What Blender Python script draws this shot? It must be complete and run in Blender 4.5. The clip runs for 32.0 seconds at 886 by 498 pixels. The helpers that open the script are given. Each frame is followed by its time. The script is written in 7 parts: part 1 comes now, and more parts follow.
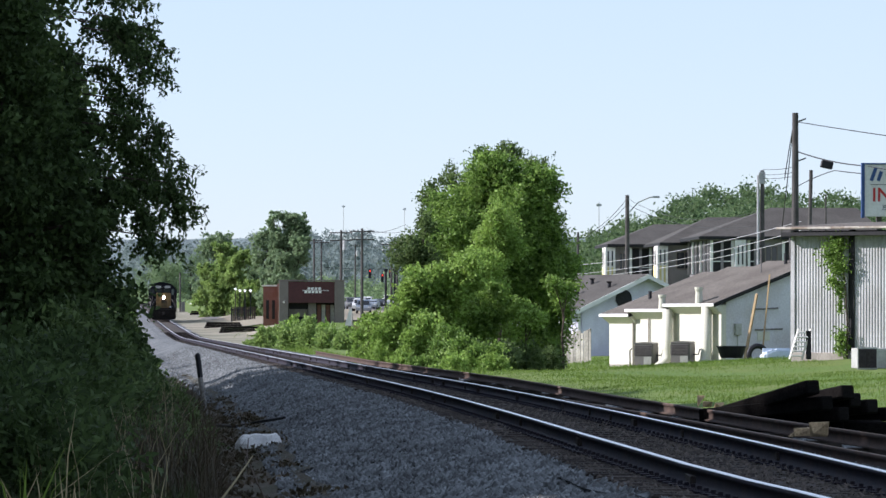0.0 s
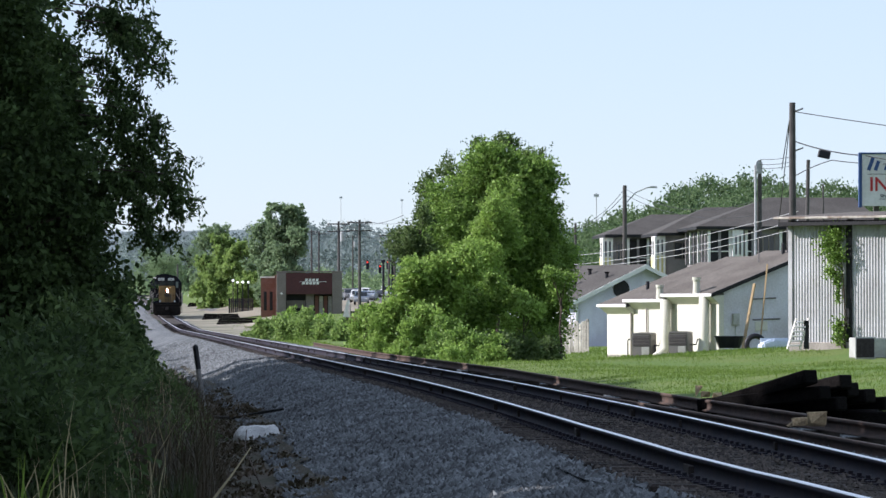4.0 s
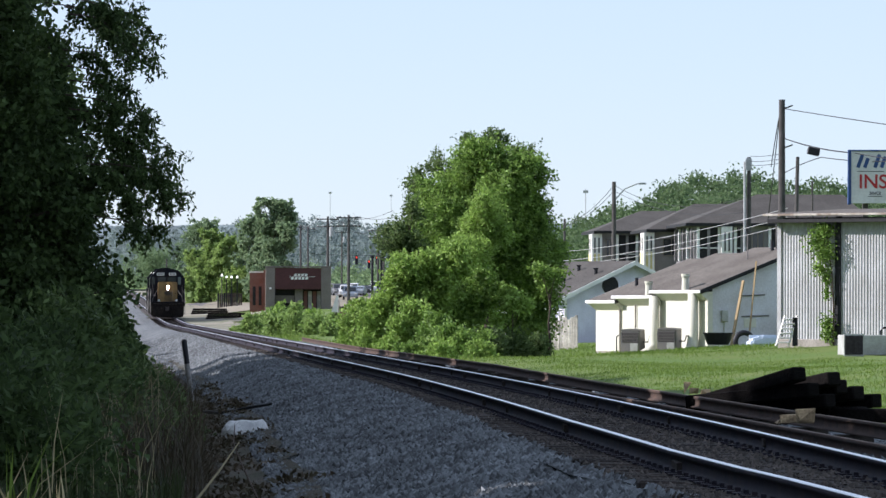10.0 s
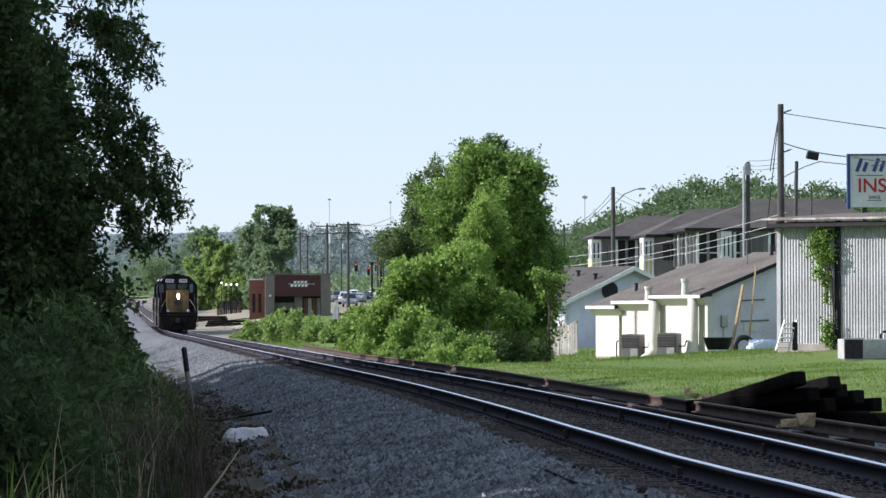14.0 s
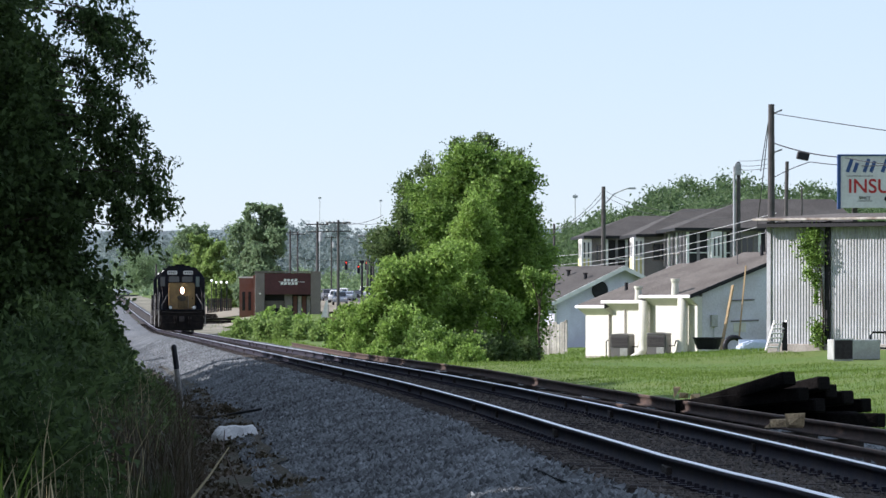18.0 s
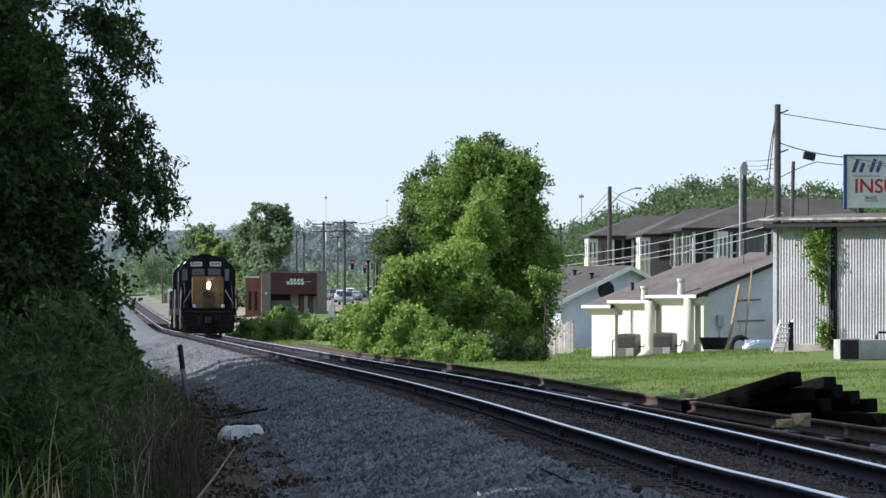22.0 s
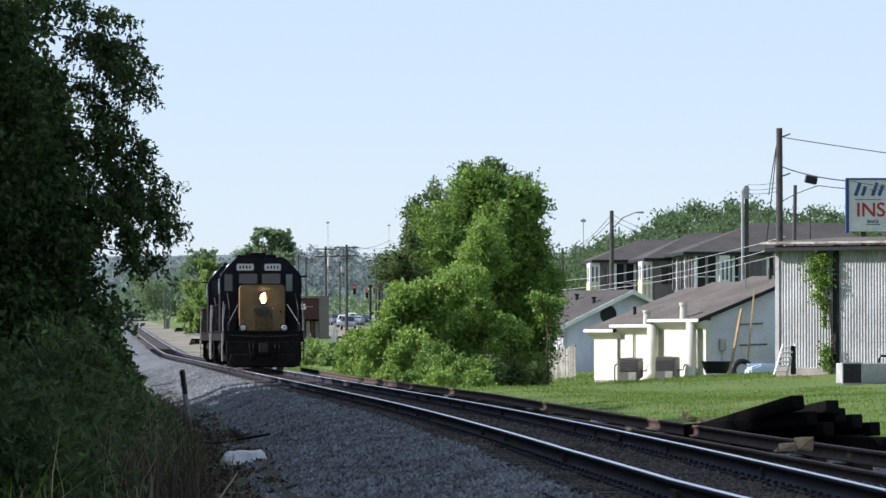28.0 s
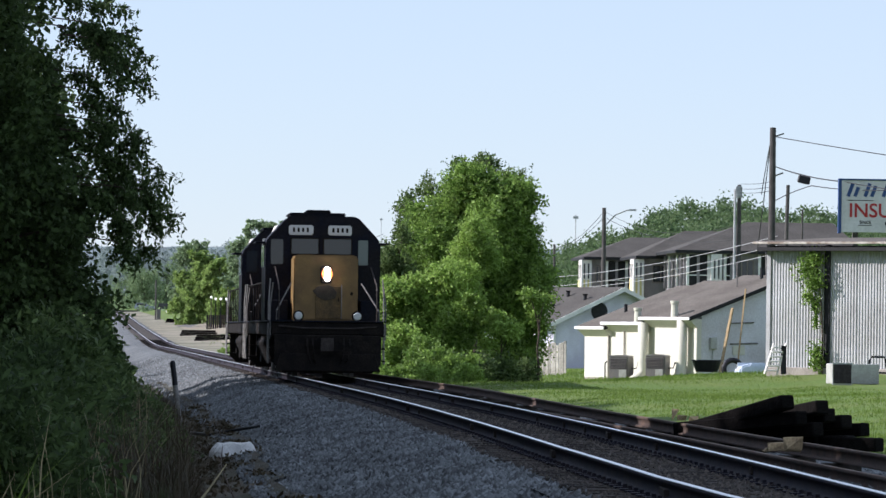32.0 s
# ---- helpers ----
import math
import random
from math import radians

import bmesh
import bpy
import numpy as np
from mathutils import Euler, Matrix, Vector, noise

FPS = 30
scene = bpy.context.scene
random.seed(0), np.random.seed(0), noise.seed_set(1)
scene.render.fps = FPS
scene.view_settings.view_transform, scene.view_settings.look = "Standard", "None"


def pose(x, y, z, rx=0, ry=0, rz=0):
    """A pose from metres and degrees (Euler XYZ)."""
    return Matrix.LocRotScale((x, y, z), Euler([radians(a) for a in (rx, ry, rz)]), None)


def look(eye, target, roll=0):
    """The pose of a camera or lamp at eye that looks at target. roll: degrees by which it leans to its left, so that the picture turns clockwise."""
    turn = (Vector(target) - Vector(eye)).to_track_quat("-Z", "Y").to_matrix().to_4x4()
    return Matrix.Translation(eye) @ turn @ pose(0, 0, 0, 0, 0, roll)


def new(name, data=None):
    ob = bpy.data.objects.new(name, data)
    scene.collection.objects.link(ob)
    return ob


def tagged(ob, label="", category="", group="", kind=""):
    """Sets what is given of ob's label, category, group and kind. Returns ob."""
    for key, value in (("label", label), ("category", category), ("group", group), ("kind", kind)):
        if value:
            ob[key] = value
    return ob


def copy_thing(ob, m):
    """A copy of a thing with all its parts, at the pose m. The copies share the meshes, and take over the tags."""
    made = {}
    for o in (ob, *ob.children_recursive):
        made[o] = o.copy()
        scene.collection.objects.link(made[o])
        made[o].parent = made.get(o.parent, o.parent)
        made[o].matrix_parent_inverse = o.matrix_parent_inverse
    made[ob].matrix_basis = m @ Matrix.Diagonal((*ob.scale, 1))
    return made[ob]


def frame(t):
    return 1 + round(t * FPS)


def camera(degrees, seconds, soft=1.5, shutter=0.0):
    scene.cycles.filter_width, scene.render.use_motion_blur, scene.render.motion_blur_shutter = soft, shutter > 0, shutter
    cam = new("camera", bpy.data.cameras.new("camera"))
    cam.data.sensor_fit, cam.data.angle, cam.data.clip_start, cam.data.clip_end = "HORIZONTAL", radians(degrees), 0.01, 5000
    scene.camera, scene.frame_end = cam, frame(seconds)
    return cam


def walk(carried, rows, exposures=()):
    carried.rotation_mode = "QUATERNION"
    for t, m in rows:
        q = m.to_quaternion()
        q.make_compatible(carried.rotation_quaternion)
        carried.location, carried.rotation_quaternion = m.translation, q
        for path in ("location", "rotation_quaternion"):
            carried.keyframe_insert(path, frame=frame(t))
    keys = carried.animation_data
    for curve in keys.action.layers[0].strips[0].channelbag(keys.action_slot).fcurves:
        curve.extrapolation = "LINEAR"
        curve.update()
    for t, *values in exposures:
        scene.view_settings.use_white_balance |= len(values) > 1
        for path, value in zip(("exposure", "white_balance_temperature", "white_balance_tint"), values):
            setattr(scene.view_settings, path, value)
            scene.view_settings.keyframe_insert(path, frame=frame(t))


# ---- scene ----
EYE = 1.2            # camera height over the near rails, which lie at z = 0
cam = camera(11.19, 32.0, soft=1.5)
walk(cam, [
    (0, pose(0, 0, EYE, 90.934, -0.114, 0.262)),
    (0.5, pose(0, 0, EYE, 90.905, -0.145, 0.243)),
    (1, pose(0, 0, EYE, 90.867, -0.173, 0.209)),
    (1.5, pose(0, 0, EYE, 90.821, -0.170, 0.244)),
    (2, pose(0, 0, EYE, 90.774, -0.060, 0.241)),
    (2.5, pose(0, 0, EYE, 90.756, -0.011, 0.241)),
    (3, pose(0, 0, EYE, 90.762, 0.058, 0.231)),
    (3.5, pose(0, 0, EYE, 90.795, 0.066, 0.237)),
    (5.5, pose(0, 0, EYE, 90.836, 0.149, 0.153)),
    (6, pose(0, 0, EYE, 90.830, 0.186, 0.111)),
    (6.5, pose(0, 0, EYE, 90.824, -0.010, 0.080)),
    (7, pose(0, 0, EYE, 90.823, -0.042, 0.086)),
    (7.5, pose(0, 0, EYE, 90.858, -0.175, 0.117)),
    (8, pose(0, 0, EYE, 90.881, -0.328, 0.132)),
    (8.5, pose(0, 0, EYE, 90.840, -0.441, 0.124)),
    (9, pose(0, 0, EYE, 90.785, -0.330, 0.104)),
    (9.5, pose(0, 0, EYE, 90.747, -0.284, 0.091)),
    (10, pose(0, 0, EYE, 90.763, -0.155, 0.092)),
    (10.5, pose(0, 0, EYE, 90.801, -0.355, 0.076)),
    (11, pose(0, 0, EYE, 90.778, -0.385, 0.061)),
    (11.5, pose(0, 0, EYE, 90.750, -0.295, 0.114)),
    (12, pose(0, 0, EYE, 90.751, -0.118, 0.126)),
    (12.5, pose(0, 0, EYE, 90.754, 0.083, 0.087)),
    (13, pose(0, 0, EYE, 90.758, 0.211, 0.071)),
    (13.5, pose(0, 0, EYE, 90.788, 0.211, 0.081)),
    (14, pose(0, 0, EYE, 90.843, 0.160, 0.089)),
    (14.5, pose(0, 0, EYE, 90.928, 0.192, 0.092)),
    (16.5, pose(0, 0, EYE, 90.925, -0.219, -0.010)),
    (17, pose(0, 0, EYE, 90.882, -0.153, -0.045)),
    (17.5, pose(0, 0, EYE, 90.834, -0.136, -0.060)),
    (18, pose(0, 0, EYE, 90.827, -0.089, -0.039)),
    (18.5, pose(0, 0, EYE, 90.793, -0.100, -0.018)),
    (19, pose(0, 0, EYE, 90.756, -0.000, 0.000)),
    (19.5, pose(0, 0, EYE, 90.739, -0.033, -0.009)),
    (20, pose(0, 0, EYE, 90.746, 0.003, 0.002)),
    (20.5, pose(0, 0, EYE, 90.736, 0.007, -0.011)),
    (21, pose(0, 0, EYE, 90.780, -0.013, -0.031)),
    (21.5, pose(0, 0, EYE, 90.847, -0.071, -0.009)),
    (22, pose(0, 0, EYE, 90.825, -0.115, 0.039)),
    (22.5, pose(0, 0, EYE, 90.811, -0.020, 0.097)),
    (23, pose(0, 0, EYE, 90.823, 0.039, 0.144)),
    (23.5, pose(0, 0, EYE, 90.860, -0.022, 0.155)),
    (24, pose(0, 0, EYE, 90.857, -0.009, 0.156)),
    (24.5, pose(0, 0, EYE, 90.891, -0.096, 0.165)),
    (25, pose(0, 0, EYE, 90.893, -0.151, 0.133)),
    (25.5, pose(0, 0, EYE, 90.923, -0.102, 0.104)),
    (27.5, pose(0, 0, EYE, 91.074, -0.045, 0.123)),
    (28, pose(0, 0, EYE, 91.137, 0.029, 0.068)),
    (28.5, pose(0, 0, EYE, 91.199, 0.070, -0.010)),
    (29, pose(0, 0, EYE, 91.281, -0.013, -0.044)),
    (29.5, pose(0, 0, EYE, 91.290, -0.138, -0.048)),
    (30, pose(0, 0, EYE, 91.245, -0.252, -0.033)),
    (30.5, pose(0, 0, EYE, 91.174, -0.463, -0.048)),
    (31, pose(0, 0, EYE, 91.104, -0.639, -0.034)),
    (31.5, pose(0, 0, EYE, 91.066, -0.648, -0.042)),
    (32, pose(0, 0, EYE, 91.072, -0.784, -0.049)),
], exposures=[(0, 0.68, 5820, 20), (26.5, 0.68, 5820, 20), (29, 0.56, 5850, 19), (30, 0.52, 5950, 18), (31, 0.57, 5900, 19), (32, 0.62, 5850, 20)])

# ---- world, sun, exposure ----
SUN_DIR = Vector((-0.86, 0.02, 0.50)).normalized()
world = bpy.data.worlds.new("sky")
scene.world = world
world.use_nodes = True
wn = world.node_tree
wn.nodes.clear()
w_out = wn.nodes.new("ShaderNodeOutputWorld")
w_bg = wn.nodes.new("ShaderNodeBackground")
w_sky = wn.nodes.new("ShaderNodeTexSky")
w_sky.sky_type = 'NISHITA'
w_sky.sun_disc = False
w_sky.sun_elevation = math.asin(SUN_DIR.z)
w_sky.sun_rotation = math.atan2(SUN_DIR.x, SUN_DIR.y)
w_sky.air_density, w_sky.dust_density, w_sky.ozone_density = 0.85, 0.1, 2.5
w_bg.inputs["Strength"].default_value = 0.098
w_mul = wn.nodes.new("ShaderNodeMix")
w_mul.data_type = 'RGBA'
w_mul.inputs["Factor"].default_value = 0.6   # thin even haze over the clear sky
w_mul.inputs["B"].default_value = (4.75, 5.4, 5.55, 1)
wn.links.new(w_sky.outputs[0], w_mul.inputs["A"])
wn.links.new(w_mul.outputs["Result"], w_bg.inputs["Color"])
wn.links.new(w_bg.outputs[0], w_out.inputs["Surface"])
sun = new("sun", bpy.data.lights.new("sun", 'SUN'))
sun.data.energy, sun.data.angle, sun.data.color = 5.0, radians(0.6), (1.0, 0.93, 0.82)
sun.matrix_world = look(SUN_DIR * 300, (0, 0, 0))

# ---- materials ----
def mat(name, base, rough=0.8, metal=0.0, var=0.25, scale=4.0, fine=40.0, bump=0.2, spec=0.3, tint=None, island=0.0, rand=0.0):
    """A surface with stains at one scale and grain at another; tint: a second colour for the stains."""
    m = bpy.data.materials.new(name)
    m.use_nodes = True
    n, l = m.node_tree.nodes, m.node_tree.links
    b = n["Principled BSDF"]
    b.inputs["Roughness"].default_value, b.inputs["Metallic"].default_value = rough, metal
    b.inputs["Specular IOR Level"].default_value = spec
    tc = n.new("ShaderNodeTexCoord")
    n1, n2 = n.new("ShaderNodeTexNoise"), n.new("ShaderNodeTexNoise")
    n1.inputs["Scale"].default_value, n1.inputs["Detail"].default_value = scale, 4
    n2.inputs["Scale"].default_value, n2.inputs["Detail"].default_value = fine, 3
    for q in (n1, n2):
        l.new(tc.outputs["Object"], q.inputs["Vector"])
    mix = n.new("ShaderNodeMix")
    mix.data_type = 'RGBA'
    ramp = n.new("ShaderNodeValToRGB")
    ramp.color_ramp.elements[0].position, ramp.color_ramp.elements[1].position = 0.38, 0.62
    l.new(n1.outputs["Fac"], ramp.inputs["Fac"])
    l.new(ramp.outputs["Color"], mix.inputs["Factor"])
    t = tint or tuple(c * (1 - var) for c in base)
    mix.inputs["A"].default_value, mix.inputs["B"].default_value = (*base, 1), (*t, 1)
    hsv = n.new("ShaderNodeHueSaturation")
    l.new(mix.outputs["Result"], hsv.inputs["Color"])
    mr = n.new("ShaderNodeMapRange")
    mr.inputs["From Min"].default_value, mr.inputs["From Max"].default_value = 0.3, 0.7
    mr.inputs["To Min"].default_value, mr.inputs["To Max"].default_value = 1 - var, 1 + var
    l.new(n2.outputs["Fac"], mr.inputs["Value"])
    val = mr.outputs["Result"]
    if island or rand:
        src = n.new("ShaderNodeNewGeometry").outputs["Random Per Island"] if island else n.new("ShaderNodeObjectInfo").outputs["Random"]
        mr2 = n.new("ShaderNodeMapRange")
        mr2.inputs["To Min"].default_value, mr2.inputs["To Max"].default_value = 1 - (island or rand), 1 + (island or rand)
        l.new(src, mr2.inputs["Value"])
        mul = n.new("ShaderNodeMath")
        mul.operation = 'MULTIPLY'
        l.new(val, mul.inputs[0])
        l.new(mr2.outputs["Result"], mul.inputs[1])
        val = mul.outputs[0]
    l.new(val, hsv.inputs["Value"])
    l.new(hsv.outputs["Color"], b.inputs["Base Color"])
    if bump:
        bp = n.new("ShaderNodeBump")
        bp.inputs["Strength"].default_value, bp.inputs["Distance"].default_value = bump, 0.02
        l.new(n2.outputs["Fac"], bp.inputs["Height"])
        l.new(bp.outputs["Normal"], b.inputs["Normal"])
    return m


def leaf_mat(name, base, tint, through_light=0.35, spread=0.35, gloss=0.25):
    """Leaves: two greens mixed leaf by leaf, light passing through them."""
    m = bpy.data.materials.new(name)
    m.use_nodes = True
    n, l = m.node_tree.nodes, m.node_tree.links
    b = n["Principled BSDF"]
    b.inputs["Roughness"].default_value, b.inputs["Specular IOR Level"].default_value = 0.55, gloss
    geo = n.new("ShaderNodeNewGeometry")
    mix = n.new("ShaderNodeMix")
    mix.data_type = 'RGBA'
    mix.inputs["A"].default_value, mix.inputs["B"].default_value = (*base, 1), (*tint, 1)
    noise_n = n.new("ShaderNodeTexNoise")
    noise_n.inputs["Scale"].default_value = 0.9
    tc = n.new("ShaderNodeTexCoord")
    l.new(tc.outputs["Object"], noise_n.inputs["Vector"])
    add = n.new("ShaderNodeMath")
    add.operation = 'MULTIPLY_ADD'
    l.new(geo.outputs["Random Per Island"], add.inputs[0])
    add.inputs[1].default_value = 0.7
    sub = n.new("ShaderNodeMapRange")
    sub.inputs["From Min"].default_value, sub.inputs["From Max"].default_value = 0.35, 0.65
    sub.inputs["To Min"].default_value, sub.inputs["To Max"].default_value = -0.2, 0.5
    l.new(noise_n.outputs["Fac"], sub.inputs["Value"])
    l.new(sub.outputs["Result"], add.inputs[2])
    add.use_clamp = True
    l.new(add.outputs[0], mix.inputs["Factor"])
    hsv = n.new("ShaderNodeHueSaturation")
    l.new(mix.outputs["Result"], hsv.inputs["Color"])
    mr = n.new("ShaderNodeMapRange")
    mr.inputs["To Min"].default_value, mr.inputs["To Max"].default_value = 1 - spread, 1 + spread
    l.new(geo.outputs["Random Per Island"], mr.inputs["Value"])
    l.new(mr.outputs["Result"], hsv.inputs["Value"])
    l.new(hsv.outputs["Color"], b.inputs["Base Color"])
    tr = n.new("ShaderNodeBsdfTranslucent")
    l.new(hsv.outputs["Color"], tr.inputs["Color"])
    ms = n.new("ShaderNodeMixShader")
    ms.inputs[0].default_value = through_light
    l.new(b.outputs[0], ms.inputs[1])
    l.new(tr.outputs[0], ms.inputs[2])
    l.new(ms.outputs[0], n["Material Output"].inputs["Surface"])
    return m


def glow(name, color, strength):
    m = bpy.data.materials.new(name)
    m.use_nodes = True
    b = m.node_tree.nodes["Principled BSDF"]
    b.inputs["Base Color"].default_value = (*color, 1)
    b.inputs["Emission Color"].default_value = (*color, 1)
    b.inputs["Emission Strength"].default_value = strength
    return m


def glass(name, color=(0.02, 0.025, 0.03), rough=0.06):
    m = bpy.data.materials.new(name)
    m.use_nodes = True
    b = m.node_tree.nodes["Principled BSDF"]
    b.inputs["Base Color"].default_value = (*color, 1)
    b.inputs["Roughness"].default_value = rough
    b.inputs["Specular IOR Level"].default_value = 0.6
    return m


M_GRASS = mat("grass_soil", (0.086, 0.146, 0.025), 0.95, var=0.22, scale=0.35, fine=9, bump=0.4, tint=(0.112, 0.150, 0.032))
M_BALLAST = mat("ballast", (0.145, 0.157, 0.162), 0.95, var=0.35, scale=0.5, fine=14, bump=1.0, tint=(0.078, 0.084, 0.087))
M_STONE = mat("ballast_stone", (0.154, 0.167, 0.172), 0.9, var=0.25, scale=0.7, fine=30, bump=0.3, island=0.62, tint=(0.094, 0.101, 0.104))
M_GRIT = mat("track_grit", (0.085, 0.072, 0.06), 0.95, var=0.3, scale=2, fine=30, bump=0.3, island=0.5)
M_LOT = mat("tan_gravel", (0.245, 0.215, 0.165), 0.95, var=0.2, scale=0.3, fine=6, bump=0.4, tint=(0.24, 0.215, 0.15))
M_VERGE = mat("worn_verge", (0.25, 0.225, 0.175), 0.95, var=0.25, scale=0.12, fine=4, bump=0.4, tint=(0.13, 0.135, 0.085))
M_DIRT = mat("oily_dirt", (0.036, 0.031, 0.027), 0.95, var=0.35, scale=1.2, fine=12, bump=0.8, tint=(0.066, 0.056, 0.047))
# dark rust with the sky's blue sheen painted into the base
M_RAIL_SIDE = mat("rail_rust_sky_tint", (0.016, 0.016, 0.026), 0.75, 0.0, spec=0.15, var=0.3, scale=3, fine=40, tint=(0.030, 0.024, 0.028))
M_RAIL_TOP = mat("rail_polished", (0.95, 0.95, 0.95), 0.38, 1.0, var=0.06, scale=1, fine=60, bump=0.02)
M_RUST_SIDE = mat("rusty_rail", (0.05, 0.034, 0.027), 0.9, 0.0, var=0.35, scale=3, fine=40, tint=(0.075, 0.048, 0.035))
M_TIE = mat("creosoted_tie", (0.042, 0.033, 0.027), 0.9, var=0.35, scale=3, fine=30, bump=0.7, rand=0.4)
M_TIE_OLD = mat("old_tie", (0.008, 0.007, 0.0065), 0.95, spec=0.08, var=0.4, scale=3, fine=30, bump=0.8, rand=0.4)
M_BARK = mat("bark", (0.085, 0.065, 0.05), 0.95, var=0.4, scale=3, fine=25, bump=1.0)
M_POLE = mat("pole_wood", (0.088, 0.082, 0.078), 0.9, var=0.3, scale=2, fine=30, bump=0.6)
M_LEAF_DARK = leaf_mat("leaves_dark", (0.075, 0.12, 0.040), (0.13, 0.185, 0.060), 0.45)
# shaded copy of the leaf greens: the near bank's shade painted in
M_LEAF_SHADE = leaf_mat("leaves_painted_shade", (0.050, 0.080, 0.030), (0.082, 0.124, 0.042), 0.4, 0.35, 0.1)
M_LEAF_MID = leaf_mat("leaves_mid", (0.125, 0.215, 0.040), (0.20, 0.31, 0.062), 0.38)
M_LEAF_LIGHT = leaf_mat("leaves_light", (0.185, 0.30, 0.055), (0.275, 0.395, 0.088), 0.42)
# far greens paled to put the distance haze into the leaf colour
M_LEAF_FAR = leaf_mat("leaves_far_haze_tint", (0.185, 0.265, 0.14), (0.23, 0.31, 0.165), 0.6, 0.15)
M_LEAF_PALE = leaf_mat("leaves_pale", (0.20, 0.30, 0.085), (0.275, 0.375, 0.11), 0.55, 0.2)
M_LEAF_HILL = leaf_mat("leaves_hillside", (0.085, 0.142, 0.062), (0.125, 0.185, 0.078), 0.5, 0.2)
# ridge leaves with blue-grey haze mixed into both base colours
M_LEAF_HAZE = leaf_mat("leaves_ridge_haze_tint", (0.20, 0.25, 0.25), (0.24, 0.29, 0.28), 0.6, 0.15)
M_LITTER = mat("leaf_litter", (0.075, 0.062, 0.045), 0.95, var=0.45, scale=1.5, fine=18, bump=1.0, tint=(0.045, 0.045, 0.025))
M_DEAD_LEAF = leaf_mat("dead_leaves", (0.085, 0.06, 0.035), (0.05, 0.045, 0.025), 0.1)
M_BLADE = leaf_mat("grass_blades", (0.098, 0.170, 0.023), (0.156, 0.228, 0.042), 0.5, 0.25)
M_DRY = leaf_mat("dry_stalks", (0.30, 0.25, 0.13), (0.42, 0.36, 0.2), 0.3)
M_WHITE = mat("white_paint", (0.78, 0.78, 0.75), 0.75, var=0.06, scale=1.2, fine=18, bump=0.1, tint=(0.66, 0.66, 0.63))


# ---- building blocks ----
def box(bm, x0, x1, y0, y1, z0, z1, m=None):
    vs = [bm.verts.new(m @ Vector(p) if m else p) for p in
          ((x0, y0, z0), (x1, y0, z0), (x1, y1, z0), (x0, y1, z0), (x0, y0, z1), (x1, y0, z1), (x1, y1, z1), (x0, y1, z1))]
    for f in ((3, 2, 1, 0), (4, 5, 6, 7), (0, 1, 5, 4), (1, 2, 6, 5), (2, 3, 7, 6), (3, 0, 4, 7)):
        bm.faces.new([vs[i] for i in f])
    return bm


def prism(bm, outline, y0, y1, m=None):
    """An (x, z) outline, counter-clockwise seen from -y, pushed from y0 to y1."""
    a = [bm.verts.new(m @ Vector((x, y0, z)) if m else (x, y0, z)) for x, z in outline]
    b = [bm.verts.new(m @ Vector((x, y1, z)) if m else (x, y1, z)) for x, z in outline]
    bm.faces.new(a)
    bm.faces.new(b[::-1])
    for i in range(len(a)):
        j = (i + 1) % len(a)
        bm.faces.new((a[i], b[i], b[j], a[j]))
    return bm


def tube(bm, points, radii, n=7):
    """A tapered tube through points, closed at both ends."""
    rings = []
    for i, p in enumerate(points):
        p = Vector(p)
        d = Vector(points[min(i + 1, len(points) - 1)]) - Vector(points[max(i - 1, 0)])
        u = d.cross(Vector((0.31, 0.17, 0.94) if abs(d.normalized().z) < 0.9 else (1, 0, 0))).normalized()
        v = d.normalized().cross(u)
        r = radii[i] if hasattr(radii, "__len__") else radii
        rings.append([bm.verts.new(p + r * (math.cos(k * math.tau / n) * u + math.sin(k * math.tau / n) * v)) for k in range(n)])
    for a, b in zip(rings, rings[1:]):
        for k in range(n):
            bm.faces.new((a[k], a[(k + 1) % n], b[(k + 1) % n], b[k]))
    bm.faces.new(rings[0][::-1])
    bm.faces.new(rings[-1])
    return bm


def bevelled(bm, w, segments=1):
    bmesh.ops.bevel(bm, geom=list(bm.edges), offset=w, segments=segments, affect='EDGES', clamp_overlap=True)
    return bm


def part(name, bm, material, parent=None, label="", smooth=False):
    me = bpy.data.meshes.new(name)
    bmesh.ops.recalc_face_normals(bm, faces=list(bm.faces))
    bm.to_mesh(me)
    bm.free()
    me.materials.append(material)
    if smooth:
        me.shade_smooth()
    ob = new(name, me)
    ob.parent = parent
    if label:
        tagged(ob, label)
    return ob


def thing(name, m, label, category, group="", kind=""):
    ob = new(name)
    ob.matrix_world = m
    return tagged(ob, label, category, group, kind)


def raw(name, verts, faces, material, parent=None):
    """A mesh from numpy arrays: verts (n, 3), faces (m, 3 or 4)."""
    verts, faces = np.asarray(verts, dtype=np.float32), np.asarray(faces, dtype=np.int32)
    me = bpy.data.meshes.new(name)
    k = faces.shape[1]
    me.vertices.add(len(verts))
    me.vertices.foreach_set("co", verts.ravel())
    me.loops.add(faces.size)
    me.loops.foreach_set("vertex_index", faces.ravel())
    me.polygons.add(len(faces))
    me.polygons.foreach_set("loop_start", np.arange(0, faces.size, k, dtype=np.int32))
    me.update(calc_edges=True)
    me.materials.append(material)
    ob = new(name, me)
    ob.parent = parent
    return ob


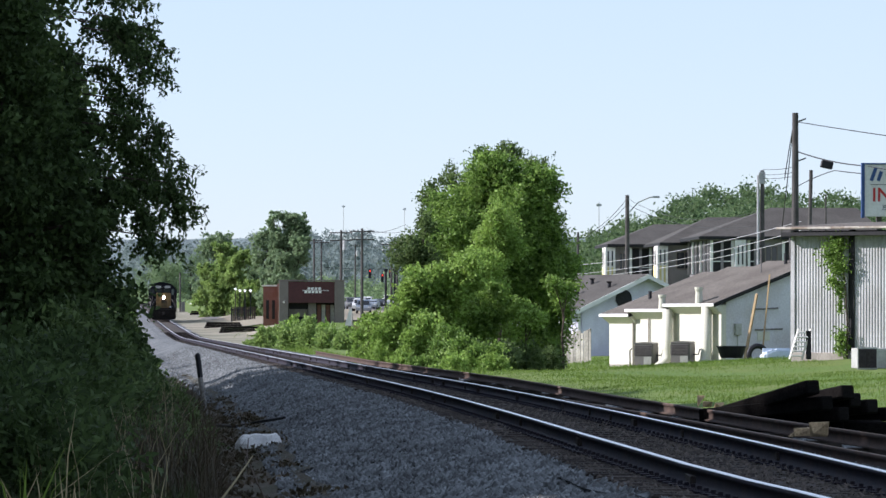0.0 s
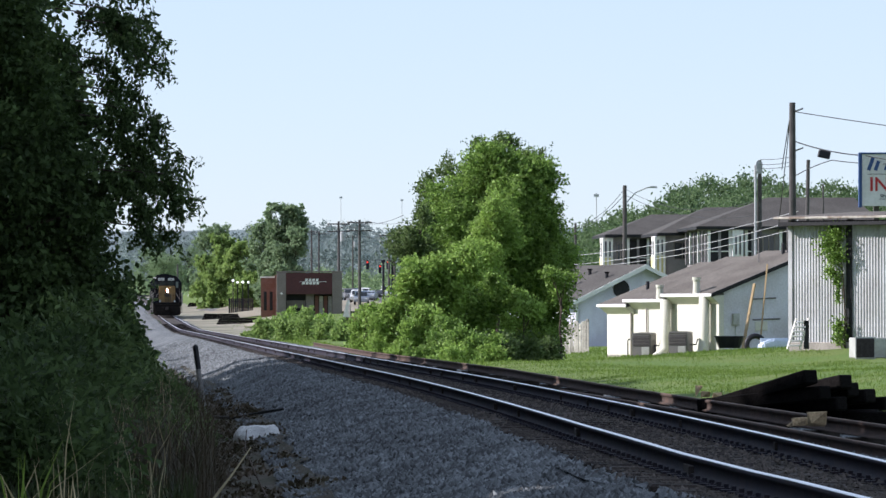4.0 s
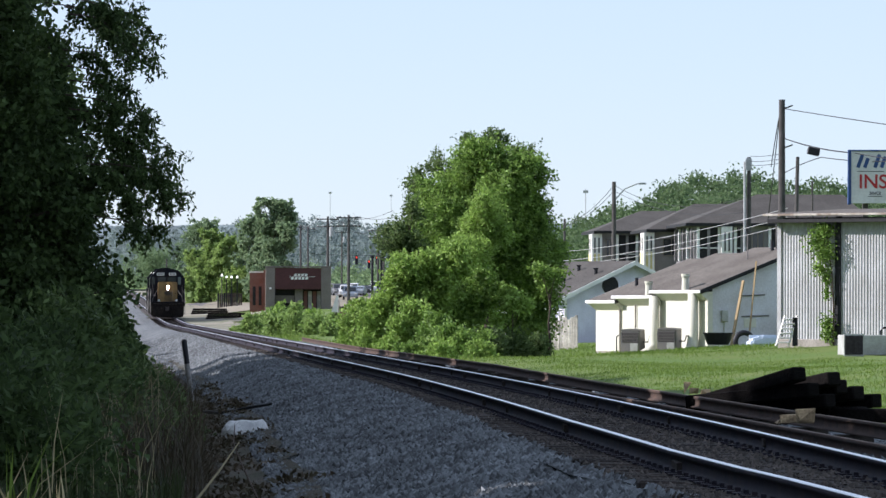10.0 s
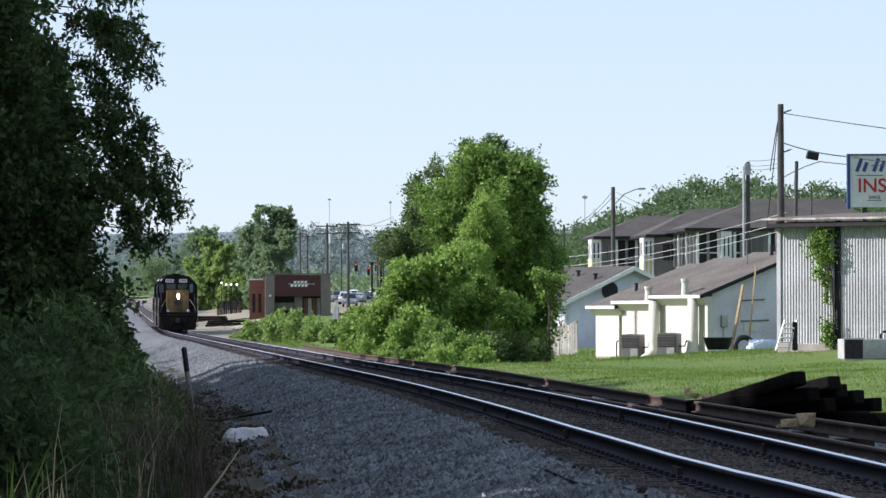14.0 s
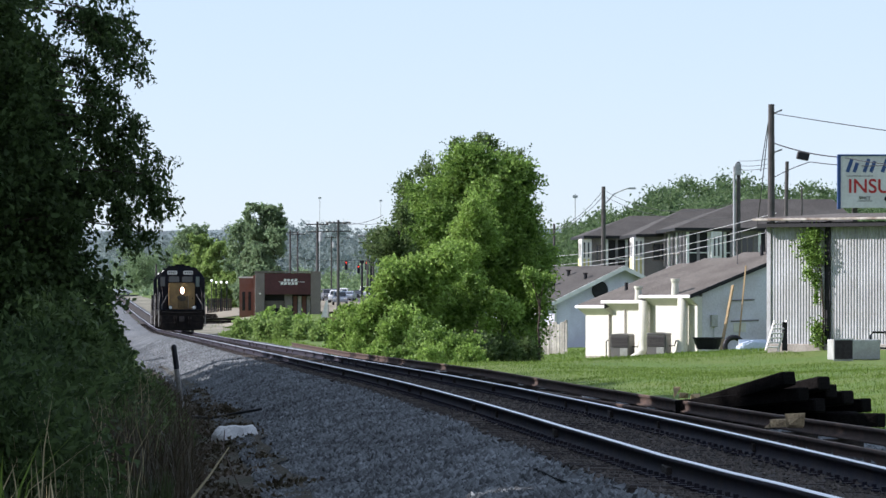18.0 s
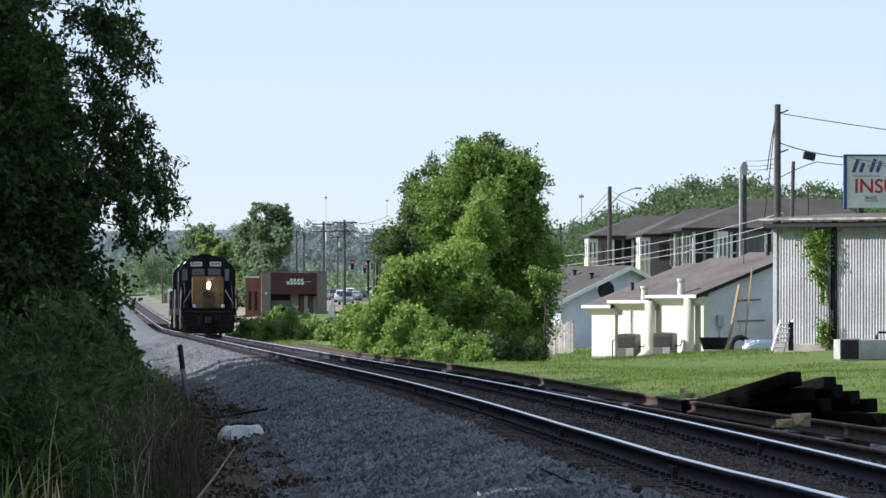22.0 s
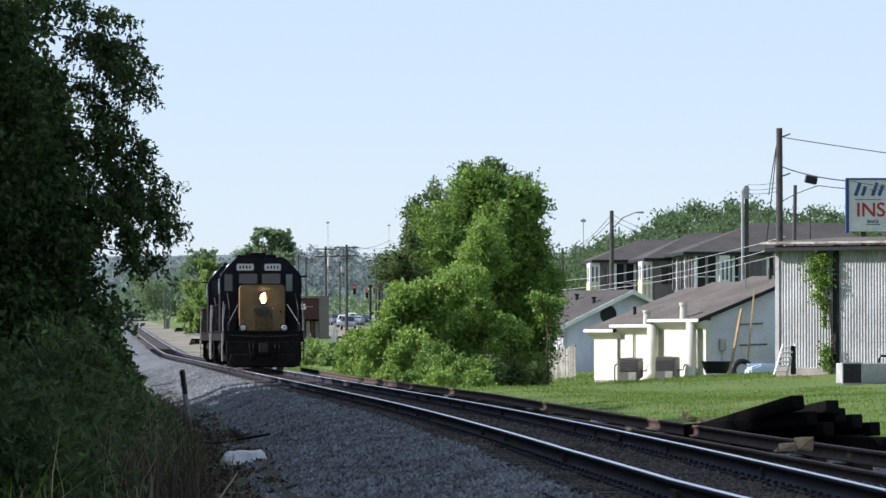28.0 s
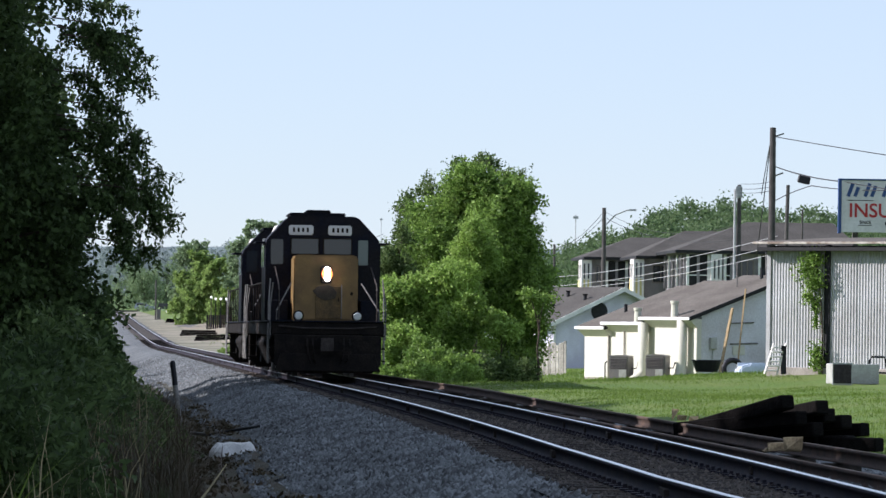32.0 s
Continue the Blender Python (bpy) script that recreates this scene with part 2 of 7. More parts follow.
# narrow sunlit streaks on the ballast below gaps in the near trees: offset and y at both ends
SUN_GAPS = [(-3.5, 129.0, -2.7, 124.0), (-2.9, 99.2, -2.4, 99.6), (-2.5, 95.2, -1.1, 108.0), (-2.65, 77.0, -1.45, 84.7), (-3.3, 78.3, -3.0, 77.7),
            (-2.85, 63.1, -2.4, 61.2), (-2.15, 50.4, -1.3, 53.7), (-2.1, 42.2, -1.3, 45.5), (-2.35, 37.0, -1.8, 39.7), (-2.7, 45.1, -2.5, 45.0),
            (-6.0, 30.2, -4.6, 31.2)]


def shading(pos, margin, rng):
    """False for leaves that would stand in the sun's way to one of the streaks."""
    drop = (pos[:, 2] + 0.6) / SUN_DIR.z
    x, y = pos[:, 0] - SUN_DIR.x * drop, pos[:, 1] - SUN_DIR.y * drop
    keep = np.ones(len(pos), dtype=bool)
    for o0, y0, o1, y1 in SUN_GAPS:
        o = x + 3.05 + SLOPE * (y - 121) + np.where(y < 95, 0.00026 * (95 - y) ** 2, 0)
        k = (o - o0) / (o1 - o0)
        keep &= ~((k > -0.25) & (k < 1.15) & (np.abs(y - y0 - (y1 - y0) * k) < 0.95 + margin) & (rng.uniform(0, 1, len(pos)) < 0.996))
    return keep


def leaf_mesh(name, pos, ax, size, long, material, rng, parent):
    """Folded pointed blades at pos along ax."""
    if parent and parent.location.x < track_x(parent.location.y) - 3.2 and parent.location.y < 150:
        keep = shading(pos + np.array(parent.location), size * 0.85, rng)
        pos, ax = pos[keep], ax[keep]
    count = len(pos)
    ax = ax / np.linalg.norm(ax, axis=1)[:, None]
    side = np.cross(ax, rng.normal(size=(count, 3)))
    side /= np.linalg.norm(side, axis=1)[:, None]
    nrm = np.cross(ax, side)
    s = size * rng.uniform(0.6, 1.35, count)[:, None]
    v = np.empty((count, 4, 3))
    v[:, 0] = pos - ax * s * long / 2
    v[:, 1] = pos + side * s / 2 + nrm * s * 0.12
    v[:, 2] = pos + ax * s * long / 2
    v[:, 3] = pos - side * s / 2 + nrm * s * 0.12
    i = np.arange(count)[:, None] * 4
    return raw(name, v.reshape(-1, 3), np.concatenate([i + [0, 1, 2], i + [0, 2, 3]]), material, parent)


def leaves(name, clumps, count, size, material, rng, parent=None, droop=0.0, long=1.7, shell=0.45):
    """count leaves in clumps (x, y, z, rx, ry, rz); each leaf a folded pointed blade."""
    c = np.array(clumps, dtype=float)
    vol = np.cbrt(c[:, 3] * c[:, 4] * c[:, 5]) ** 2
    pick = rng.choice(len(c), count, p=vol / vol.sum())
    d = rng.normal(size=(count, 3))
    d /= np.linalg.norm(d, axis=1)[:, None]
    r = rng.uniform(shell, 1.0, count) ** 0.7 + rng.normal(0, 0.07, count) if shell > 0 else np.minimum(np.abs(rng.normal(0, 0.58, count)) + 0.12, 1.2)
    ax = d * 0.8 + rng.normal(size=(count, 3)) * 0.9
    ax[:, 2] -= droop
    return leaf_mesh(name, c[pick, :3] + d * r[:, None] * c[pick, 3:], ax, size, long, material, rng, parent)


def sprays(name, lobes, count, length, per, size, material, rng, parent=None, rise=0.3, droop=0.0, fill=0.35, long=2.0, width=0.17):
    """Leafy twigs standing out of lobes (x, y, z, rx, ry, rz): per leaves along each of count twigs."""
    c = np.array(lobes, dtype=float)
    area = np.cbrt(c[:, 3] * c[:, 4] * c[:, 5]) ** 2
    pick = rng.choice(len(c), count, p=area / area.sum())
    d = rng.normal(size=(count, 3))
    d /= np.linalg.norm(d, axis=1)[:, None]
    start = c[pick, :3] + d * (rng.uniform(fill, 1.0, count) ** 0.6)[:, None] * c[pick, 3:]
    ax = d * 0.8 + rng.normal(size=(count, 3)) * 0.45
    ax[:, 2] += rise
    ax /= np.linalg.norm(ax, axis=1)[:, None]
    ln = length * rng.uniform(0.5, 1.5, count)
    t = (np.arange(per)[None] + rng.uniform(0, 1, (count, per))) / per
    pos = start[:, None] + ax[:, None] * (ln[:, None] * (t - 0.35))[..., None]
    pos += rng.normal(size=(count, per, 3)) * (ln[:, None] * width * (1.15 - 0.75 * t))[..., None]
    pos[..., 2] -= droop * ln[:, None] * t * t
    la = ax[:, None] * 0.7 + rng.normal(size=(count, per, 3)) * 0.6
    la[..., 2] -= droop
    return leaf_mesh(name, pos.reshape(-1, 3), la.reshape(-1, 3), size, long, material, rng, parent)


def blades(name, pos, height, width, material, rng, parent=None, lean=0.35):
    """Upright grass blades, each of two pieces that bend over."""
    k = len(pos)
    a = rng.uniform(0, math.tau, k)
    h = height * rng.uniform(0.5, 1.3, k)
    ln = np.abs(rng.normal(0, lean, k)) * h
    w = width * rng.uniform(0.6, 1.3, k)
    d = np.stack([np.cos(a), np.sin(a), np.zeros(k)], 1)
    q = np.stack([-np.sin(a), np.cos(a), np.zeros(k)], 1)
    up = np.array([0, 0, 1.0])
    v = np.empty((k, 5, 3))
    v[:, 0] = pos - q * w[:, None] / 2
    v[:, 1] = pos + q * w[:, None] / 2
    mid = pos + d * (ln * 0.3)[:, None] + up * (h * 0.6)[:, None]
    v[:, 2] = mid + q * w[:, None] * 0.4
    v[:, 3] = mid - q * w[:, None] * 0.4
    v[:, 4] = pos + d * ln[:, None] + up * h[:, None]
    i = np.arange(k)[:, None] * 5
    f = np.concatenate([i + [0, 1, 2], i + [0, 2, 3], i + [3, 2, 4]])
    return raw(name, v.reshape(-1, 3), f, material, parent)


# ---- the lie of the land ----
SLOPE = 0.0785


def track_x(y):
    """Centre of the main track: straight far off, a slight curve close by."""
    return -3.05 - SLOPE * (y - 121) - (0.00026 * (95 - y) ** 2 if y < 95 else 0)


def track_z(y):
    """The line climbs towards the far crossing."""
    d = max(0.0, y - 345)
    return 0.0068 * d * d / (d + 18) + float(np.interp(y, [400, 460, 532, 644, 795, 1040], [0.0, 0.08, 0.22, 0.50, 0.92, 1.0]))


def cant(y):
    """How far the near rail lies above the far one: only on the last metres."""
    return float(np.interp(y, [20, 30, 33, 38, 49], [0.16, 0.085, 0.055, 0.022, 0.0]))


def curve_at(o, knots):
    for (a, za), (b, zb) in zip(knots, knots[1:]):
        if o <= b:
            k = max(0.0, (o - a) / (b - a))
            return za + (zb - za) * (k * k * (3 - 2 * k))
    return knots[-1][1]


def ground_z(x, y):
    o, base = x - track_x(y), track_z(y)
    bank = curve_at(y, [(40, 0.1), (90, 0.05), (122, -0.36), (131, -0.36), (136, -0.12), (142, -0.18), (190, -0.8), (260, -0.6), (400, 0.2)])
    if o < 0:
        z = curve_at(o, [(-60, 2.0), (-25, 1.0), (-12, 0.35), (-7, -0.65), (-4.2, -0.95), (-1.9, -0.55), (0, -0.5)])
    else:
        z = curve_at(o, [(0, -0.5), (2.2, -0.5), (4.2, -0.36), (6.0, -0.25), (11, bank), (18, bank + 0.3), (40, bank + 0.5)])
    z += base + 0.06 * noise.noise((x * 0.35, y * 0.2, 0)) + 0.03 * noise.noise((x * 1.3, y * 0.8, 4))
    dip = max(0.0, min(1.0, (y - 138) / 14, (225 - y) / 25)) * max(0.0, min(1.0, (o - 3.2) / 2.5, (14 - o) / 5))
    z -= 0.38 * dip
    # the wooded rise behind the flats, and the far ridge
    rise = max(0.0, min(1.0, (y - 300) / 300)) * max(0.0, min(1.0, (x - 0.02 * y) / 25))
    z += 7.5 * rise * rise * (3 - 2 * rise)
    far = max(0.0, min(1.0, (y - 1000) / 1500))
    z += 6 * far * far * (3 - 2 * far)
    return z

# ---- ground, ballast, track ----
def ground_sheet():
    ys = [-80, -40, -10, 10]
    y = 20.0
    while y < 4500:
        ys.append(y)
        y += max(1.2, y * 0.018)
    os_ = [-1500, -700, -300, -150, -80, -50, -30, -20] + [o * 0.6 for o in range(-24, 30)] + [20, 23, 27, 32, 40, 50, 65, 90, 130, 200, 350, 700, 1500]
    vs, fs = [], []
    for y in ys:
        k = max(1.0, y / 600)
        vs += [(track_x(y) + o * k, y, ground_z(track_x(y) + o * k, y)) for o in os_]
    w = len(os_)
    for j in range(len(ys) - 1):
        for i in range(w - 1):
            fs.append((j * w + i, j * w + i + 1, (j + 1) * w + i + 1, (j + 1) * w + i))
    ob = raw("ground", vs, fs, M_GRASS)
    ob.data.shade_smooth()
    return tagged(ob, "grassy railside land with worn earth patches", "ground", kind="structure")


def hump(o, y):
    """Low heaps where the ballast was tipped down the slope."""
    k = max(0.0, min(1.0, (-1.5 - o) / 0.8, (o + 4.7) / 0.8))
    return k * min(1.0, (110 / y) ** 2) * (0.075 * noise.noise((y * 0.16, o * 0.3, 11)) + 0.04 * noise.noise((y * 0.5, o * 0.5, 17)))


def bed(name, section, material, label, y0=12, y1=1000, rough=0.05):
    """A strip along the track with the cross-section (offset, z)."""
    ys = []
    y = y0
    while y < y1:
        ys.append(y)
        y += max(0.35, y * 0.006)
    vs, fs = [], []
    w = len(section)
    for y in ys:
        for o, z in section:
            e = 0.45 * noise.noise((o, y * 0.25, 3.0)) if o in (section[0][0], section[-1][0]) else 0
            x = track_x(y) + o + e
            vs.append((x, y, track_z(y) + z + (hump(o, y) if o < -1.3 else 0) + (cant(y) * (0.75 - o) / 1.5 if -1.4 < o < 1 else 0) + rough * min(1.0, (70 / y) ** 2) * (noise.noise((x * 0.5, y * 0.11, 1)) + 0.35 * noise.noise((x * 1.7, y * 0.6, 7)))))
    for j in range(len(ys) - 1):
        for i in range(w - 1):
            fs.append((j * w + i, j * w + i + 1, (j + 1) * w + i + 1, (j + 1) * w + i))
    ob = raw(name, vs, fs, material)
    ob.data.shade_smooth()
    return tagged(ob, label, "track bed", kind="structure")


def spread(a, b, n):
    return [a + (b - a) * i / (n - 1) for i in range(n)]


LEFT = [(o, curve_at(o, [(-4.6, -1.02), (-3.7, -0.80), (-1.9, -0.29), (-1.35, -0.22)])) for o in spread(-4.6, -1.36, 22)]
RIGHT = [(o, curve_at(o, [(0.9, -0.22), (1.8, -0.27), (3.0, -0.36), (4.9, -0.46)])) for o in spread(0.98, 4.9, 16)]
MIDDLE = [(-1.42, -0.30)] + [(o, -0.190) for o in spread(-1.22, 0.98, 10)]

ground_sheet()
bed("ballast_slope", LEFT, M_BALLAST, "pale crushed stone ballast sloping from the track", rough=0.022)
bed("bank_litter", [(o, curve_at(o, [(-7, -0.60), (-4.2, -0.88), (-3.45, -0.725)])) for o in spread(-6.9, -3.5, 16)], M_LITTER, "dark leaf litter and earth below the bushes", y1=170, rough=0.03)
bed("gravel_lot", [(o, curve_at(o, [(3.4, -0.36), (4.2, -0.26), (6, -0.13), (11, 0.33), (18, 0.63), (32, 0.78)])) for o in spread(3.4, 30, 24)], M_LOT, "pale worn gravel lot beside the line", y0=468, y1=640, rough=0.0)
bed("dirt_verge", [(o, curve_at(o, [(1.6, -0.25), (3.0, -0.27), (4.2, -0.22), (5.6, -0.14)])) for o in spread(1.6, 5.6, 9)], M_VERGE, "worn tan dirt and gravel beside the line", y0=290, y1=1000, rough=0.0)
bed("track_dirt", MIDDLE, M_DIRT, "dark oily earth between the rails", rough=0.02)
bed("ballast_shoulder", RIGHT, M_BALLAST, "thin weedy ballast beside the track", rough=0.03)


def rail_run(name, offset, y0, y1, material_top, label, height=0.17, path=None, lift=0.0, step=3.0):
    """A rail with foot, web and head; the head's running face is a part of its own."""
    prof = [(-0.07, -height), (0.07, -height), (0.07, -height + 0.02), (0.012, -height + 0.035), (0.012, -0.045),
            (0.036, -0.035), (0.036, -0.004), (-0.036, -0.004), (-0.036, -0.035), (-0.012, -0.045), (-0.012, -height + 0.035), (-0.07, -height + 0.02)]
    ys = []
    y = y0
    while y < y1:
        ys.append(y)
        y += step if y > 60 else 1.0
    ys.append(y1)
    place = path or (lambda t: (track_x(t) + offset, t, track_z(t) + (cant(t) if offset < 0 else 0)))
    vs, top = [], []
    for y in ys:
        px, py, pz = place(y)
        vs += [(px + a, py, pz + b + lift) for a, b in prof]
        top += [(px - 0.034, py, pz + lift), (px + 0.034, py, pz + lift), (px + 0.034, py, pz - 0.006 + lift), (px - 0.034, py, pz - 0.006 + lift)]
    def skin(w):
        return [(j * w + i, j * w + (i + 1) % w, (j + 1) * w + (i + 1) % w, (j + 1) * w + i) for j in range(len(ys) - 1) for i in range(w)]
    ob = raw(name, vs, skin(len(prof)), M_RAIL_SIDE if material_top == M_RAIL_TOP else M_RUST_SIDE)
    if material_top:
        raw("railhead", top, skin(4), material_top, ob)
    return tagged(ob, label, "rail", "rails of the main track" if material_top == M_RAIL_TOP else "spare rails", "structure")


rail_run("rail_near", -0.7525, 10, 1000, M_RAIL_TOP, "running rail with a polished steel head")
rail_run("rail_far", 0.7525, 10, 1000, M_RAIL_TOP, "running rail with a polished steel head")


def joint_bar(rail_ob, x, y, z, length=0.7):
    bm = box(bmesh.new(), -0.035, 0.035, -length / 2, length / 2, -0.13, -0.05)
    ob = part("joint_bar", bevelled(bm, 0.008), M_JOINT, rail_ob)
    ob.location = (x, y, z)
    return ob


M_JOINT = mat("pale_rust", (0.042, 0.034, 0.030), 0.85, 0.1, var=0.3, scale=8, fine=50, tint=(0.03, 0.025, 0.022))
jr = random.Random(11)
for name, off in (("rail_near", -0.7525), ("rail_far", 0.7525)):
    rail_ob = bpy.data.objects[name]
    y = 37.5 if off < 0 else 44.0
    while y < 230:
        joint_bar(rail_ob, track_x(y) + off, y, track_z(y), jr.choice((0.25, 0.3, 0.7, 0.9)))
        y += jr.choice((3.2, 4.5, 6.0, 9.0, 12.0))


def sleepers():
    """Timber ties under the rails; those far off are one joined strip."""
    bm = box(bmesh.new(), -1.3, 1.3, -0.115, 0.115, -0.17, 0)
    bevelled(bm, 0.02)
    me = bpy.data.meshes.new("tie")
    bm.to_mesh(me)
    bm.free()
    me.materials.append(M_TIE)
    bed_ob = bpy.data.objects["track_dirt"]
    tr = random.Random(3)
    y = 28.0
    plates = bmesh.new()
    far = bmesh.new()
    k = 0
    while y < 420:
        turn = math.atan((track_x(y + 1) - track_x(y - 1)) / -2)
        m = Matrix.Translation((track_x(y), y, track_z(y) - 0.172)) @ Matrix.Rotation(turn, 4, 'Z') @ Matrix.Rotation(cant(y) / 1.5, 4, 'Y') @ Matrix.Translation((0, 0, cant(y) / 2))
        if k < 300:
            ob = new("tie", me)
            ob.parent = bed_ob
            ob.matrix_world = m @ pose(tr.uniform(-0.05, 0.05), 0, tr.uniform(-0.012, 0.004), 0, 0, tr.uniform(-1, 1))
        else:
            box(far, -1.3, 1.3, -0.115, 0.115, -0.1, 0, m)
        if y < 130:
            for o in (-0.7525, 0.7525):
                box(plates, o - 0.19, o + 0.19, -0.09, 0.09, 0.0, 0.018, m)
                for q in (-0.1, 0.1):
                    box(plates, o + q - 0.018, o + q + 0.018, -0.05, -0.015, 0.018, 0.045, m)
        y += 0.53
        k += 1
    tagged(part("tie_plates", plates, M_RAIL_SIDE, bed_ob), "rusty tie plates with spikes", kind="stuff")
    tagged(part("far_ties", far, M_TIE, bed_ob), "dark timber ties far along the line", kind="stuff")


def stones():
    """Loose ballast stones on both shoulders: many-sided lumps, one joined mesh."""
    r = np.random.default_rng(21)
    def lumps(name, n, o0, o1, knots, y0, y1, size, label, power=1.6, material=None):
        y = y0 + (y1 - y0) * r.uniform(0, 1, n) ** power
        o = r.uniform(o0, o1, n)
        x = np.array([track_x(b) for b in y]) + o
        z = np.array([track_z(b) + curve_at(a, knots) + (hump(a, b) if a < -1.3 else cant(b) * (0.75 - a) / 1.5 if a < 1 else 0) for a, b in zip(o, y)])
        z += 0.022 * np.minimum(1.0, (70 / y) ** 2) * np.array([noise.noise((a * 0.5, b * 0.11, 1)) + 0.35 * noise.noise((a * 1.7, b * 0.6, 7)) for a, b in zip(x, y)])
        base = np.array([(1, 0, -0.3), (-1, 0, -0.3), (0, 1, -0.3), (0, -1, -0.3), (0.2, 0.1, 1)], dtype=float)
        v = base[None] * (size * r.uniform(0.5, 1.5, n))[:, None, None] * r.uniform(0.6, 1.3, (n, 5, 1))
        a = r.uniform(0, math.tau, n)
        ca, sa = np.cos(a)[:, None], np.sin(a)[:, None]
        tilt = r.uniform(-0.6, 0.6, n)[:, None]
        w = np.empty_like(v)
        w[..., 0] = v[..., 0] * ca - v[..., 1] * sa + v[..., 2] * tilt
        w[..., 1] = v[..., 0] * sa + v[..., 1] * ca
        w[..., 2] = v[..., 2] * 0.8 - v[..., 0] * tilt
        w += np.stack([x, y, z + size * 0.2], 1)[:, None]
        tri = np.array([(0, 2, 4), (2, 1, 4), (1, 3, 4), (3, 0, 4)])
        f = (np.arange(n)[:, None, None] * 5 + tri[None]).reshape(-1, 3)
        tagged(raw(name, w.reshape(-1, 3), f, material or M_STONE), label, "ballast", kind="stuff")
    left = [(-4.6, -1.02), (-3.7, -0.80), (-1.9, -0.29), (-1.35, -0.22)]
    lumps("ballast_stones", 80000, -3.95, -1.25, left, 29, 260, 0.042, "loose grey crushed ballast stones on the slope")
    right = [(0.9, -0.22), (1.8, -0.27), (3.0, -0.36), (4.9, -0.46)]
    lumps("track_grit", 13000, -1.3, 1.3, [(-2, -0.185), (2, -0.185)], 28, 150, 0.026, "dark grit between the ties", 1.6, M_GRIT)
    lumps("shoulder_stones", 11000, 1.0, 4.2, right, 40, 180, 0.03, "small grey stones beside the far rail")


M_RUST_TOP = mat("rusty_railhead", (0.16, 0.10, 0.065), 0.7, 0.2, var=0.3, scale=4, fine=40, tint=(0.10, 0.07, 0.05))


def spare_rail(name, pts, lift, label):
    """An old rail left lying, through points (y, x)."""
    ys = [p[0] for p in pts]
    def place(y):
        return (float(np.interp(y, ys, [p[1] for p in pts])), y, 0.0)
    ob = rail_run(name, 0, ys[0], ys[-1], M_RUST_TOP, label, 0.16, place, lift, 2.0)
    ob["kind"] = "thing"
    return tagged(ob, category="rail")


sleepers()
stones()
spare_rail("spare_rail", [(34, 5.45), (47.4, 4.64), (56.3, 3.9), (75.3, 2.5), (99.5, 0.95), (144, -2.96), (190, -6.2)], 0.0, "rusty brown spare rail propped on timber blocks")
spare_rail("spare_rail", [(34, 4.95), (44.5, 4.36), (62, 3.15), (80, 1.75)], -0.14, "rusty brown spare rail lying on the ballast")

M_OCHRE = mat("weathered_block", (0.05, 0.041, 0.034), 0.9, var=0.35, scale=6, fine=40, bump=0.6, rand=0.4)
br = random.Random(8)
for i in range(26):
    y = 40 + i * 4.3 + br.uniform(-1.2, 1.2)
    x = float(np.interp(y, [34, 47.4, 56.3, 75.3, 99.5, 144, 190], [5.45, 4.64, 3.9, 2.5, 0.95, -2.96, -6.2]))
    bm = bevelled(box(bmesh.new(), -0.22, 0.22, -0.09, 0.09, -0.36, -0.165), 0.015)
    ob = part("timber_block", bm, M_OCHRE if br.random() < 0.6 else M_TIE)
    ob.matrix_world = pose(x, y, 0, 0, 0, br.uniform(-12, 12))
    tagged(ob, "weathered timber block under the spare rail", "timber block", "blocks under the spare rail")


def tie_pile():
    """Old dark ties thrown down fanwise beside the line; each row: near end x, z, turn, tilt."""
    rows = [(4.89, 0.27, -58, 11), (5.38, 0.20, -54, 9), (5.49, 0.09, -52, 7), (5.74, 0.00, -48, 5), (6.00, -0.11, -44, 3),
            (5.08, 0.05, -50, 5), (5.32, -0.10, -47, 3), (5.78, -0.28, -40, 1), (5.39, -0.30, -42, 0), (4.85, -0.15, -55, 4),
            (6.13, -0.30, -38, 0), (4.93, -0.33, -50, 0)]
    for k, (x, z, turn, tilt) in enumerate(rows):
        bm = bevelled(box(bmesh.new(), -2.45, 0, -0.115, 0.115, 0, 0.19), 0.018)
        ob = part("old_tie", bm, M_TIE_OLD)
        ob.matrix_world = pose(x - 0.15, 61.2 + 0.18 * (k % 5), z - 0.02, 0, -tilt, turn)
        tagged(ob, "black creosoted old timber tie in a tumbled pile", "railway tie", "ties in the pile")


tie_pile()

# ---- the locomotives ----
M_NAVY = mat("navy_paint", (0.006, 0.008, 0.016), 0.6, 0.0, var=0.3, scale=1.5, fine=25, bump=0.05, spec=0.09, tint=(0.013, 0.012, 0.014))
M_GOLD = mat("gold_paint", (0.215, 0.135, 0.048), 0.55, 0.0, var=0.14, scale=1.8, fine=30, bump=0.05, spec=0.3, tint=(0.15, 0.095, 0.038))
M_BLACK = mat("sooty_black", (0.009, 0.008, 0.0075), 0.8, 0.0, var=0.4, scale=3, fine=25, bump=0.3, tint=(0.016, 0.013, 0.011), spec=0.1)
M_STEEL = mat("worn_steel", (0.20, 0.19, 0.18), 0.55, 0.7, var=0.3, scale=4, fine=40)
M_RUSTY = mat("dark_worn_steel", (0.06, 0.05, 0.045), 0.7, 0.4, var=0.4, scale=6, fine=40)
M_DULL = mat("dull_grey_paint", (0.13, 0.125, 0.12), 0.7, 0.2, var=0.3, scale=6, fine=40)
# the headlight's orange halo, painted as a glowing surface
M_HALO = glow("lamp_halo", (1.0, 0.22, 0.05), 1.2)
# paler glass: the sky seen through the cab is put into its colour
M_SKYGLASS = glass("sky_painted_glass", (0.10, 0.13, 0.12), 0.15)
M_CREAM = mat("white_edge_paint", (0.72, 0.70, 0.66), 0.6, var=0.12, scale=4, fine=30)
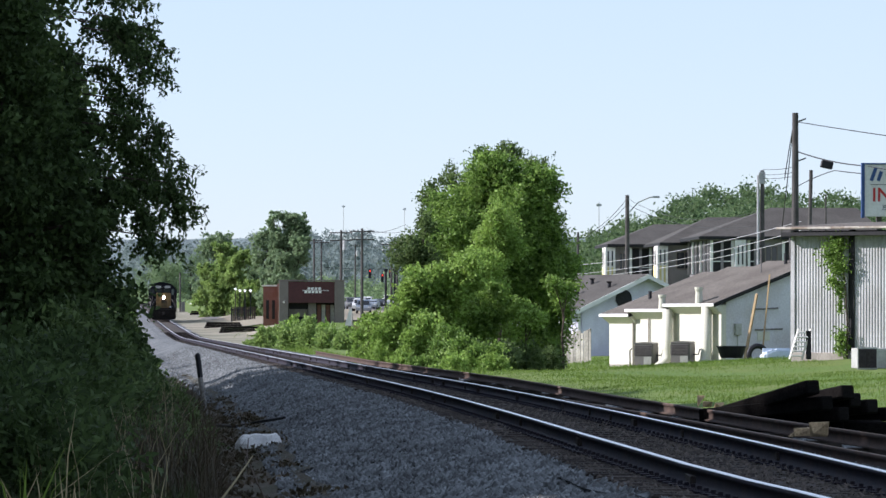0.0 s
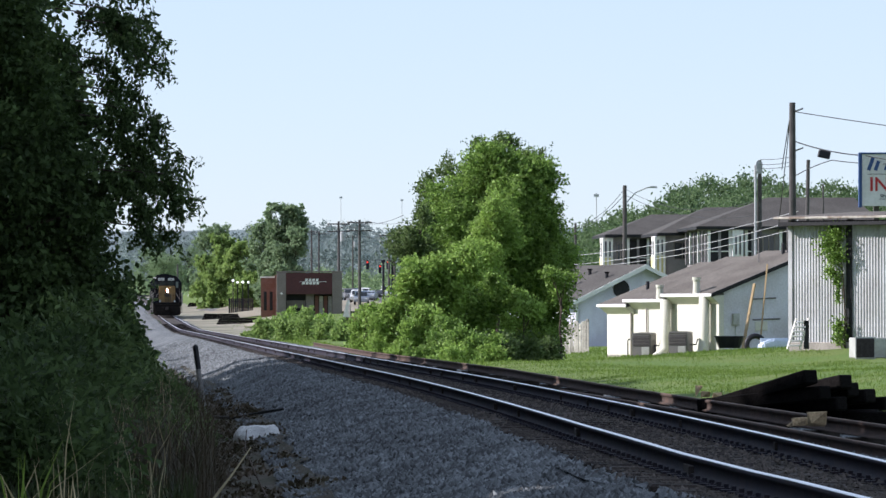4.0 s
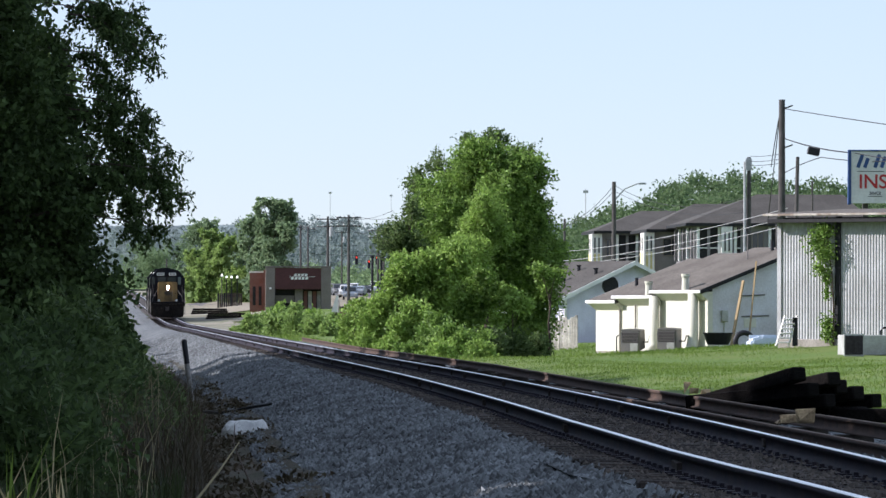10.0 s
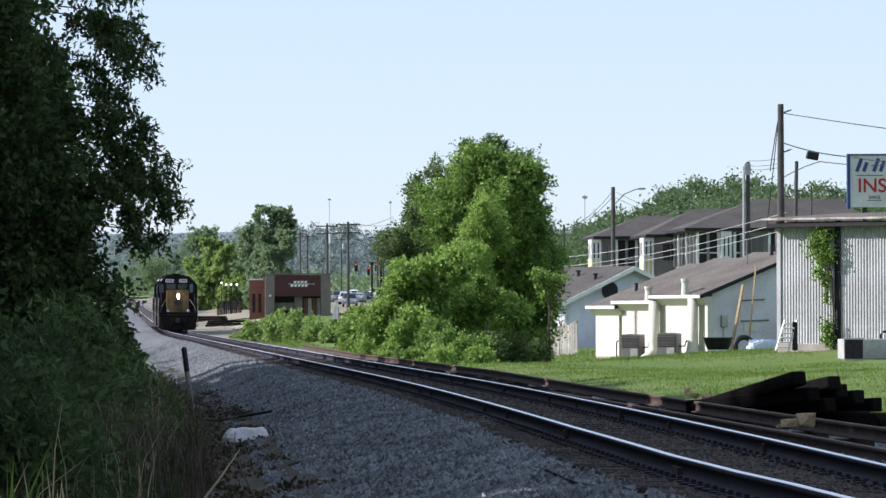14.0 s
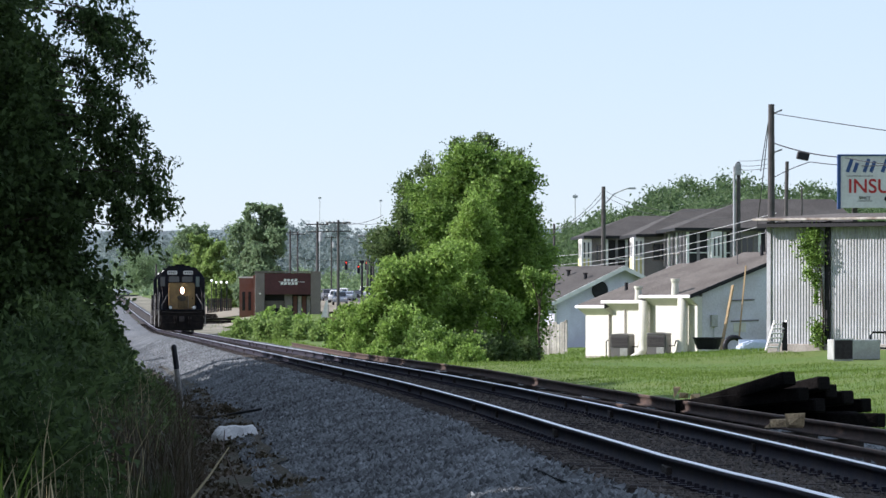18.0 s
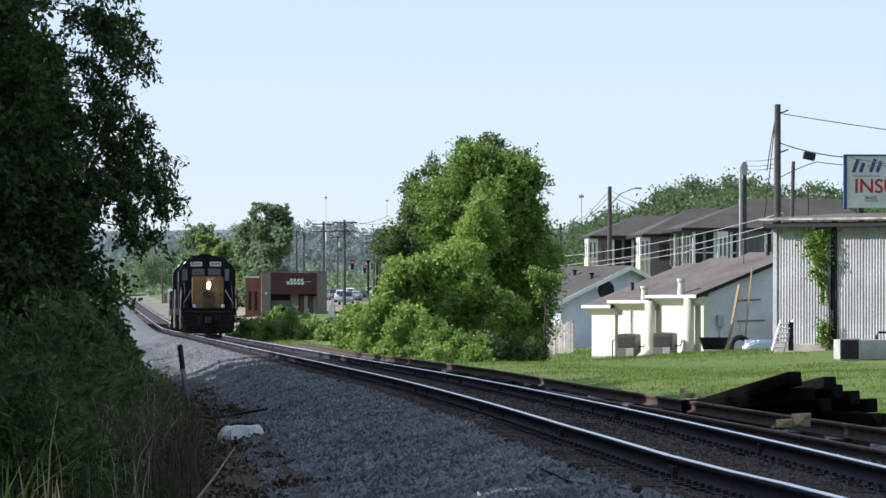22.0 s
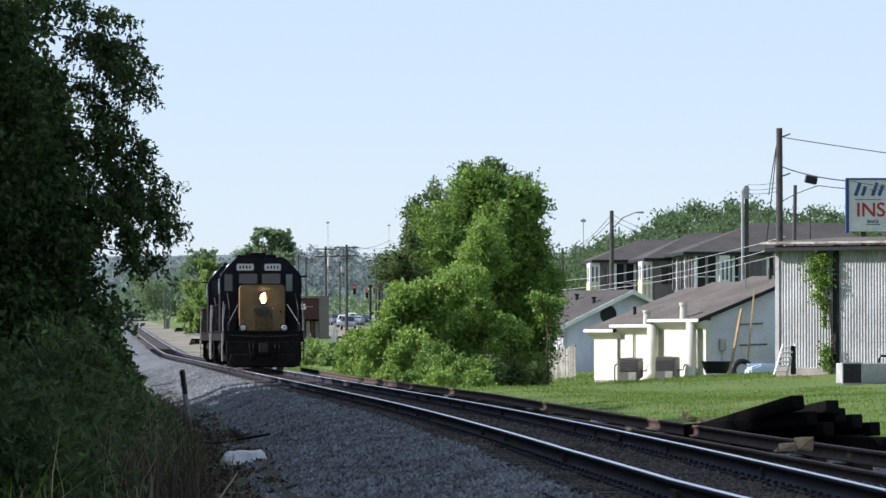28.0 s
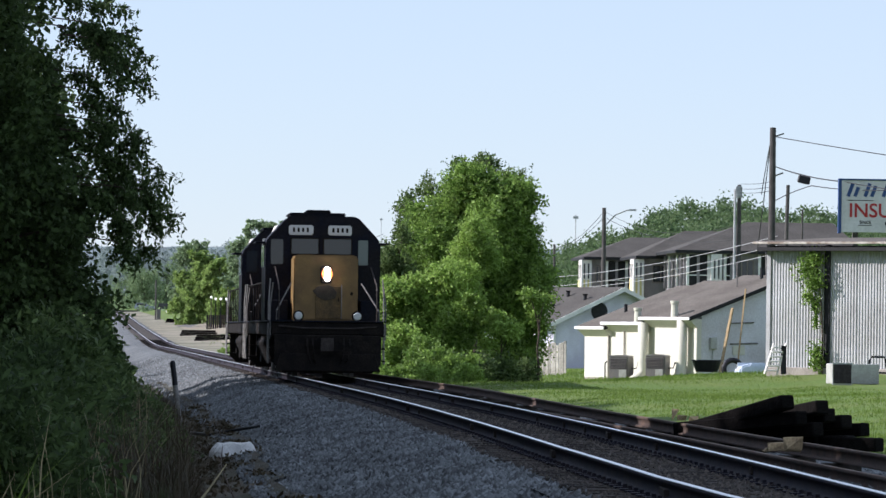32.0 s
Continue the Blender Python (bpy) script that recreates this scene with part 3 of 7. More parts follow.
M_RAILPAINT = mat("dirty_white_paint", (0.30, 0.29, 0.27), 0.7, var=0.25, scale=5, fine=30, tint=(0.2, 0.19, 0.17))
M_BOARD = glow("lit_number_board", (0.40, 0.42, 0.41), 0.10)
M_GLASS = glass("dark_glass")
M_LAMP = glow("headlight_glow", (1.0, 0.86, 0.70), 60)
M_DITCH = mat("ditch_lens", (0.50, 0.51, 0.50), 0.25, 0.2, var=0.08, scale=9, fine=50)
M_SOOT_GOLD = mat("sooty_gold_paint", (0.075, 0.052, 0.026), 0.6, 0.0, var=0.3, scale=3, fine=30, bump=0.1, spec=0.2, tint=(0.14, 0.09, 0.036))
M_EMBLEM = mat("dull_emblem", (0.05, 0.038, 0.024), 0.6, var=0.3, scale=7, fine=40)


def round_block(outline, y0, y1, w=0.05, seg=2):
    bm = prism(bmesh.new(), outline, y0, y1)
    return bevelled(bm, w, seg)


def pipe(parent, name, pts, r=0.022, material=None, label=""):
    return part(name, tube(bmesh.new(), pts, r, 6), material or M_STEEL, parent, label)


def locomotive():
    t = thing("locomotive", pose(0, 0, 0), "dark blue diesel locomotive with a gold nose, running on the track", "locomotive", "coupled locomotives")
    # underframe and pilot
    part("underframe", bevelled(box(bmesh.new(), -1.50, 1.50, -1.25, 16.6, 1.12, 1.46), 0.03), M_BLACK, t)
    part("deck", bevelled(box(bmesh.new(), -1.54, 1.54, -1.30, 16.65, 1.463, 1.50), 0.01), M_NAVY, t)
    for y0, y1 in ((-1.38, -1.26), (16.61, 16.73)):
        part("pilot", round_block([(-1.42, 1.12), (-1.42, 0.34), (-1.18, 0.12), (1.18, 0.12), (1.42, 0.34), (1.42, 1.12)], y0, y1, 0.02, 1), M_BLACK, t)
    part("plow", round_block([(-1.25, 0.62), (-1.40, 0.16), (1.40, 0.16), (1.25, 0.62), (0.35, 0.62), (0.3, 0.5), (-0.3, 0.5), (-0.35, 0.62)], -1.52, -1.40, 0.015, 1), M_BLACK, t, "sooty sheet steel plow")
    for y, s in ((-1.38, -1), (16.73, 1)):
        c = bevelled(box(bmesh.new(), -0.14, 0.14, min(y, y + 0.45 * s), max(y, y + 0.45 * s), 0.74, 1.0), 0.04, 2)
        box(c, -0.2, 0.12, min(y + 0.4 * s, y + 0.62 * s), max(y + 0.4 * s, y + 0.62 * s), 0.70, 1.04)
        part("coupler", c, M_RUSTY, t, "dark worn steel knuckle coupler")
        for q in (-0.55, -0.4, 0.42, 0.58):
            pipe(t, "air_hose", [(q, y, 1.02), (q, y + 0.2 * s, 0.85), (q * 0.9, y + 0.22 * s, 0.5), (q * 0.8, y + 0.12 * s, 0.36)], 0.026, M_BLACK)
    # corner steps with white edges
    for sx in (-1, 1):
        for y0 in (-1.2, 15.7):
            st = bmesh.new()
            for k in range(3):
                box(st, min(sx * 1.16, sx * 1.53), max(sx * 1.16, sx * 1.53), y0, y0 + 0.75, 0.42 + k * 0.33, 0.46 + k * 0.33)
            box(st, min(sx * 1.18, sx * 1.22), max(sx * 1.18, sx * 1.22), y0, y0 + 0.75, 0.40, 1.12)
            s = part("step", st, M_BLACK, t)
            curve = [(sx * 1.545, y0 + 0.8, 1.42), (sx * 1.545, y0 + 0.84, 1.0), (sx * 1.545, y0 + 0.8, 0.62), (sx * 1.545, y0 + 0.62, 0.36)]
            pipe(s, "step_edge", curve, 0.034, M_RAILPAINT, "dirty white painted step edge")
            pipe(t, "grab_rail", [(sx * 1.53, y0 + 0.8, 1.5), (sx * 1.53, y0 + 0.82, 2.1), (sx * 1.5, y0 + 0.82, 2.62)], 0.018, M_RAILPAINT, "white painted grab rail")
            pipe(t, "grab_rail", [(sx * 1.53, y0 - 0.02, 1.0), (sx * 1.53, y0 - 0.02, 1.9), (sx * 1.46, y0, 2.5)], 0.02, M_STEEL)
    # short hood
    nose = part("nose", round_block([(-0.86, 1.5), (0.86, 1.5), (0.86, 3.20), (0.78, 3.26), (-0.78, 3.26), (-0.86, 3.20)], 0.0, 1.65, 0.04, 2), M_GOLD, t, "gold painted short hood")
    part("nose_door", bevelled(box(bmesh.new(), -0.27, 0.42, -0.02, 0.01, 1.56, 2.42), 0.008), M_SOOT_GOLD, nose, "sooty gold nose door")
    pipe(nose, "door_handle", [(0.34, -0.03, 2.02), (0.34, -0.06, 2.02), (0.34, -0.06, 2.12)], 0.012, M_BLACK)
    pipe(nose, "hand_rail", [(0.42, -0.06, 1.55), (0.42, -0.10, 1.9), (0.42, -0.10, 2.4), (0.42, 0.0, 2.46)], 0.016, M_STEEL)
    part("emblem", round_block([(-0.36, 2.30), (-0.20, 2.12), (0.0, 2.04), (0.25, 2.10), (0.30, 2.25), (0.18, 2.42), (0.05, 2.46), (-0.2, 2.42)], -0.032, -0.022, 0.004, 1), M_EMBLEM, nose, "dull dark emblem")
    part("nose_vent", bevelled(box(bmesh.new(), 0.66, 0.73, -0.014, 0.01, 2.19, 2.27), 0.006), M_BLACK, nose)
    lamp = part("headlight", round_block([(-0.13, 2.5), (0.13, 2.5), (0.15, 2.58), (0.15, 2.92), (0.1, 2.98), (-0.1, 2.98), (-0.15, 2.92), (-0.15, 2.58)], -0.05, 0.02, 0.015, 1), M_BLACK, nose, "twin headlight, lit")
    # glowing disc added behind the lenses for the orange halo
    part("reflector", tube(bmesh.new(), [(0.03, -0.046, 2.75), (0.03, -0.062, 2.75)], 0.15, 20), M_HALO, lamp, "glowing orange disc standing in for the lamp's halo")
    for z in (2.63, 2.75, 2.87):
        part("lens", tube(bmesh.new(), [(0.03, -0.063, z), (0.03, -0.085, z)], 0.07, 14), M_LAMP, lamp, "glowing headlight lens")
    # cab
    half = 1.56
    shape = [(-half, 1.5), (half, 1.5), (half, 3.55), (half - 0.06, 3.72), (0.98, 4.28), (0.84, 4.34), (-0.84, 4.34), (-0.98, 4.28), (-half + 0.06, 3.72), (-half, 3.55)]
    cab = part("cab", round_block(shape, 1.62, 4.05, 0.025, 2), M_NAVY, t)
    part("roof_hatch", bevelled(box(bmesh.new(), -0.92, 0.62, 1.75, 3.9, 4.342, 4.43), 0.03, 2), M_NAVY, cab)
    part("air_conditioner", bevelled(box(bmesh.new(), -0.45, 0.25, 2.2, 3.4, 4.43, 4.52), 0.04, 2), M_NAVY, cab)
    for x0, x1 in ((-0.86, -0.13), (0.02, 0.76)):
        w = part("windshield", bevelled(box(bmesh.new(), x0, x1, 1.59, 1.625, 3.31, 3.72), 0.03, 2), M_GLASS, cab)
        g = bmesh.new()
        for a, b, c, d in ((x0 - 0.03, x1 + 0.03, 3.72, 3.75), (x0 - 0.03, x1 + 0.03, 3.28, 3.31), (x0 - 0.03, x0, 3.31, 3.72), (x1, x1 + 0.03, 3.31, 3.72)):
            box(g, a, b, 1.585, 1.628, c, d)
        part("gasket", g, M_BLACK, w)
    for x0, x1 in ((-1.42, -1.08), (0.95, 1.22)):
        # right window gets the glass with the sky painted in
        part("cab_window", bevelled(box(bmesh.new(), x0, x1, 1.59, 1.625, 3.02, 3.70), 0.03, 2), M_SKYGLASS if x0 > 0 else M_GLASS, cab)
    for sx in (-1, 1):
        for y0 in (2.0, 3.0):
            part("side_window", bevelled(box(bmesh.new(), min(sx * 1.55, sx * 1.585), max(sx * 1.55, sx * 1.585), y0, y0 + 0.85, 2.95, 3.55), 0.02), M_GLASS, cab)
        part("sunshade", bevelled(box(bmesh.new(), min(sx * 1.56, sx * 1.82), max(sx * 1.56, sx * 1.82), 1.95, 3.95, 3.60, 3.64), 0.01), M_NAVY, cab)
    for x0, x1 in ((-0.94, -0.27), (0.13, 0.77)):
        nb = part("number_board", bevelled(box(bmesh.new(), x0, x1, 1.57, 1.63, 3.82, 4.09), 0.05, 2), M_BOARD, cab, "white lit number board with dark figures")
        for k in range(4):
            a = x0 + 0.11 + k * 0.125
            part("figure_bar", box(bmesh.new(), a, a + 0.06, 1.562, 1.569, 3.90, 4.02), M_BLACK, nb)
    # long hood
    hood = part("long_hood", round_block([(-0.93, 1.5), (0.93, 1.5), (0.93, 3.75), (0.70, 4.12), (-0.70, 4.12), (-0.93, 3.75)], 4.06, 15.6, 0.03, 1), M_NAVY, t)
    for y in (12.2, 13.6, 14.9):
        part("radiator_fan", tube(bmesh.new(), [(0, y, 4.11), (0, y, 4.27)], 0.55, 18), M_BLACK, hood)
    part("dynamic_brake", round_block([(-1.0, 3.5), (1.0, 3.5), (1.0, 3.95), (0.75, 4.22), (-0.75, 4.22), (-1.0, 3.95)], 7.6, 10.2, 0.03, 1), M_NAVY, hood)
    part("exhaust_stack", bevelled(box(bmesh.new(), -0.25, 0.25, 6.3, 6.9, 4.11, 4.45), 0.03), M_BLACK, hood)
    part("bell", tube(bmesh.new(), [(-1.12, 4.6, 3.82), (-1.12, 4.6, 3.98), (-1.12, 4.6, 4.1), (-1.12, 4.6, 4.14)], (0.17, 0.15, 0.09, 0.03), 12), M_CREAM, hood, "pale bell on the hood's edge")
    horn = part("horn", tube(bmesh.new(), [(-0.62, 4.15, 4.22), (-0.62, 4.5, 4.22), (-0.62, 4.6, 4.22)], (0.10, 0.04, 0.04), 10), M_CREAM, hood, "pale air horn")
    part("horn_bracket", box(bmesh.new(), -0.65, -0.59, 4.4, 4.5, 4.08, 4.2), M_BLACK, horn)
    for k in range(9):
        for sx in (-1, 1):
            part("hood_door", bevelled(box(bmesh.new(), min(sx * 0.925, sx * 0.95), max(sx * 0.925, sx * 0.95), 4.3 + k * 1.22, 5.4 + k * 1.22, 1.65, 3.55), 0.008), M_NAVY, hood)
    # walkway rails
    for sx in (-1, 1):
        r = bmesh.new()
        tube(r, [(sx * 1.5, 4.1, 2.55), (sx * 1.5, 16.0, 2.55)], 0.02, 6)
        part("hand_rail", r, M_BLACK, t)
        for k in range(8):
            pipe(t, "stanchion", [(sx * 1.5, 4.2 + k * 1.65, 1.5), (sx * 1.5, 4.2 + k * 1.65, 2.55)], 0.02, M_BLACK)
        pipe(t, "hand_rail", [(sx * 1.36, -1.22, 1.5), (sx * 1.36, -1.22, 1.75), (sx * 0.94, -0.3, 2.50)], 0.02, M_DULL)
        pipe(t, "hand_rail", [(sx * 1.30, -1.22, 1.5), (sx * 1.30, -1.2, 2.3), (sx * 1.30, -0.9, 2.46), (sx * 1.30, 1.55, 2.95)], 0.02, M_RUSTY)
        part("jump_step", bevelled(box(bmesh.new(), min(sx * 0.98, sx * 1.5), max(sx * 0.98, sx * 1.5), 0.7, 1.6, 1.5, 2.05), 0.02), M_NAVY, t)
        part("battery_box", bevelled(box(bmesh.new(), min(sx * 0.95, sx * 1.5), max(sx * 0.95, sx * 1.5), 4.1, 5.7, 1.5, 2.15), 0.03), M_NAVY, t)
        d = part("ditch_light", tube(bmesh.new(), [(sx * 0.78, -1.24, 1.62), (sx * 0.78, -1.0, 1.62)], (0.15, 0.12), 16), M_BLACK, t)
        part("lens", tube(bmesh.new(), [(sx * 0.78, -1.262, 1.62), (sx * 0.78, -1.243, 1.62)], (0.085, 0.11), 16), M_DITCH, d, "pale round lens")
    pipe(t, "front_rail", [(-1.3, -1.26, 1.35), (-0.6, -1.33, 1.30), (0.6, -1.33, 1.30), (1.3, -1.26, 1.35)], 0.02, M_RUSTY)
    # running gear
    part("fuel_tank", round_block([(-1.3, 1.1), (-1.45, 0.85), (-1.2, 0.32), (1.2, 0.32), (1.45, 0.85), (1.3, 1.1)], 5.6, 10.2, 0.05, 1), M_BLACK, t)
    for yc in (2.3, 12.7):
        fr = bmesh.new()
        for sx in (-1, 1):
            box(fr, min(sx * 0.98, sx * 1.16), max(sx * 0.98, sx * 1.16), yc - 1.9, yc + 1.9, 0.55, 0.86)
            box(fr, min(sx * 0.95, sx * 1.22), max(sx * 0.95, sx * 1.22), yc - 0.5, yc + 0.5, 0.30, 0.95)
        box(fr, -1.0, 1.0, yc - 0.3, yc + 0.3, 0.5, 0.9)
        part("truck_frame", bevelled(fr, 0.02), M_BLACK, t)
        for dy in (-1.37, 1.37):
            for sx in (-1, 1):
                w = tube(bmesh.new(), [(sx * 0.70, yc + dy, 0.508), (sx * 0.715, yc + dy, 0.508), (sx * 0.83, yc + dy, 0.508)], (0.535, 0.51, 0.508), 24)
                part("wheel", w, M_STEEL, t)
    return t


lead = locomotive()
trail = copy_thing(lead, pose(0, 18.3, 0))
tagged(trail, "dark blue diesel locomotive coupled behind the leading one")
for o in trail.children_recursive:
    if o.name.startswith("lens") and o.data.materials[0] == M_LAMP:
        o.data = o.data.copy()
        o.data.materials[0] = M_DITCH
        o["label"] = "unlit headlight lens"

# ---- buildings ----
M_STUCCO = mat("white_stucco", (0.59, 0.58, 0.485), 0.85, var=0.06, scale=0.9, fine=14, bump=0.25, tint=(0.55, 0.54, 0.45))
M_PALEBLUE = mat("pale_siding", (0.66, 0.66, 0.76), 0.8, var=0.08, scale=0.9, fine=16, bump=0.2, tint=(0.54, 0.53, 0.62))
# gable of the white building, its bluish shade put into the colour
M_GABLE = mat("gable_wall_shade_tint", (0.60, 0.60, 0.63), 0.85, var=0.1, scale=0.8, fine=12, bump=0.2, tint=(0.50, 0.48, 0.48))
M_SHINGLE = mat("brown_shingles", (0.125, 0.112, 0.095), 0.9, var=0.25, scale=0.8, fine=12, bump=0.6, tint=(0.095, 0.083, 0.07))
M_SHINGLE_DK = mat("dark_shingles", (0.075, 0.070, 0.062), 0.9, var=0.25, scale=0.5, fine=9, bump=0.6, tint=(0.058, 0.053, 0.047))
M_TIN = mat("galvanised_sheet", (0.46, 0.47, 0.47), 0.6, 0.05, var=0.12, scale=0.7, fine=10, bump=0.15, tint=(0.35, 0.35, 0.34), rand=0.08)
M_CHIPPED = mat("chipped_pale_paint", (0.50, 0.46, 0.40), 0.8, var=0.2, scale=3, fine=14, bump=0.4, tint=(0.24, 0.19, 0.15))
M_BLOCK = mat("concrete_block", (0.36, 0.33, 0.29), 0.95, var=0.2, scale=2, fine=20, bump=0.5)
M_YELLOW = mat("yellow_sheathing", (0.62, 0.55, 0.24), 0.8, var=0.12, scale=1.5, fine=14)
M_GREY_SIDING = mat("grey_siding", (0.25, 0.235, 0.24), 0.85, var=0.12, scale=0.8, fine=10, tint=(0.20, 0.19, 0.19))
# near black for dark trim, and for recess shade painted as flat panels
M_DARK = mat("dark_trim_and_shade", (0.02, 0.02, 0.022), 0.7, var=0.3, scale=1, fine=10)
M_BRICK = mat("red_brick", (0.21, 0.105, 0.085), 0.9, var=0.2, scale=1.5, fine=16, bump=0.5, tint=(0.19, 0.085, 0.06))
M_MAROON = mat("maroon_fascia", (0.075, 0.026, 0.026), 0.6, var=0.15, scale=0.8, fine=8)
M_GREYSTONE = mat("grey_render", (0.20, 0.175, 0.155), 0.85, var=0.15, scale=0.8, fine=8)
M_FENCE = mat("weathered_boards", (0.42, 0.40, 0.34), 0.9, var=0.3, scale=2, fine=20, bump=0.5, rand=0.25)
M_LADDER = mat("yellow_wood", (0.34, 0.25, 0.13), 0.8, var=0.2, scale=3, fine=30)
M_BLUE_SIGN = mat("sign_blue", (0.035, 0.075, 0.20), 0.5, var=0.08, scale=3, fine=20)
M_RED_SIGN = mat("sign_red", (0.42, 0.03, 0.03), 0.5, var=0.08, scale=3, fine=20)
M_SIGN = mat("sign_panel", (0.66, 0.66, 0.64), 0.5, var=0.08, scale=0.8, fine=10, tint=(0.56, 0.56, 0.53))
M_PLASTIC = mat("black_plastic", (0.015, 0.015, 0.018), 0.5, var=0.2, scale=4, fine=30)
M_AC = mat("grey_enamel", (0.15, 0.145, 0.14), 0.6, 0.1, var=0.15, scale=3, fine=25, tint=(0.17, 0.16, 0.145))
M_AC_PALE = mat("pale_enamel", (0.42, 0.43, 0.40), 0.55, 0.1, var=0.12, scale=2, fine=25, tint=(0.33, 0.33, 0.30))
M_GRILLE = mat("fin_grille", (0.05, 0.043, 0.045), 0.7, 0.2, var=0.35, scale=12, fine=70, bump=0.8)


def slab(bm, a, b, c, d, thick):
    """A sheet a-b-c-d with thickness downwards."""
    v = [bm.verts.new(p) for p in (a, b, c, d)] + [bm.verts.new(Vector(p) - Vector((0, 0, thick))) for p in (a, b, c, d)]
    for f in ((0, 1, 2, 3), (7, 6, 5, 4), (0, 4, 5, 1), (1, 5, 6, 2), (2, 6, 7, 3), (3, 7, 4, 0)):
        bm.faces.new([v[i] for i in f])
    return bm


def metal_shed():
    """The corrugated shed: ribbed sheets on a block footing, a low roof with a pale edge."""
    d, w = 138.0, 9.0
    x0, z0, z1 = 10.04, 0.26, 4.04
    t = thing("metal_shed", pose(x0, d, z0, 0, 0, -35), "corrugated galvanised shed on a concrete block footing", "shed")
    h = z1 - z0
    # near-black inner wall paints the dark behind the sheet gaps
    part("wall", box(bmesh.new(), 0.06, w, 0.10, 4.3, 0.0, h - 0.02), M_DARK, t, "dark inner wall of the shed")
    foot = bmesh.new()
    part("footing", bevelled(box(foot, 0.0, w, -0.10, 0.5, -0.9, 0.06), 0.02), M_BLOCK, t, "grey concrete block footing")
    # ribbed sheets, one mesh each
    def sheet(w_sheet, height):
        n = int(w_sheet / 0.0125)
        vs, fs = [], []
        for i in range(n + 1):
            y = 0.013 * math.sin(i * 0.0125 / 0.10 * math.tau)
            vs += [(i * w_sheet / n, y, 0), (i * w_sheet / n, y, height)]
        fs = [(2 * i, 2 * i + 2, 2 * i + 3, 2 * i + 1) for i in range(n)]
        return vs, fs
    x = 0.12
    k = 0
    while x < w - 0.2:
        ws = 0.93
        if 1.9 < x < 2.2:
            x = 2.19
        vs, fs = sheet(ws, h - 0.10)
        ob = raw("sheet", vs, fs, M_TIN, t)
        ob.location = (x, -0.02 + 0.006 * (k % 2), 0.04)
        ob.data.shade_smooth()
        x += 0.905
        k += 1
    part("corner_trim", bevelled(box(bmesh.new(), -0.05, 0.10, -0.06, 0.12, 0.0, h), 0.01), M_TIN, t)
    part("post", bevelled(box(bmesh.new(), 2.03, 2.19, -0.08, 0.05, 0.0, h), 0.01), M_DARK, t, "dark timber post between the sheets")
    roof = bmesh.new()
    slab(roof, (-0.30, -0.38, h + 0.10), (w + 0.3, -0.38, h + 0.10), (w + 0.3, 4.5, h + 0.34), (-0.30, 4.5, h + 0.34), 0.08)
    part("roof", roof, M_SHINGLE, t, "flat brown felt roof")
    part("roof_edge", bevelled(box(bmesh.new(), -0.34, w + 0.3, -0.44, -0.385, h + 0.02, h + 0.09), 0.01), M_CHIPPED, t, "pale chipped roof edge")
    # near-black soffit: the overhang's shade is painted in
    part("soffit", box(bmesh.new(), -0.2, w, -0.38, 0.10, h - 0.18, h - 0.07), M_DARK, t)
    return t


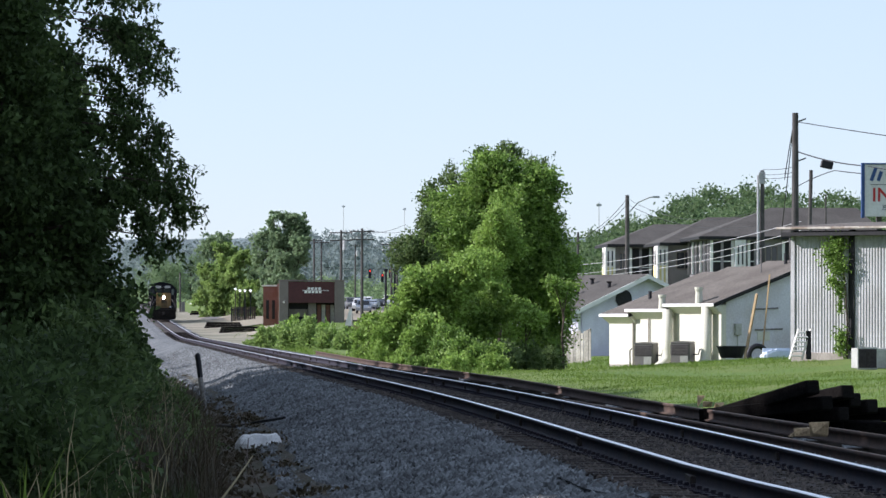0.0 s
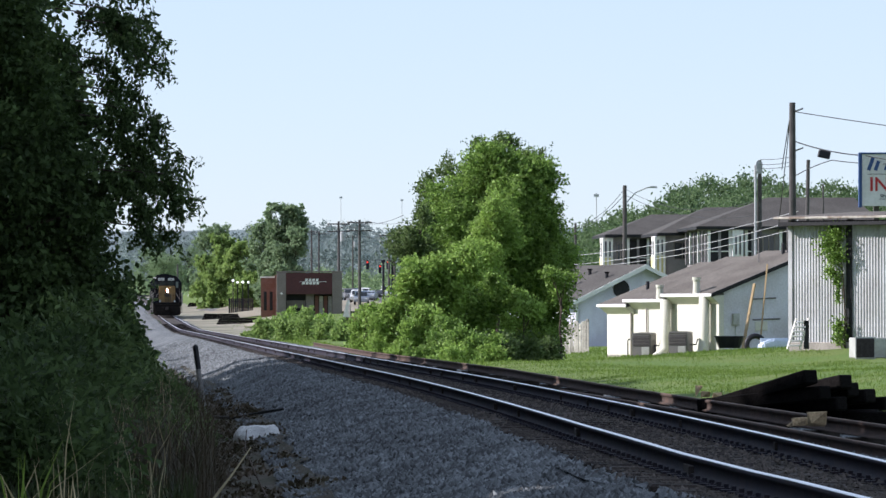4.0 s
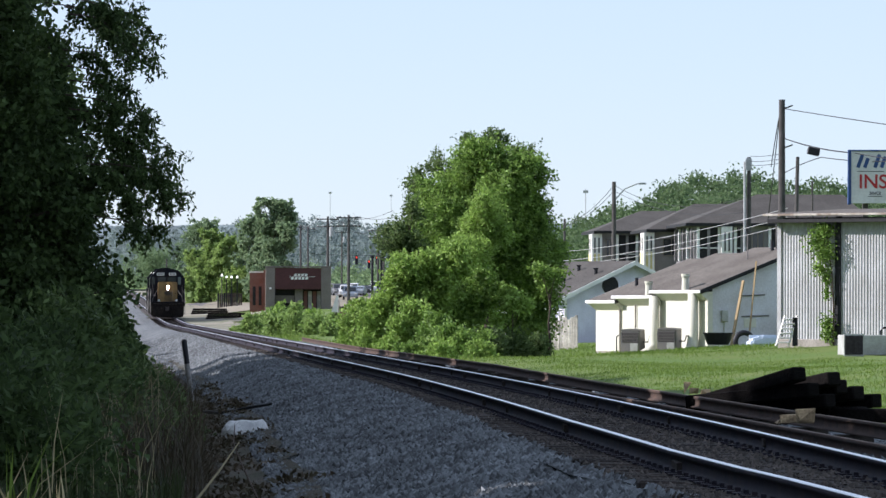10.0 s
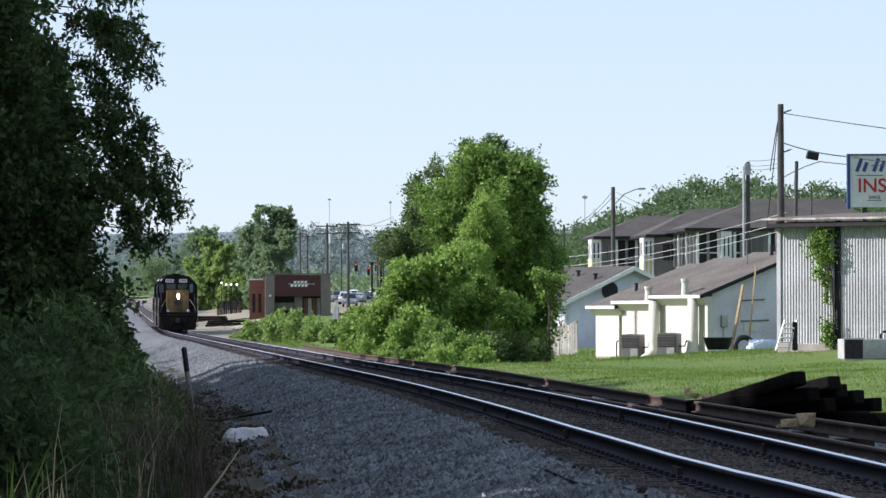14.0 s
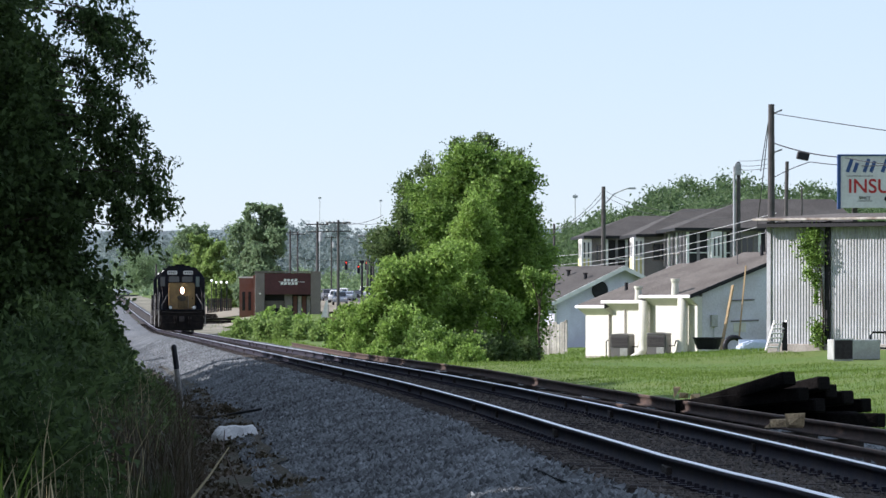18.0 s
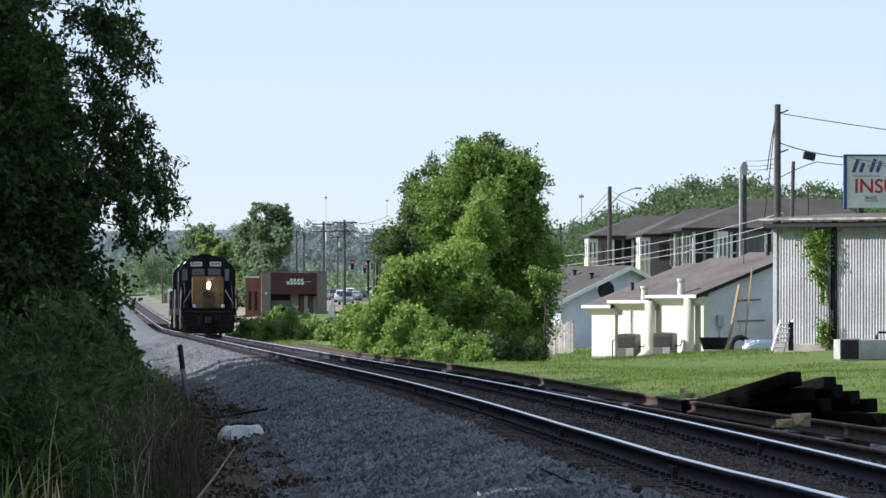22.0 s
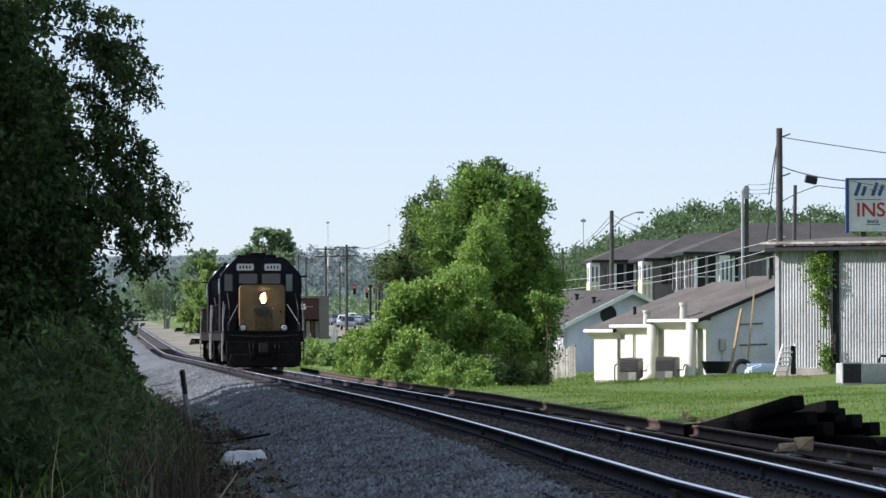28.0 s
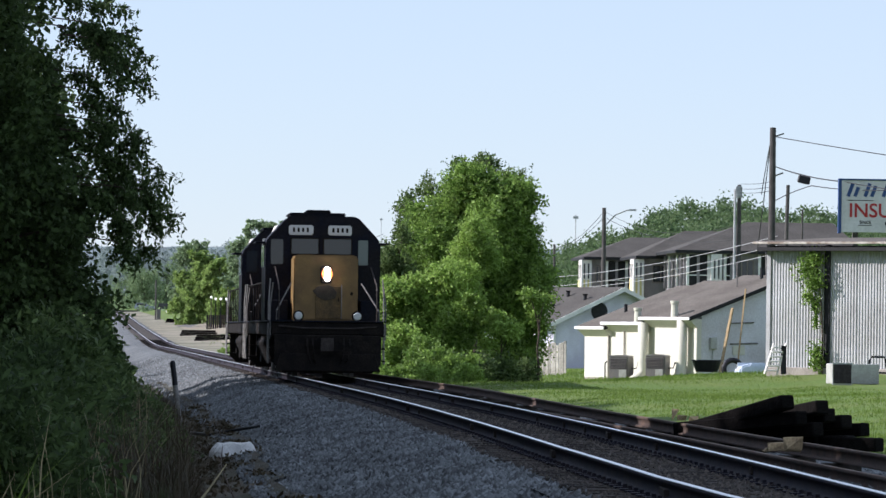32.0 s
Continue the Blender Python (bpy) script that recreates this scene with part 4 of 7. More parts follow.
def garage():
    """A low white building of three bays with stepped eaves under brown roofs."""
    t = thing("garage", pose(6.12, 190, -0.68, 0, 0, -62), "low white stucco building with stepped eaves and a brown roof", "building")
    bays = [(0.0, 2.15, 2.27), (2.15, 5.25, 2.47), (5.25, 9.0, 2.68)]
    slope, depth = 0.385, 9.5
    for i, (a, b, eave) in enumerate(bays):
        w = part("wall", box(bmesh.new(), a + 0.003, b, 0.012 * i, 0.25, 0.0, eave - 0.06), M_STUCCO, t, "bright white stucco wall")
        part("plinth", box(bmesh.new(), a + 0.05, b - 0.02, 0.012 * i - 0.03, 0.012 * i - 0.003, 0.0, 0.16), M_BLOCK, w)
        # gable side
        g = bmesh.new()
        top = eave + slope * 4.6
        v = [(b - 0.25, 0.253, 0), (b - 0.25, depth, 0), (b - 0.25, depth, eave + 0.2), (b - 0.25, 4.6, top - 0.05), (b - 0.25, 0.253, eave + 0.06)]
        inner = [g.verts.new(q) for q in v]
        outer = [g.verts.new((q[0] + 0.25, q[1], q[2])) for q in v]
        g.faces.new(inner)
        g.faces.new(outer[::-1])
        for k in range(5):
            g.faces.new((inner[k], inner[(k + 1) % 5], outer[(k + 1) % 5], outer[k]))
        part("gable_wall", g, M_GABLE, t, "shaded off-white gable wall")
        r = bmesh.new()
        e0, r0 = -0.40, 4.6
        slab(r, (a - 0.12, e0, eave - 0.01), (b + 0.12, e0, eave - 0.01), (b + 0.12, r0, top + 0.02), (a - 0.12, r0, top + 0.02), 0.10)
        slab(r, (a - 0.12, r0, top + 0.02), (b + 0.12, r0, top + 0.02), (b + 0.12, depth + 0.5, eave + 0.3), (a - 0.12, depth + 0.5, eave + 0.3), 0.10)
        roof = part("roof", r, M_SHINGLE, t, "brown shingle roof")
        part("fascia", bevelled(box(bmesh.new(), a - 0.14, b + 0.14, e0 - 0.04, e0 - 0.004, eave - 0.13, eave - 0.005), 0.01), M_WHITE, roof, "white eaves board")
        sf = bmesh.new()
        x0, x1 = a + 0.0, b + 0.115
        q = [(e0 + 0.003, eave - 0.125), (-0.004, eave - 0.42), (-0.004, eave - 0.06), (e0 + 0.003, eave - 0.115)]
        f0 = [sf.verts.new((x0, y, z)) for y, z in q]
        f1 = [sf.verts.new((x1, y, z)) for y, z in q]
        sf.faces.new(f0)
        sf.faces.new(f1[::-1])
        for k in range(4):
            sf.faces.new((f0[k], f0[(k + 1) % 4], f1[(k + 1) % 4], f1[k]))
        part("eave_box", sf, M_STUCCO, roof, "boxed white eave")
        # near-black strip draws the shadow line at the roof step
        part("verge_trim", slab(bmesh.new(), (b + 0.123, e0, eave + 0.01), (b + 0.17, e0, eave + 0.01), (b + 0.17, r0, top + 0.05), (b + 0.123, r0, top + 0.05), 0.16), M_DARK, roof)
    for a, ch, eave, up in ((5.30, 4.88, 2.47, 0.58), (8.38, 7.80, 2.68, 0.66)):
        p = tube(bmesh.new(), [(a, -0.66, 0.0), (a, -0.46, 0.18), (a, -0.34, 0.42), (a, -0.29, 0.8), (a, -0.29, eave - 0.02)], (0.31, 0.26, 0.23, 0.215, 0.21), 20)
        pil = part("buttress", p, M_STUCCO, t, "round white stucco buttress with a flared foot", True)
        fl = bmesh.new()
        tube(fl, [(ch, -0.30, eave - 0.05), (ch, -0.30, eave + up * 0.72), (ch, -0.30, eave + up * 0.86), (ch, -0.30, eave + up)], (0.165, 0.14, 0.175, 0.18), 12)
        part("chimney", fl, M_STUCCO, pil, "small white flue top")
    for x, y, h in ((1.5, 1.1, 0.5), (7.2, 4.2, 0.45)):
        z = 2.3 + slope * y + (0.4 if x > 5 else 0)
        part("vent_pipe", tube(bmesh.new(), [(x, y, z - 0.2), (x, y, z + h)], 0.075, 8), M_PLASTIC, t, "black roof vent pipe")
    for x, y in ((6.9, 3.2), (7.2, 4.4)):
        z = 2.7 + slope * y
        part("antenna_mast", tube(bmesh.new(), [(x, y, z - 0.3), (x, y, z + 1.0)], 0.03, 6), M_STEEL, t)
    part("meter_box", bevelled(box(bmesh.new(), 9.003, 9.14, 0.62, 0.92, 1.40, 1.88), 0.02), M_AC_PALE, t, "pale meter box on the gable")
    part("conduit", tube(bmesh.new(), [(9.05, 0.77, 0), (9.05, 0.77, 1.4)], 0.025, 6), M_AC_PALE, t)
    part("down_pipe", tube(bmesh.new(), [(2.10, -0.06, 0.1), (2.10, -0.06, 1.9)], 0.045, 8), M_BLOCK, t, "brown down pipe")
    part("down_pipe", tube(bmesh.new(), [(3.36, -0.05, 0.1), (3.36, -0.05, 2.1)], 0.035, 8), M_BLOCK, t, "brown down pipe")
    part("tap_pipe", tube(bmesh.new(), [(1.9, -0.1, 0.0), (1.9, -0.1, 0.75), (1.9, 0.0, 0.82)], 0.03, 6), M_PLASTIC, t)
    part("hatch", bevelled(box(bmesh.new(), 9.003, 9.04, 1.72, 2.30, 1.18, 1.55), 0.01), M_STUCCO, t)
    part("cable_tray", tube(bmesh.new(), [(9.03, 1.5, 2.45), (9.03, 2.7, 2.5)], 0.03, 6), M_AC, t)
    part("cable_tray", tube(bmesh.new(), [(9.03, 1.6, 1.62), (9.03, 2.9, 1.66)], 0.03, 6), M_AC, t)
    return t


def air_conditioner(m):
    t = thing("condenser_unit", m, "grey outdoor condenser unit with a dark grille", "air conditioner", "condensers by the white building")
    part("case", bevelled(box(bmesh.new(), -0.40, 0.40, -0.40, 0.40, 0.05, 0.95), 0.03, 2), M_AC, t)
    part("top", bevelled(prism(bmesh.new(), [(-0.42, 0.95), (0.42, 0.95), (0.35, 1.02), (0, 1.05), (-0.35, 1.02)], -0.42, 0.42), 0.01), M_AC, t)
    part("base", box(bmesh.new(), -0.55, 0.55, -0.55, 0.55, -0.1, 0.05), M_BLOCK, t)
    for y0, y1, x0, x1 in ((-0.415, -0.402, -0.35, 0.35), (-0.35, 0.35, -0.415, -0.402)):
        g = part("grille", box(bmesh.new(), x0, x1, y0, y1, 0.48, 0.88), M_GRILLE, t, "dark finned grille")
        for k in range(6):
            z = 0.52 + k * 0.06
            part("slat", box(bmesh.new(), x0 - 0.006, x1, y0 - 0.006, y1, z, z + 0.015), M_AC, g)
    part("cover_panel", bevelled(box(bmesh.new(), 0.02, 0.34, -0.43, -0.403, 0.12, 0.44), 0.01), M_AC_PALE, t, "pale access panel")
    part("pipe", tube(bmesh.new(), [(0.40, 0.1, 0.5), (0.62, 0.1, 0.5), (0.62, 0.3, 0.7), (0.62, 0.5, 0.7)], 0.03, 6), M_PLASTIC, t)
    return t


def cottage():
    """The pale house behind: gable with a round vent, long dark roof."""
    t = thing("cottage", pose(5.63, 222, -0.9, 0, 0, -62), "pale blue-white house with a dark shingle roof and round gable vent", "house")
    L, W, eave, top = 9.0, 7.4, 2.85, 4.45
    part("side_wall", box(bmesh.new(), -L, 0.0, 0.0, 0.2, 0, eave), M_PALEBLUE, t)
    g = bmesh.new()
    pts = [(0, 0), (W, 0), (W, eave), (W / 2, top), (0, eave)]
    a = [g.verts.new((0, y, z)) for y, z in pts]
    b = [g.verts.new((-0.2, y, z)) for y, z in pts]
    g.faces.new(a)
    g.faces.new(b[::-1])
    for k in range(5):
        g.faces.new((a[k], b[k], b[(k + 1) % 5], a[(k + 1) % 5]))
    gable = part("gable_wall", g, M_PALEBLUE, t, "pale painted gable wall in shade")
    part("round_vent", tube(bmesh.new(), [(0.0, 2.55, 3.30), (0.06, 2.55, 3.30)], 0.45, 20), M_DARK, gable, "dark round vent")
    k = (top - eave) / (W / 2)
    for s in (0, 1):
        y0, y1 = (-0.5, W / 2) if s == 0 else (W + 0.5, W / 2)
        r = slab(bmesh.new(), (-L - 0.3, y0, eave - 0.5 * k + 0.06), (0.45, y0, eave - 0.5 * k + 0.06), (0.45, y1, top + 0.08), (-L - 0.3, y1, top + 0.08), 0.12)
        roof = part("roof", r, M_SHINGLE_DK, t, "dark weathered shingle roof")
        part("barge_board", slab(bmesh.new(), (0.46, y0, eave - 0.5 * k + 0.05), (0.50, y0, eave - 0.5 * k + 0.05), (0.50, y1, top + 0.07), (0.46, y1, top + 0.07), 0.22), M_WHITE, roof, "white barge board")
        part("gutter", box(bmesh.new(), -L - 0.3, 0.45, y0 - 0.08 if s == 0 else y0, y0 if s == 0 else y0 + 0.08, eave - 0.5 * k - 0.12, eave - 0.5 * k), M_CREAM, roof)
    for x, y in ((-0.8, 2.2), (-2.6, 1.4), (-3.2, 2.6)):
        z = eave + k * y
        part("roof_vent", tube(bmesh.new(), [(x, y, z - 0.1), (x, y, z + 0.28), (x, y, z + 0.36)], (0.09, 0.09, 0.16), 8), M_PLASTIC, t, "black roof vent")
    part("door_frame", bevelled(box(bmesh.new(), -1.9, -0.9, -0.05, -0.004, 0.0, 2.15), 0.02), M_WHITE, t)
    part("door", bevelled(box(bmesh.new(), -1.8, -1.0, -0.09, -0.052, 0.05, 2.05), 0.02), M_DARK, t)
    part("corner_board", box(bmesh.new(), 0.003, 0.04, -0.04, 0.10, 0.0, eave), M_WHITE, t)
    part("meter", bevelled(box(bmesh.new(), 0.01, 0.18, 6.3, 6.6, 0.9, 1.4), 0.03), M_AC_PALE, t)
    return t


def fence():
    t = thing("board_fence", pose(4.17, 206, -0.75, 0, 0, -40), "weathered grey board fence beside the house", "fence")
    fr = random.Random(4)
    x = 0.0
    while x < 1.95:
        h = 1.55 + fr.uniform(-0.12, 0.1)
        part("board", bevelled(box(bmesh.new(), x, x + 0.135, -0.012 + fr.uniform(-0.01, 0.01), 0.012, 0, h), 0.005), M_FENCE, t)
        x += 0.15
    for z in (0.4, 1.2):
        part("rail", box(bmesh.new(), -0.02, 1.95, 0.02, 0.07, z, z + 0.09), M_FENCE, t)
    for x in (0.0, 0.98, 1.9):
        part("post", bevelled(box(bmesh.new(), x, x + 0.1, 0.03, 0.13, -0.2, 1.7), 0.01), M_FENCE, t)
    return t


def flats_block(x0, x1, d, z_base, eave, ridge, depth, bays, label, hip, end_bay=True):
    """One wing of the two-storey flats: hipped roof, lit yellow end bay, shaded grey front with windows."""
    w = x1 - x0
    t = thing("apartment_building", pose(x0, d, z_base, 0, 0, 4), label, "apartment building", "wings of the flats")
    h = eave - z_base
    part("wall", box(bmesh.new(), 0.0, w, 0.0, depth, 0, h), M_GREY_SIDING, t, "grey siding wall in shade")
    rise = ridge - eave
    r = bmesh.new()
    o = 0.7
    c = [r.verts.new(p) for p in ((-o, -o, h), (w + o, -o, h), (w + o, depth + o, h), (-o, depth + o, h))]
    k = [r.verts.new(p) for p in ((hip - o, depth / 2, h + rise), (w - 0.8, depth / 2, h + rise))]
    for f in ((c[0], c[1], k[1], k[0]), (c[1], c[2], k[1]), (c[2], c[3], k[0], k[1]), (c[3], c[0], k[0]), (c[3], c[2], c[1], c[0])):
        r.faces.new(f)
    roof = part("roof", r, M_SHINGLE_DK, t, "dark brown hipped shingle roof")
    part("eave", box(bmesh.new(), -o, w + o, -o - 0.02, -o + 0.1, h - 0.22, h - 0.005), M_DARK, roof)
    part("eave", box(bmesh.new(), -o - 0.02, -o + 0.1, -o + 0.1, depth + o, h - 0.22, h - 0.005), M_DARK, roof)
    # end bay that catches the sun: white trim above, yellow sheathing below
    if end_bay:
        e = part("end_bay", box(bmesh.new(), -0.75, -0.003, 0.5, 3.2, 0, h - 0.25), M_CREAM, t, "sunlit pale end bay")
        e2 = part("bay_front", box(bmesh.new(), -0.85, -0.05, -0.36, 0.49, 0, h - 0.25), M_CREAM, t, "pale bay with white trim over yellow sheathing")
        part("lower_panel", box(bmesh.new(), -0.87, -0.04, -0.385, -0.363, 0, 4.25), M_YELLOW, e2, "yellow sheathing")
        part("lower_panel", box(bmesh.new(), -0.775, -0.752, 0.5, 3.2, 0, 4.25), M_YELLOW, e, "yellow sheathing")
        for q in (-0.87, -0.54, -0.22):
            part("corner_trim", box(bmesh.new(), q, q + 0.16, -0.42, -0.387, 1.5, h - 0.3), M_WHITE, e2, "white corner trim")
        for q in (-0.69, -0.36):
            part("window", box(bmesh.new(), q, q + 0.13, -0.385, -0.363, 4.35, h - 0.55), M_GLASS, e2)
        for yy in (1.0, 2.2):
            part("window", box(bmesh.new(), -0.778, -0.754, yy, yy + 0.6, 4.35, h - 0.6), M_GLASS, e)
            part("corner_trim", box(bmesh.new(), -0.80, -0.778, yy - 0.3, yy - 0.05, 1.5, h - 0.3), M_WHITE, e)
    else:
        # unseen porch: dark panel added to dim the sunlit end wall
        sp = part("side_porch", box(bmesh.new(), -0.05, -0.003, 0.3, depth - 0.4, h - 2.75, h - 0.3), M_DARK, t, "dark panel added on the end wall as a painted porch")
        for q in range(5):
            yy = 0.3 + (depth - 0.9) * q / 4
            part("column", box(bmesh.new(), -0.2, -0.053, yy, yy + 0.2, h - 2.75, h - 0.3), M_WHITE if q % 2 else M_GREY_SIDING, sp)
        part("balcony_rail", box(bmesh.new(), -0.16, -0.12, 0.52, depth - 0.4, h - 1.9, h - 1.82), M_GREYSTONE, sp)
    for kind, a, b in bays:
        if kind == "porch":
            # porch is a flat near-black panel, the recess shade painted on
            p = part("porch", box(bmesh.new(), a, b, -0.06, -0.003, h - 2.75, h - 0.35), M_DARK, t, "porch as a flat panel, its shade painted dark")
            n = max(2, int((b - a) / 0.8))
            for q in range(n + 1):
                x = a + (b - a - 0.12) * q / n
                part("column", box(bmesh.new(), x, x + 0.2, -0.22, -0.065, h - 2.75, h - 0.3), M_WHITE if q % 3 != 1 else M_GREY_SIDING, p)
            part("balcony_rail", box(bmesh.new(), a, b, -0.20, -0.16, h - 1.9, h - 1.82), M_WHITE, p)
            part("porch_floor", box(bmesh.new(), a, b, -0.3, -0.065, h - 2.85, h - 2.76), M_WHITE, p)
        elif kind == "bay":
            p = part("white_bay", box(bmesh.new(), a, b, -0.6, -0.003, 0, h - 0.25), M_CREAM, t, "white bay between the porches")
            for q in range(3):
                x = a + (b - a - 0.14) * q / 2
                part("corner_trim", box(bmesh.new(), x, x + 0.14, -0.66, -0.603, 1.5, h - 0.3), M_WHITE, p)
            for q in range(2):
                x = a + (b - a) * (0.26 + 0.38 * q)
                part("window", box(bmesh.new(), x, x + 0.12, -0.625, -0.603, h - 2.1, h - 0.7), M_GLASS, p)
        else:
            fr = part("window", box(bmesh.new(), a, b, -0.05, -0.003, h - 2.0, h - 0.75), M_GLASS, t, "dark window with a grey frame")
            for u0, u1, v0, v1 in ((a - 0.08, b + 0.08, h - 0.75, h - 0.67), (a - 0.08, b + 0.08, h - 2.08, h - 2.0), (a - 0.08, a, h - 2.0, h - 0.75), (b, b + 0.08, h - 2.0, h - 0.75), ((a + b) / 2 - 0.03, (a + b) / 2 + 0.03, h - 2.0, h - 0.75)):
                part("frame", box(bmesh.new(), u0, u1, -0.08, -0.052, v0, v1), M_GREYSTONE, fr)
    return t


def roof_sign():
    """Advertising panel behind the shed: blue frame, a blue name mark, red word."""
    d = 165.0
    x0, x1, z0, z1 = 14.56, 18.48, 5.11, 7.01
    t = thing("sign", pose(x0, d, z0), "white advertising panel in a dark blue frame on posts", "sign")
    w, h = x1 - x0, z1 - z0
    p = part("panel", box(bmesh.new(), 0.0, w, 0.0, 0.18, 0, h), M_SIGN, t)
    for a, b, c, e in ((-0.06, 0.06, -0.05, h + 0.05), (w - 0.06, w + 0.06, -0.05, h + 0.05)):
        part("frame", bevelled(box(bmesh.new(), a, b, -0.05, 0.2, c, e), 0.01), M_BLUE_SIGN, p, "dark blue frame")
    part("frame", bevelled(box(bmesh.new(), 0.06, w - 0.06, -0.05, 0.2, h - 0.01, h + 0.05), 0.01), M_BLUE_SIGN, p, "dark blue frame")
    # the name mark, as plain slanted strokes
    def stroke(pts, wd=0.09):
        b = bmesh.new()
        for (ax, az), (bx, bz) in zip(pts, pts[1:]):
            dv = Vector((bx - ax, bz - az)).normalized()
            nx, nz = -dv.y * wd / 2, dv.x * wd / 2
            q = [b.verts.new((px_, y_, pz_)) for y_ in (-0.012, -0.004) for px_, pz_ in
                 ((ax + nx, az + nz), (ax - nx, az - nz), (bx - nx, bz - nz), (bx + nx, bz + nz))]
            for f in ((0, 1, 2, 3), (7, 6, 5, 4), (0, 4, 5, 1), (1, 5, 6, 2), (2, 6, 7, 3), (3, 7, 4, 0)):
                b.faces.new([q[i] for i in f])
        part("mark", b, M_BLUE_SIGN, p, "dark blue slanted name mark")
    s = h / 1.9
    for k, (dx, up) in enumerate(((0.0, 0.48), (0.25, 0.34), (0.62, 0.48), (0.86, 0.40), (1.28, 0.48), (1.52, 0.30), (1.9, 0.48), (2.2, 0.40))):
        a = 0.30 + dx
        stroke([(a * s, 1.30 * s), ((a + up * 0.36) * s, (1.30 + up) * s)], 0.13 * s)
    part("rule", box(bmesh.new(), 0.28 * s, 1.25 * s, -0.01, -0.003, 1.15 * s, 1.17 * s), M_DARK, p)
    def letters(body, x, z, size, material, name="lettering"):
        c = bpy.data.curves.new(name, 'FONT')
        c.body, c.size, c.extrude, c.offset = body, size, 0.004, 0.012 * size
        c.materials.append(material)
        tmp = bpy.data.objects.new(name, c)
        me = bpy.data.meshes.new_from_object(tmp)
        bpy.data.objects.remove(tmp)
        ob = new(name, me)
        ob.parent = p
        ob.matrix_basis = pose(x, -0.008, z, 90)
        return ob
    letters("INSURANCE", 0.32 * s, 0.55 * s, 0.72 * s, M_RED_SIGN)
    letters("SINCE", 0.72 * s, 0.31 * s, 0.16 * s, M_DARK)
    part("rule", box(bmesh.new(), 0.68 * s, 1.2 * s, -0.01, -0.003, 0.24 * s, 0.26 * s), M_DARK, p)
    part("oval_mark", tube(bmesh.new(), [(1.75 * s, -0.003, 0.32 * s), (1.75 * s, -0.012, 0.32 * s)], 0.10 * s, 16), M_DARK, p)
    for x in (0.5, w - 0.5):
        part("post", bevelled(box(bmesh.new(), x, x + 0.2, 0.19, 0.39, -z0 - 0.2, h), 0.01), M_POLE, t, "dark post behind the panel")
    return t


def depot():
    """The brick shop across the lot: two piers, a maroon fascia over a recessed front."""
    d = 455.0
    x0, z0 = -20.02, 0.25
    t = thing("brick_shop", pose(-18.60, d, z0, 0, 0, 2), "red brick shop with a maroon fascia and grey piers", "shop")
    w, h = 6.60, 5.38 - 0.25
    part("side_wall", box(bmesh.new(), -0.2, 0.0, 0.5, 12, 0, h - 0.25), M_BRICK, t, "red brick side wall")
    part("back_wall", box(bmesh.new(), 0.0, w, 2.2, 12, 0, h - 0.1), M_BRICK, t)
    wing = part("wing", box(bmesh.new(), -1.6, -0.2, 2.0, 13, 0, h - 0.55), M_BRICK, t, "red brick side wing")
    part("wing_coping", box(bmesh.new(), -1.7, -0.2, 1.9, 13.1, h - 0.545, h - 0.40), M_CREAM, wing, "pale coping")
    for k in range(2):
        part("window", box(bmesh.new(), -1.3 + k * 0.6, -1.0 + k * 0.6, 1.96, 1.997, 1.3, 3.2), M_DARK, wing)
    for a, b in ((0.0, 0.95), (w - 1.0, w)):
        part("pier", bevelled(box(bmesh.new(), a, b, 0.0, 2.2, 0, h), 0.03), M_GREYSTONE, t, "grey rendered pier")
    f = part("fascia", box(bmesh.new(), 0.95, w - 1.0, 0.05, 2.2, 2.92, h - 0.06), M_MAROON, t, "maroon fascia with white shop mark")
    part("coping", box(bmesh.new(), -0.05, w + 0.05, -0.05, 2.3, h + 0.003, h + 0.12), M_GREYSTONE, t)
    # shop mark as plain white shapes, two lines
    for row, (a, n) in enumerate(((2.85, 4), (2.55, 5))):
        for k in range(n):
            q = bmesh.new()
            z = 4.24 - row * 0.34
            prism(q, [(a + k * 0.36, z), (a + k * 0.36 + 0.26, z), (a + k * 0.36 + 0.32, z + 0.24), (a + k * 0.36 + 0.06, z + 0.24)], 0.02, 0.046)
            part("mark", q, M_WHITE, f)
    part("mark_bar", box(bmesh.new(), 2.35, 5.0, 0.02, 0.046, 4.16, 4.20), M_WHITE, f)
    part("shop_front", box(bmesh.new(), 0.95, w - 1.0, 1.6, 2.19, 0, 2.92), M_DARK, t, "dark recessed shop front")
    part("counter_wall", box(bmesh.new(), 1.0, 2.9, 1.3, 1.59, 1.55, 2.3), M_GREYSTONE, t)
    part("pier", box(bmesh.new(), 2.95, 3.75, 0.8, 1.58, 0, 2.915), M_GREYSTONE, t)
    for k in range(4):
        part("door_panel", box(bmesh.new(), 3.85 + k * 0.45, 4.22 + k * 0.45, 1.3, 1.58, 0, 2.75), M_FENCE if k % 2 else M_BRICK, t)
    part("wall_lamp", tube(bmesh.new(), [(0.5, -0.03, 3.0), (0.5, -0.2, 3.0)], 0.12, 8), M_CREAM, t)
    return t


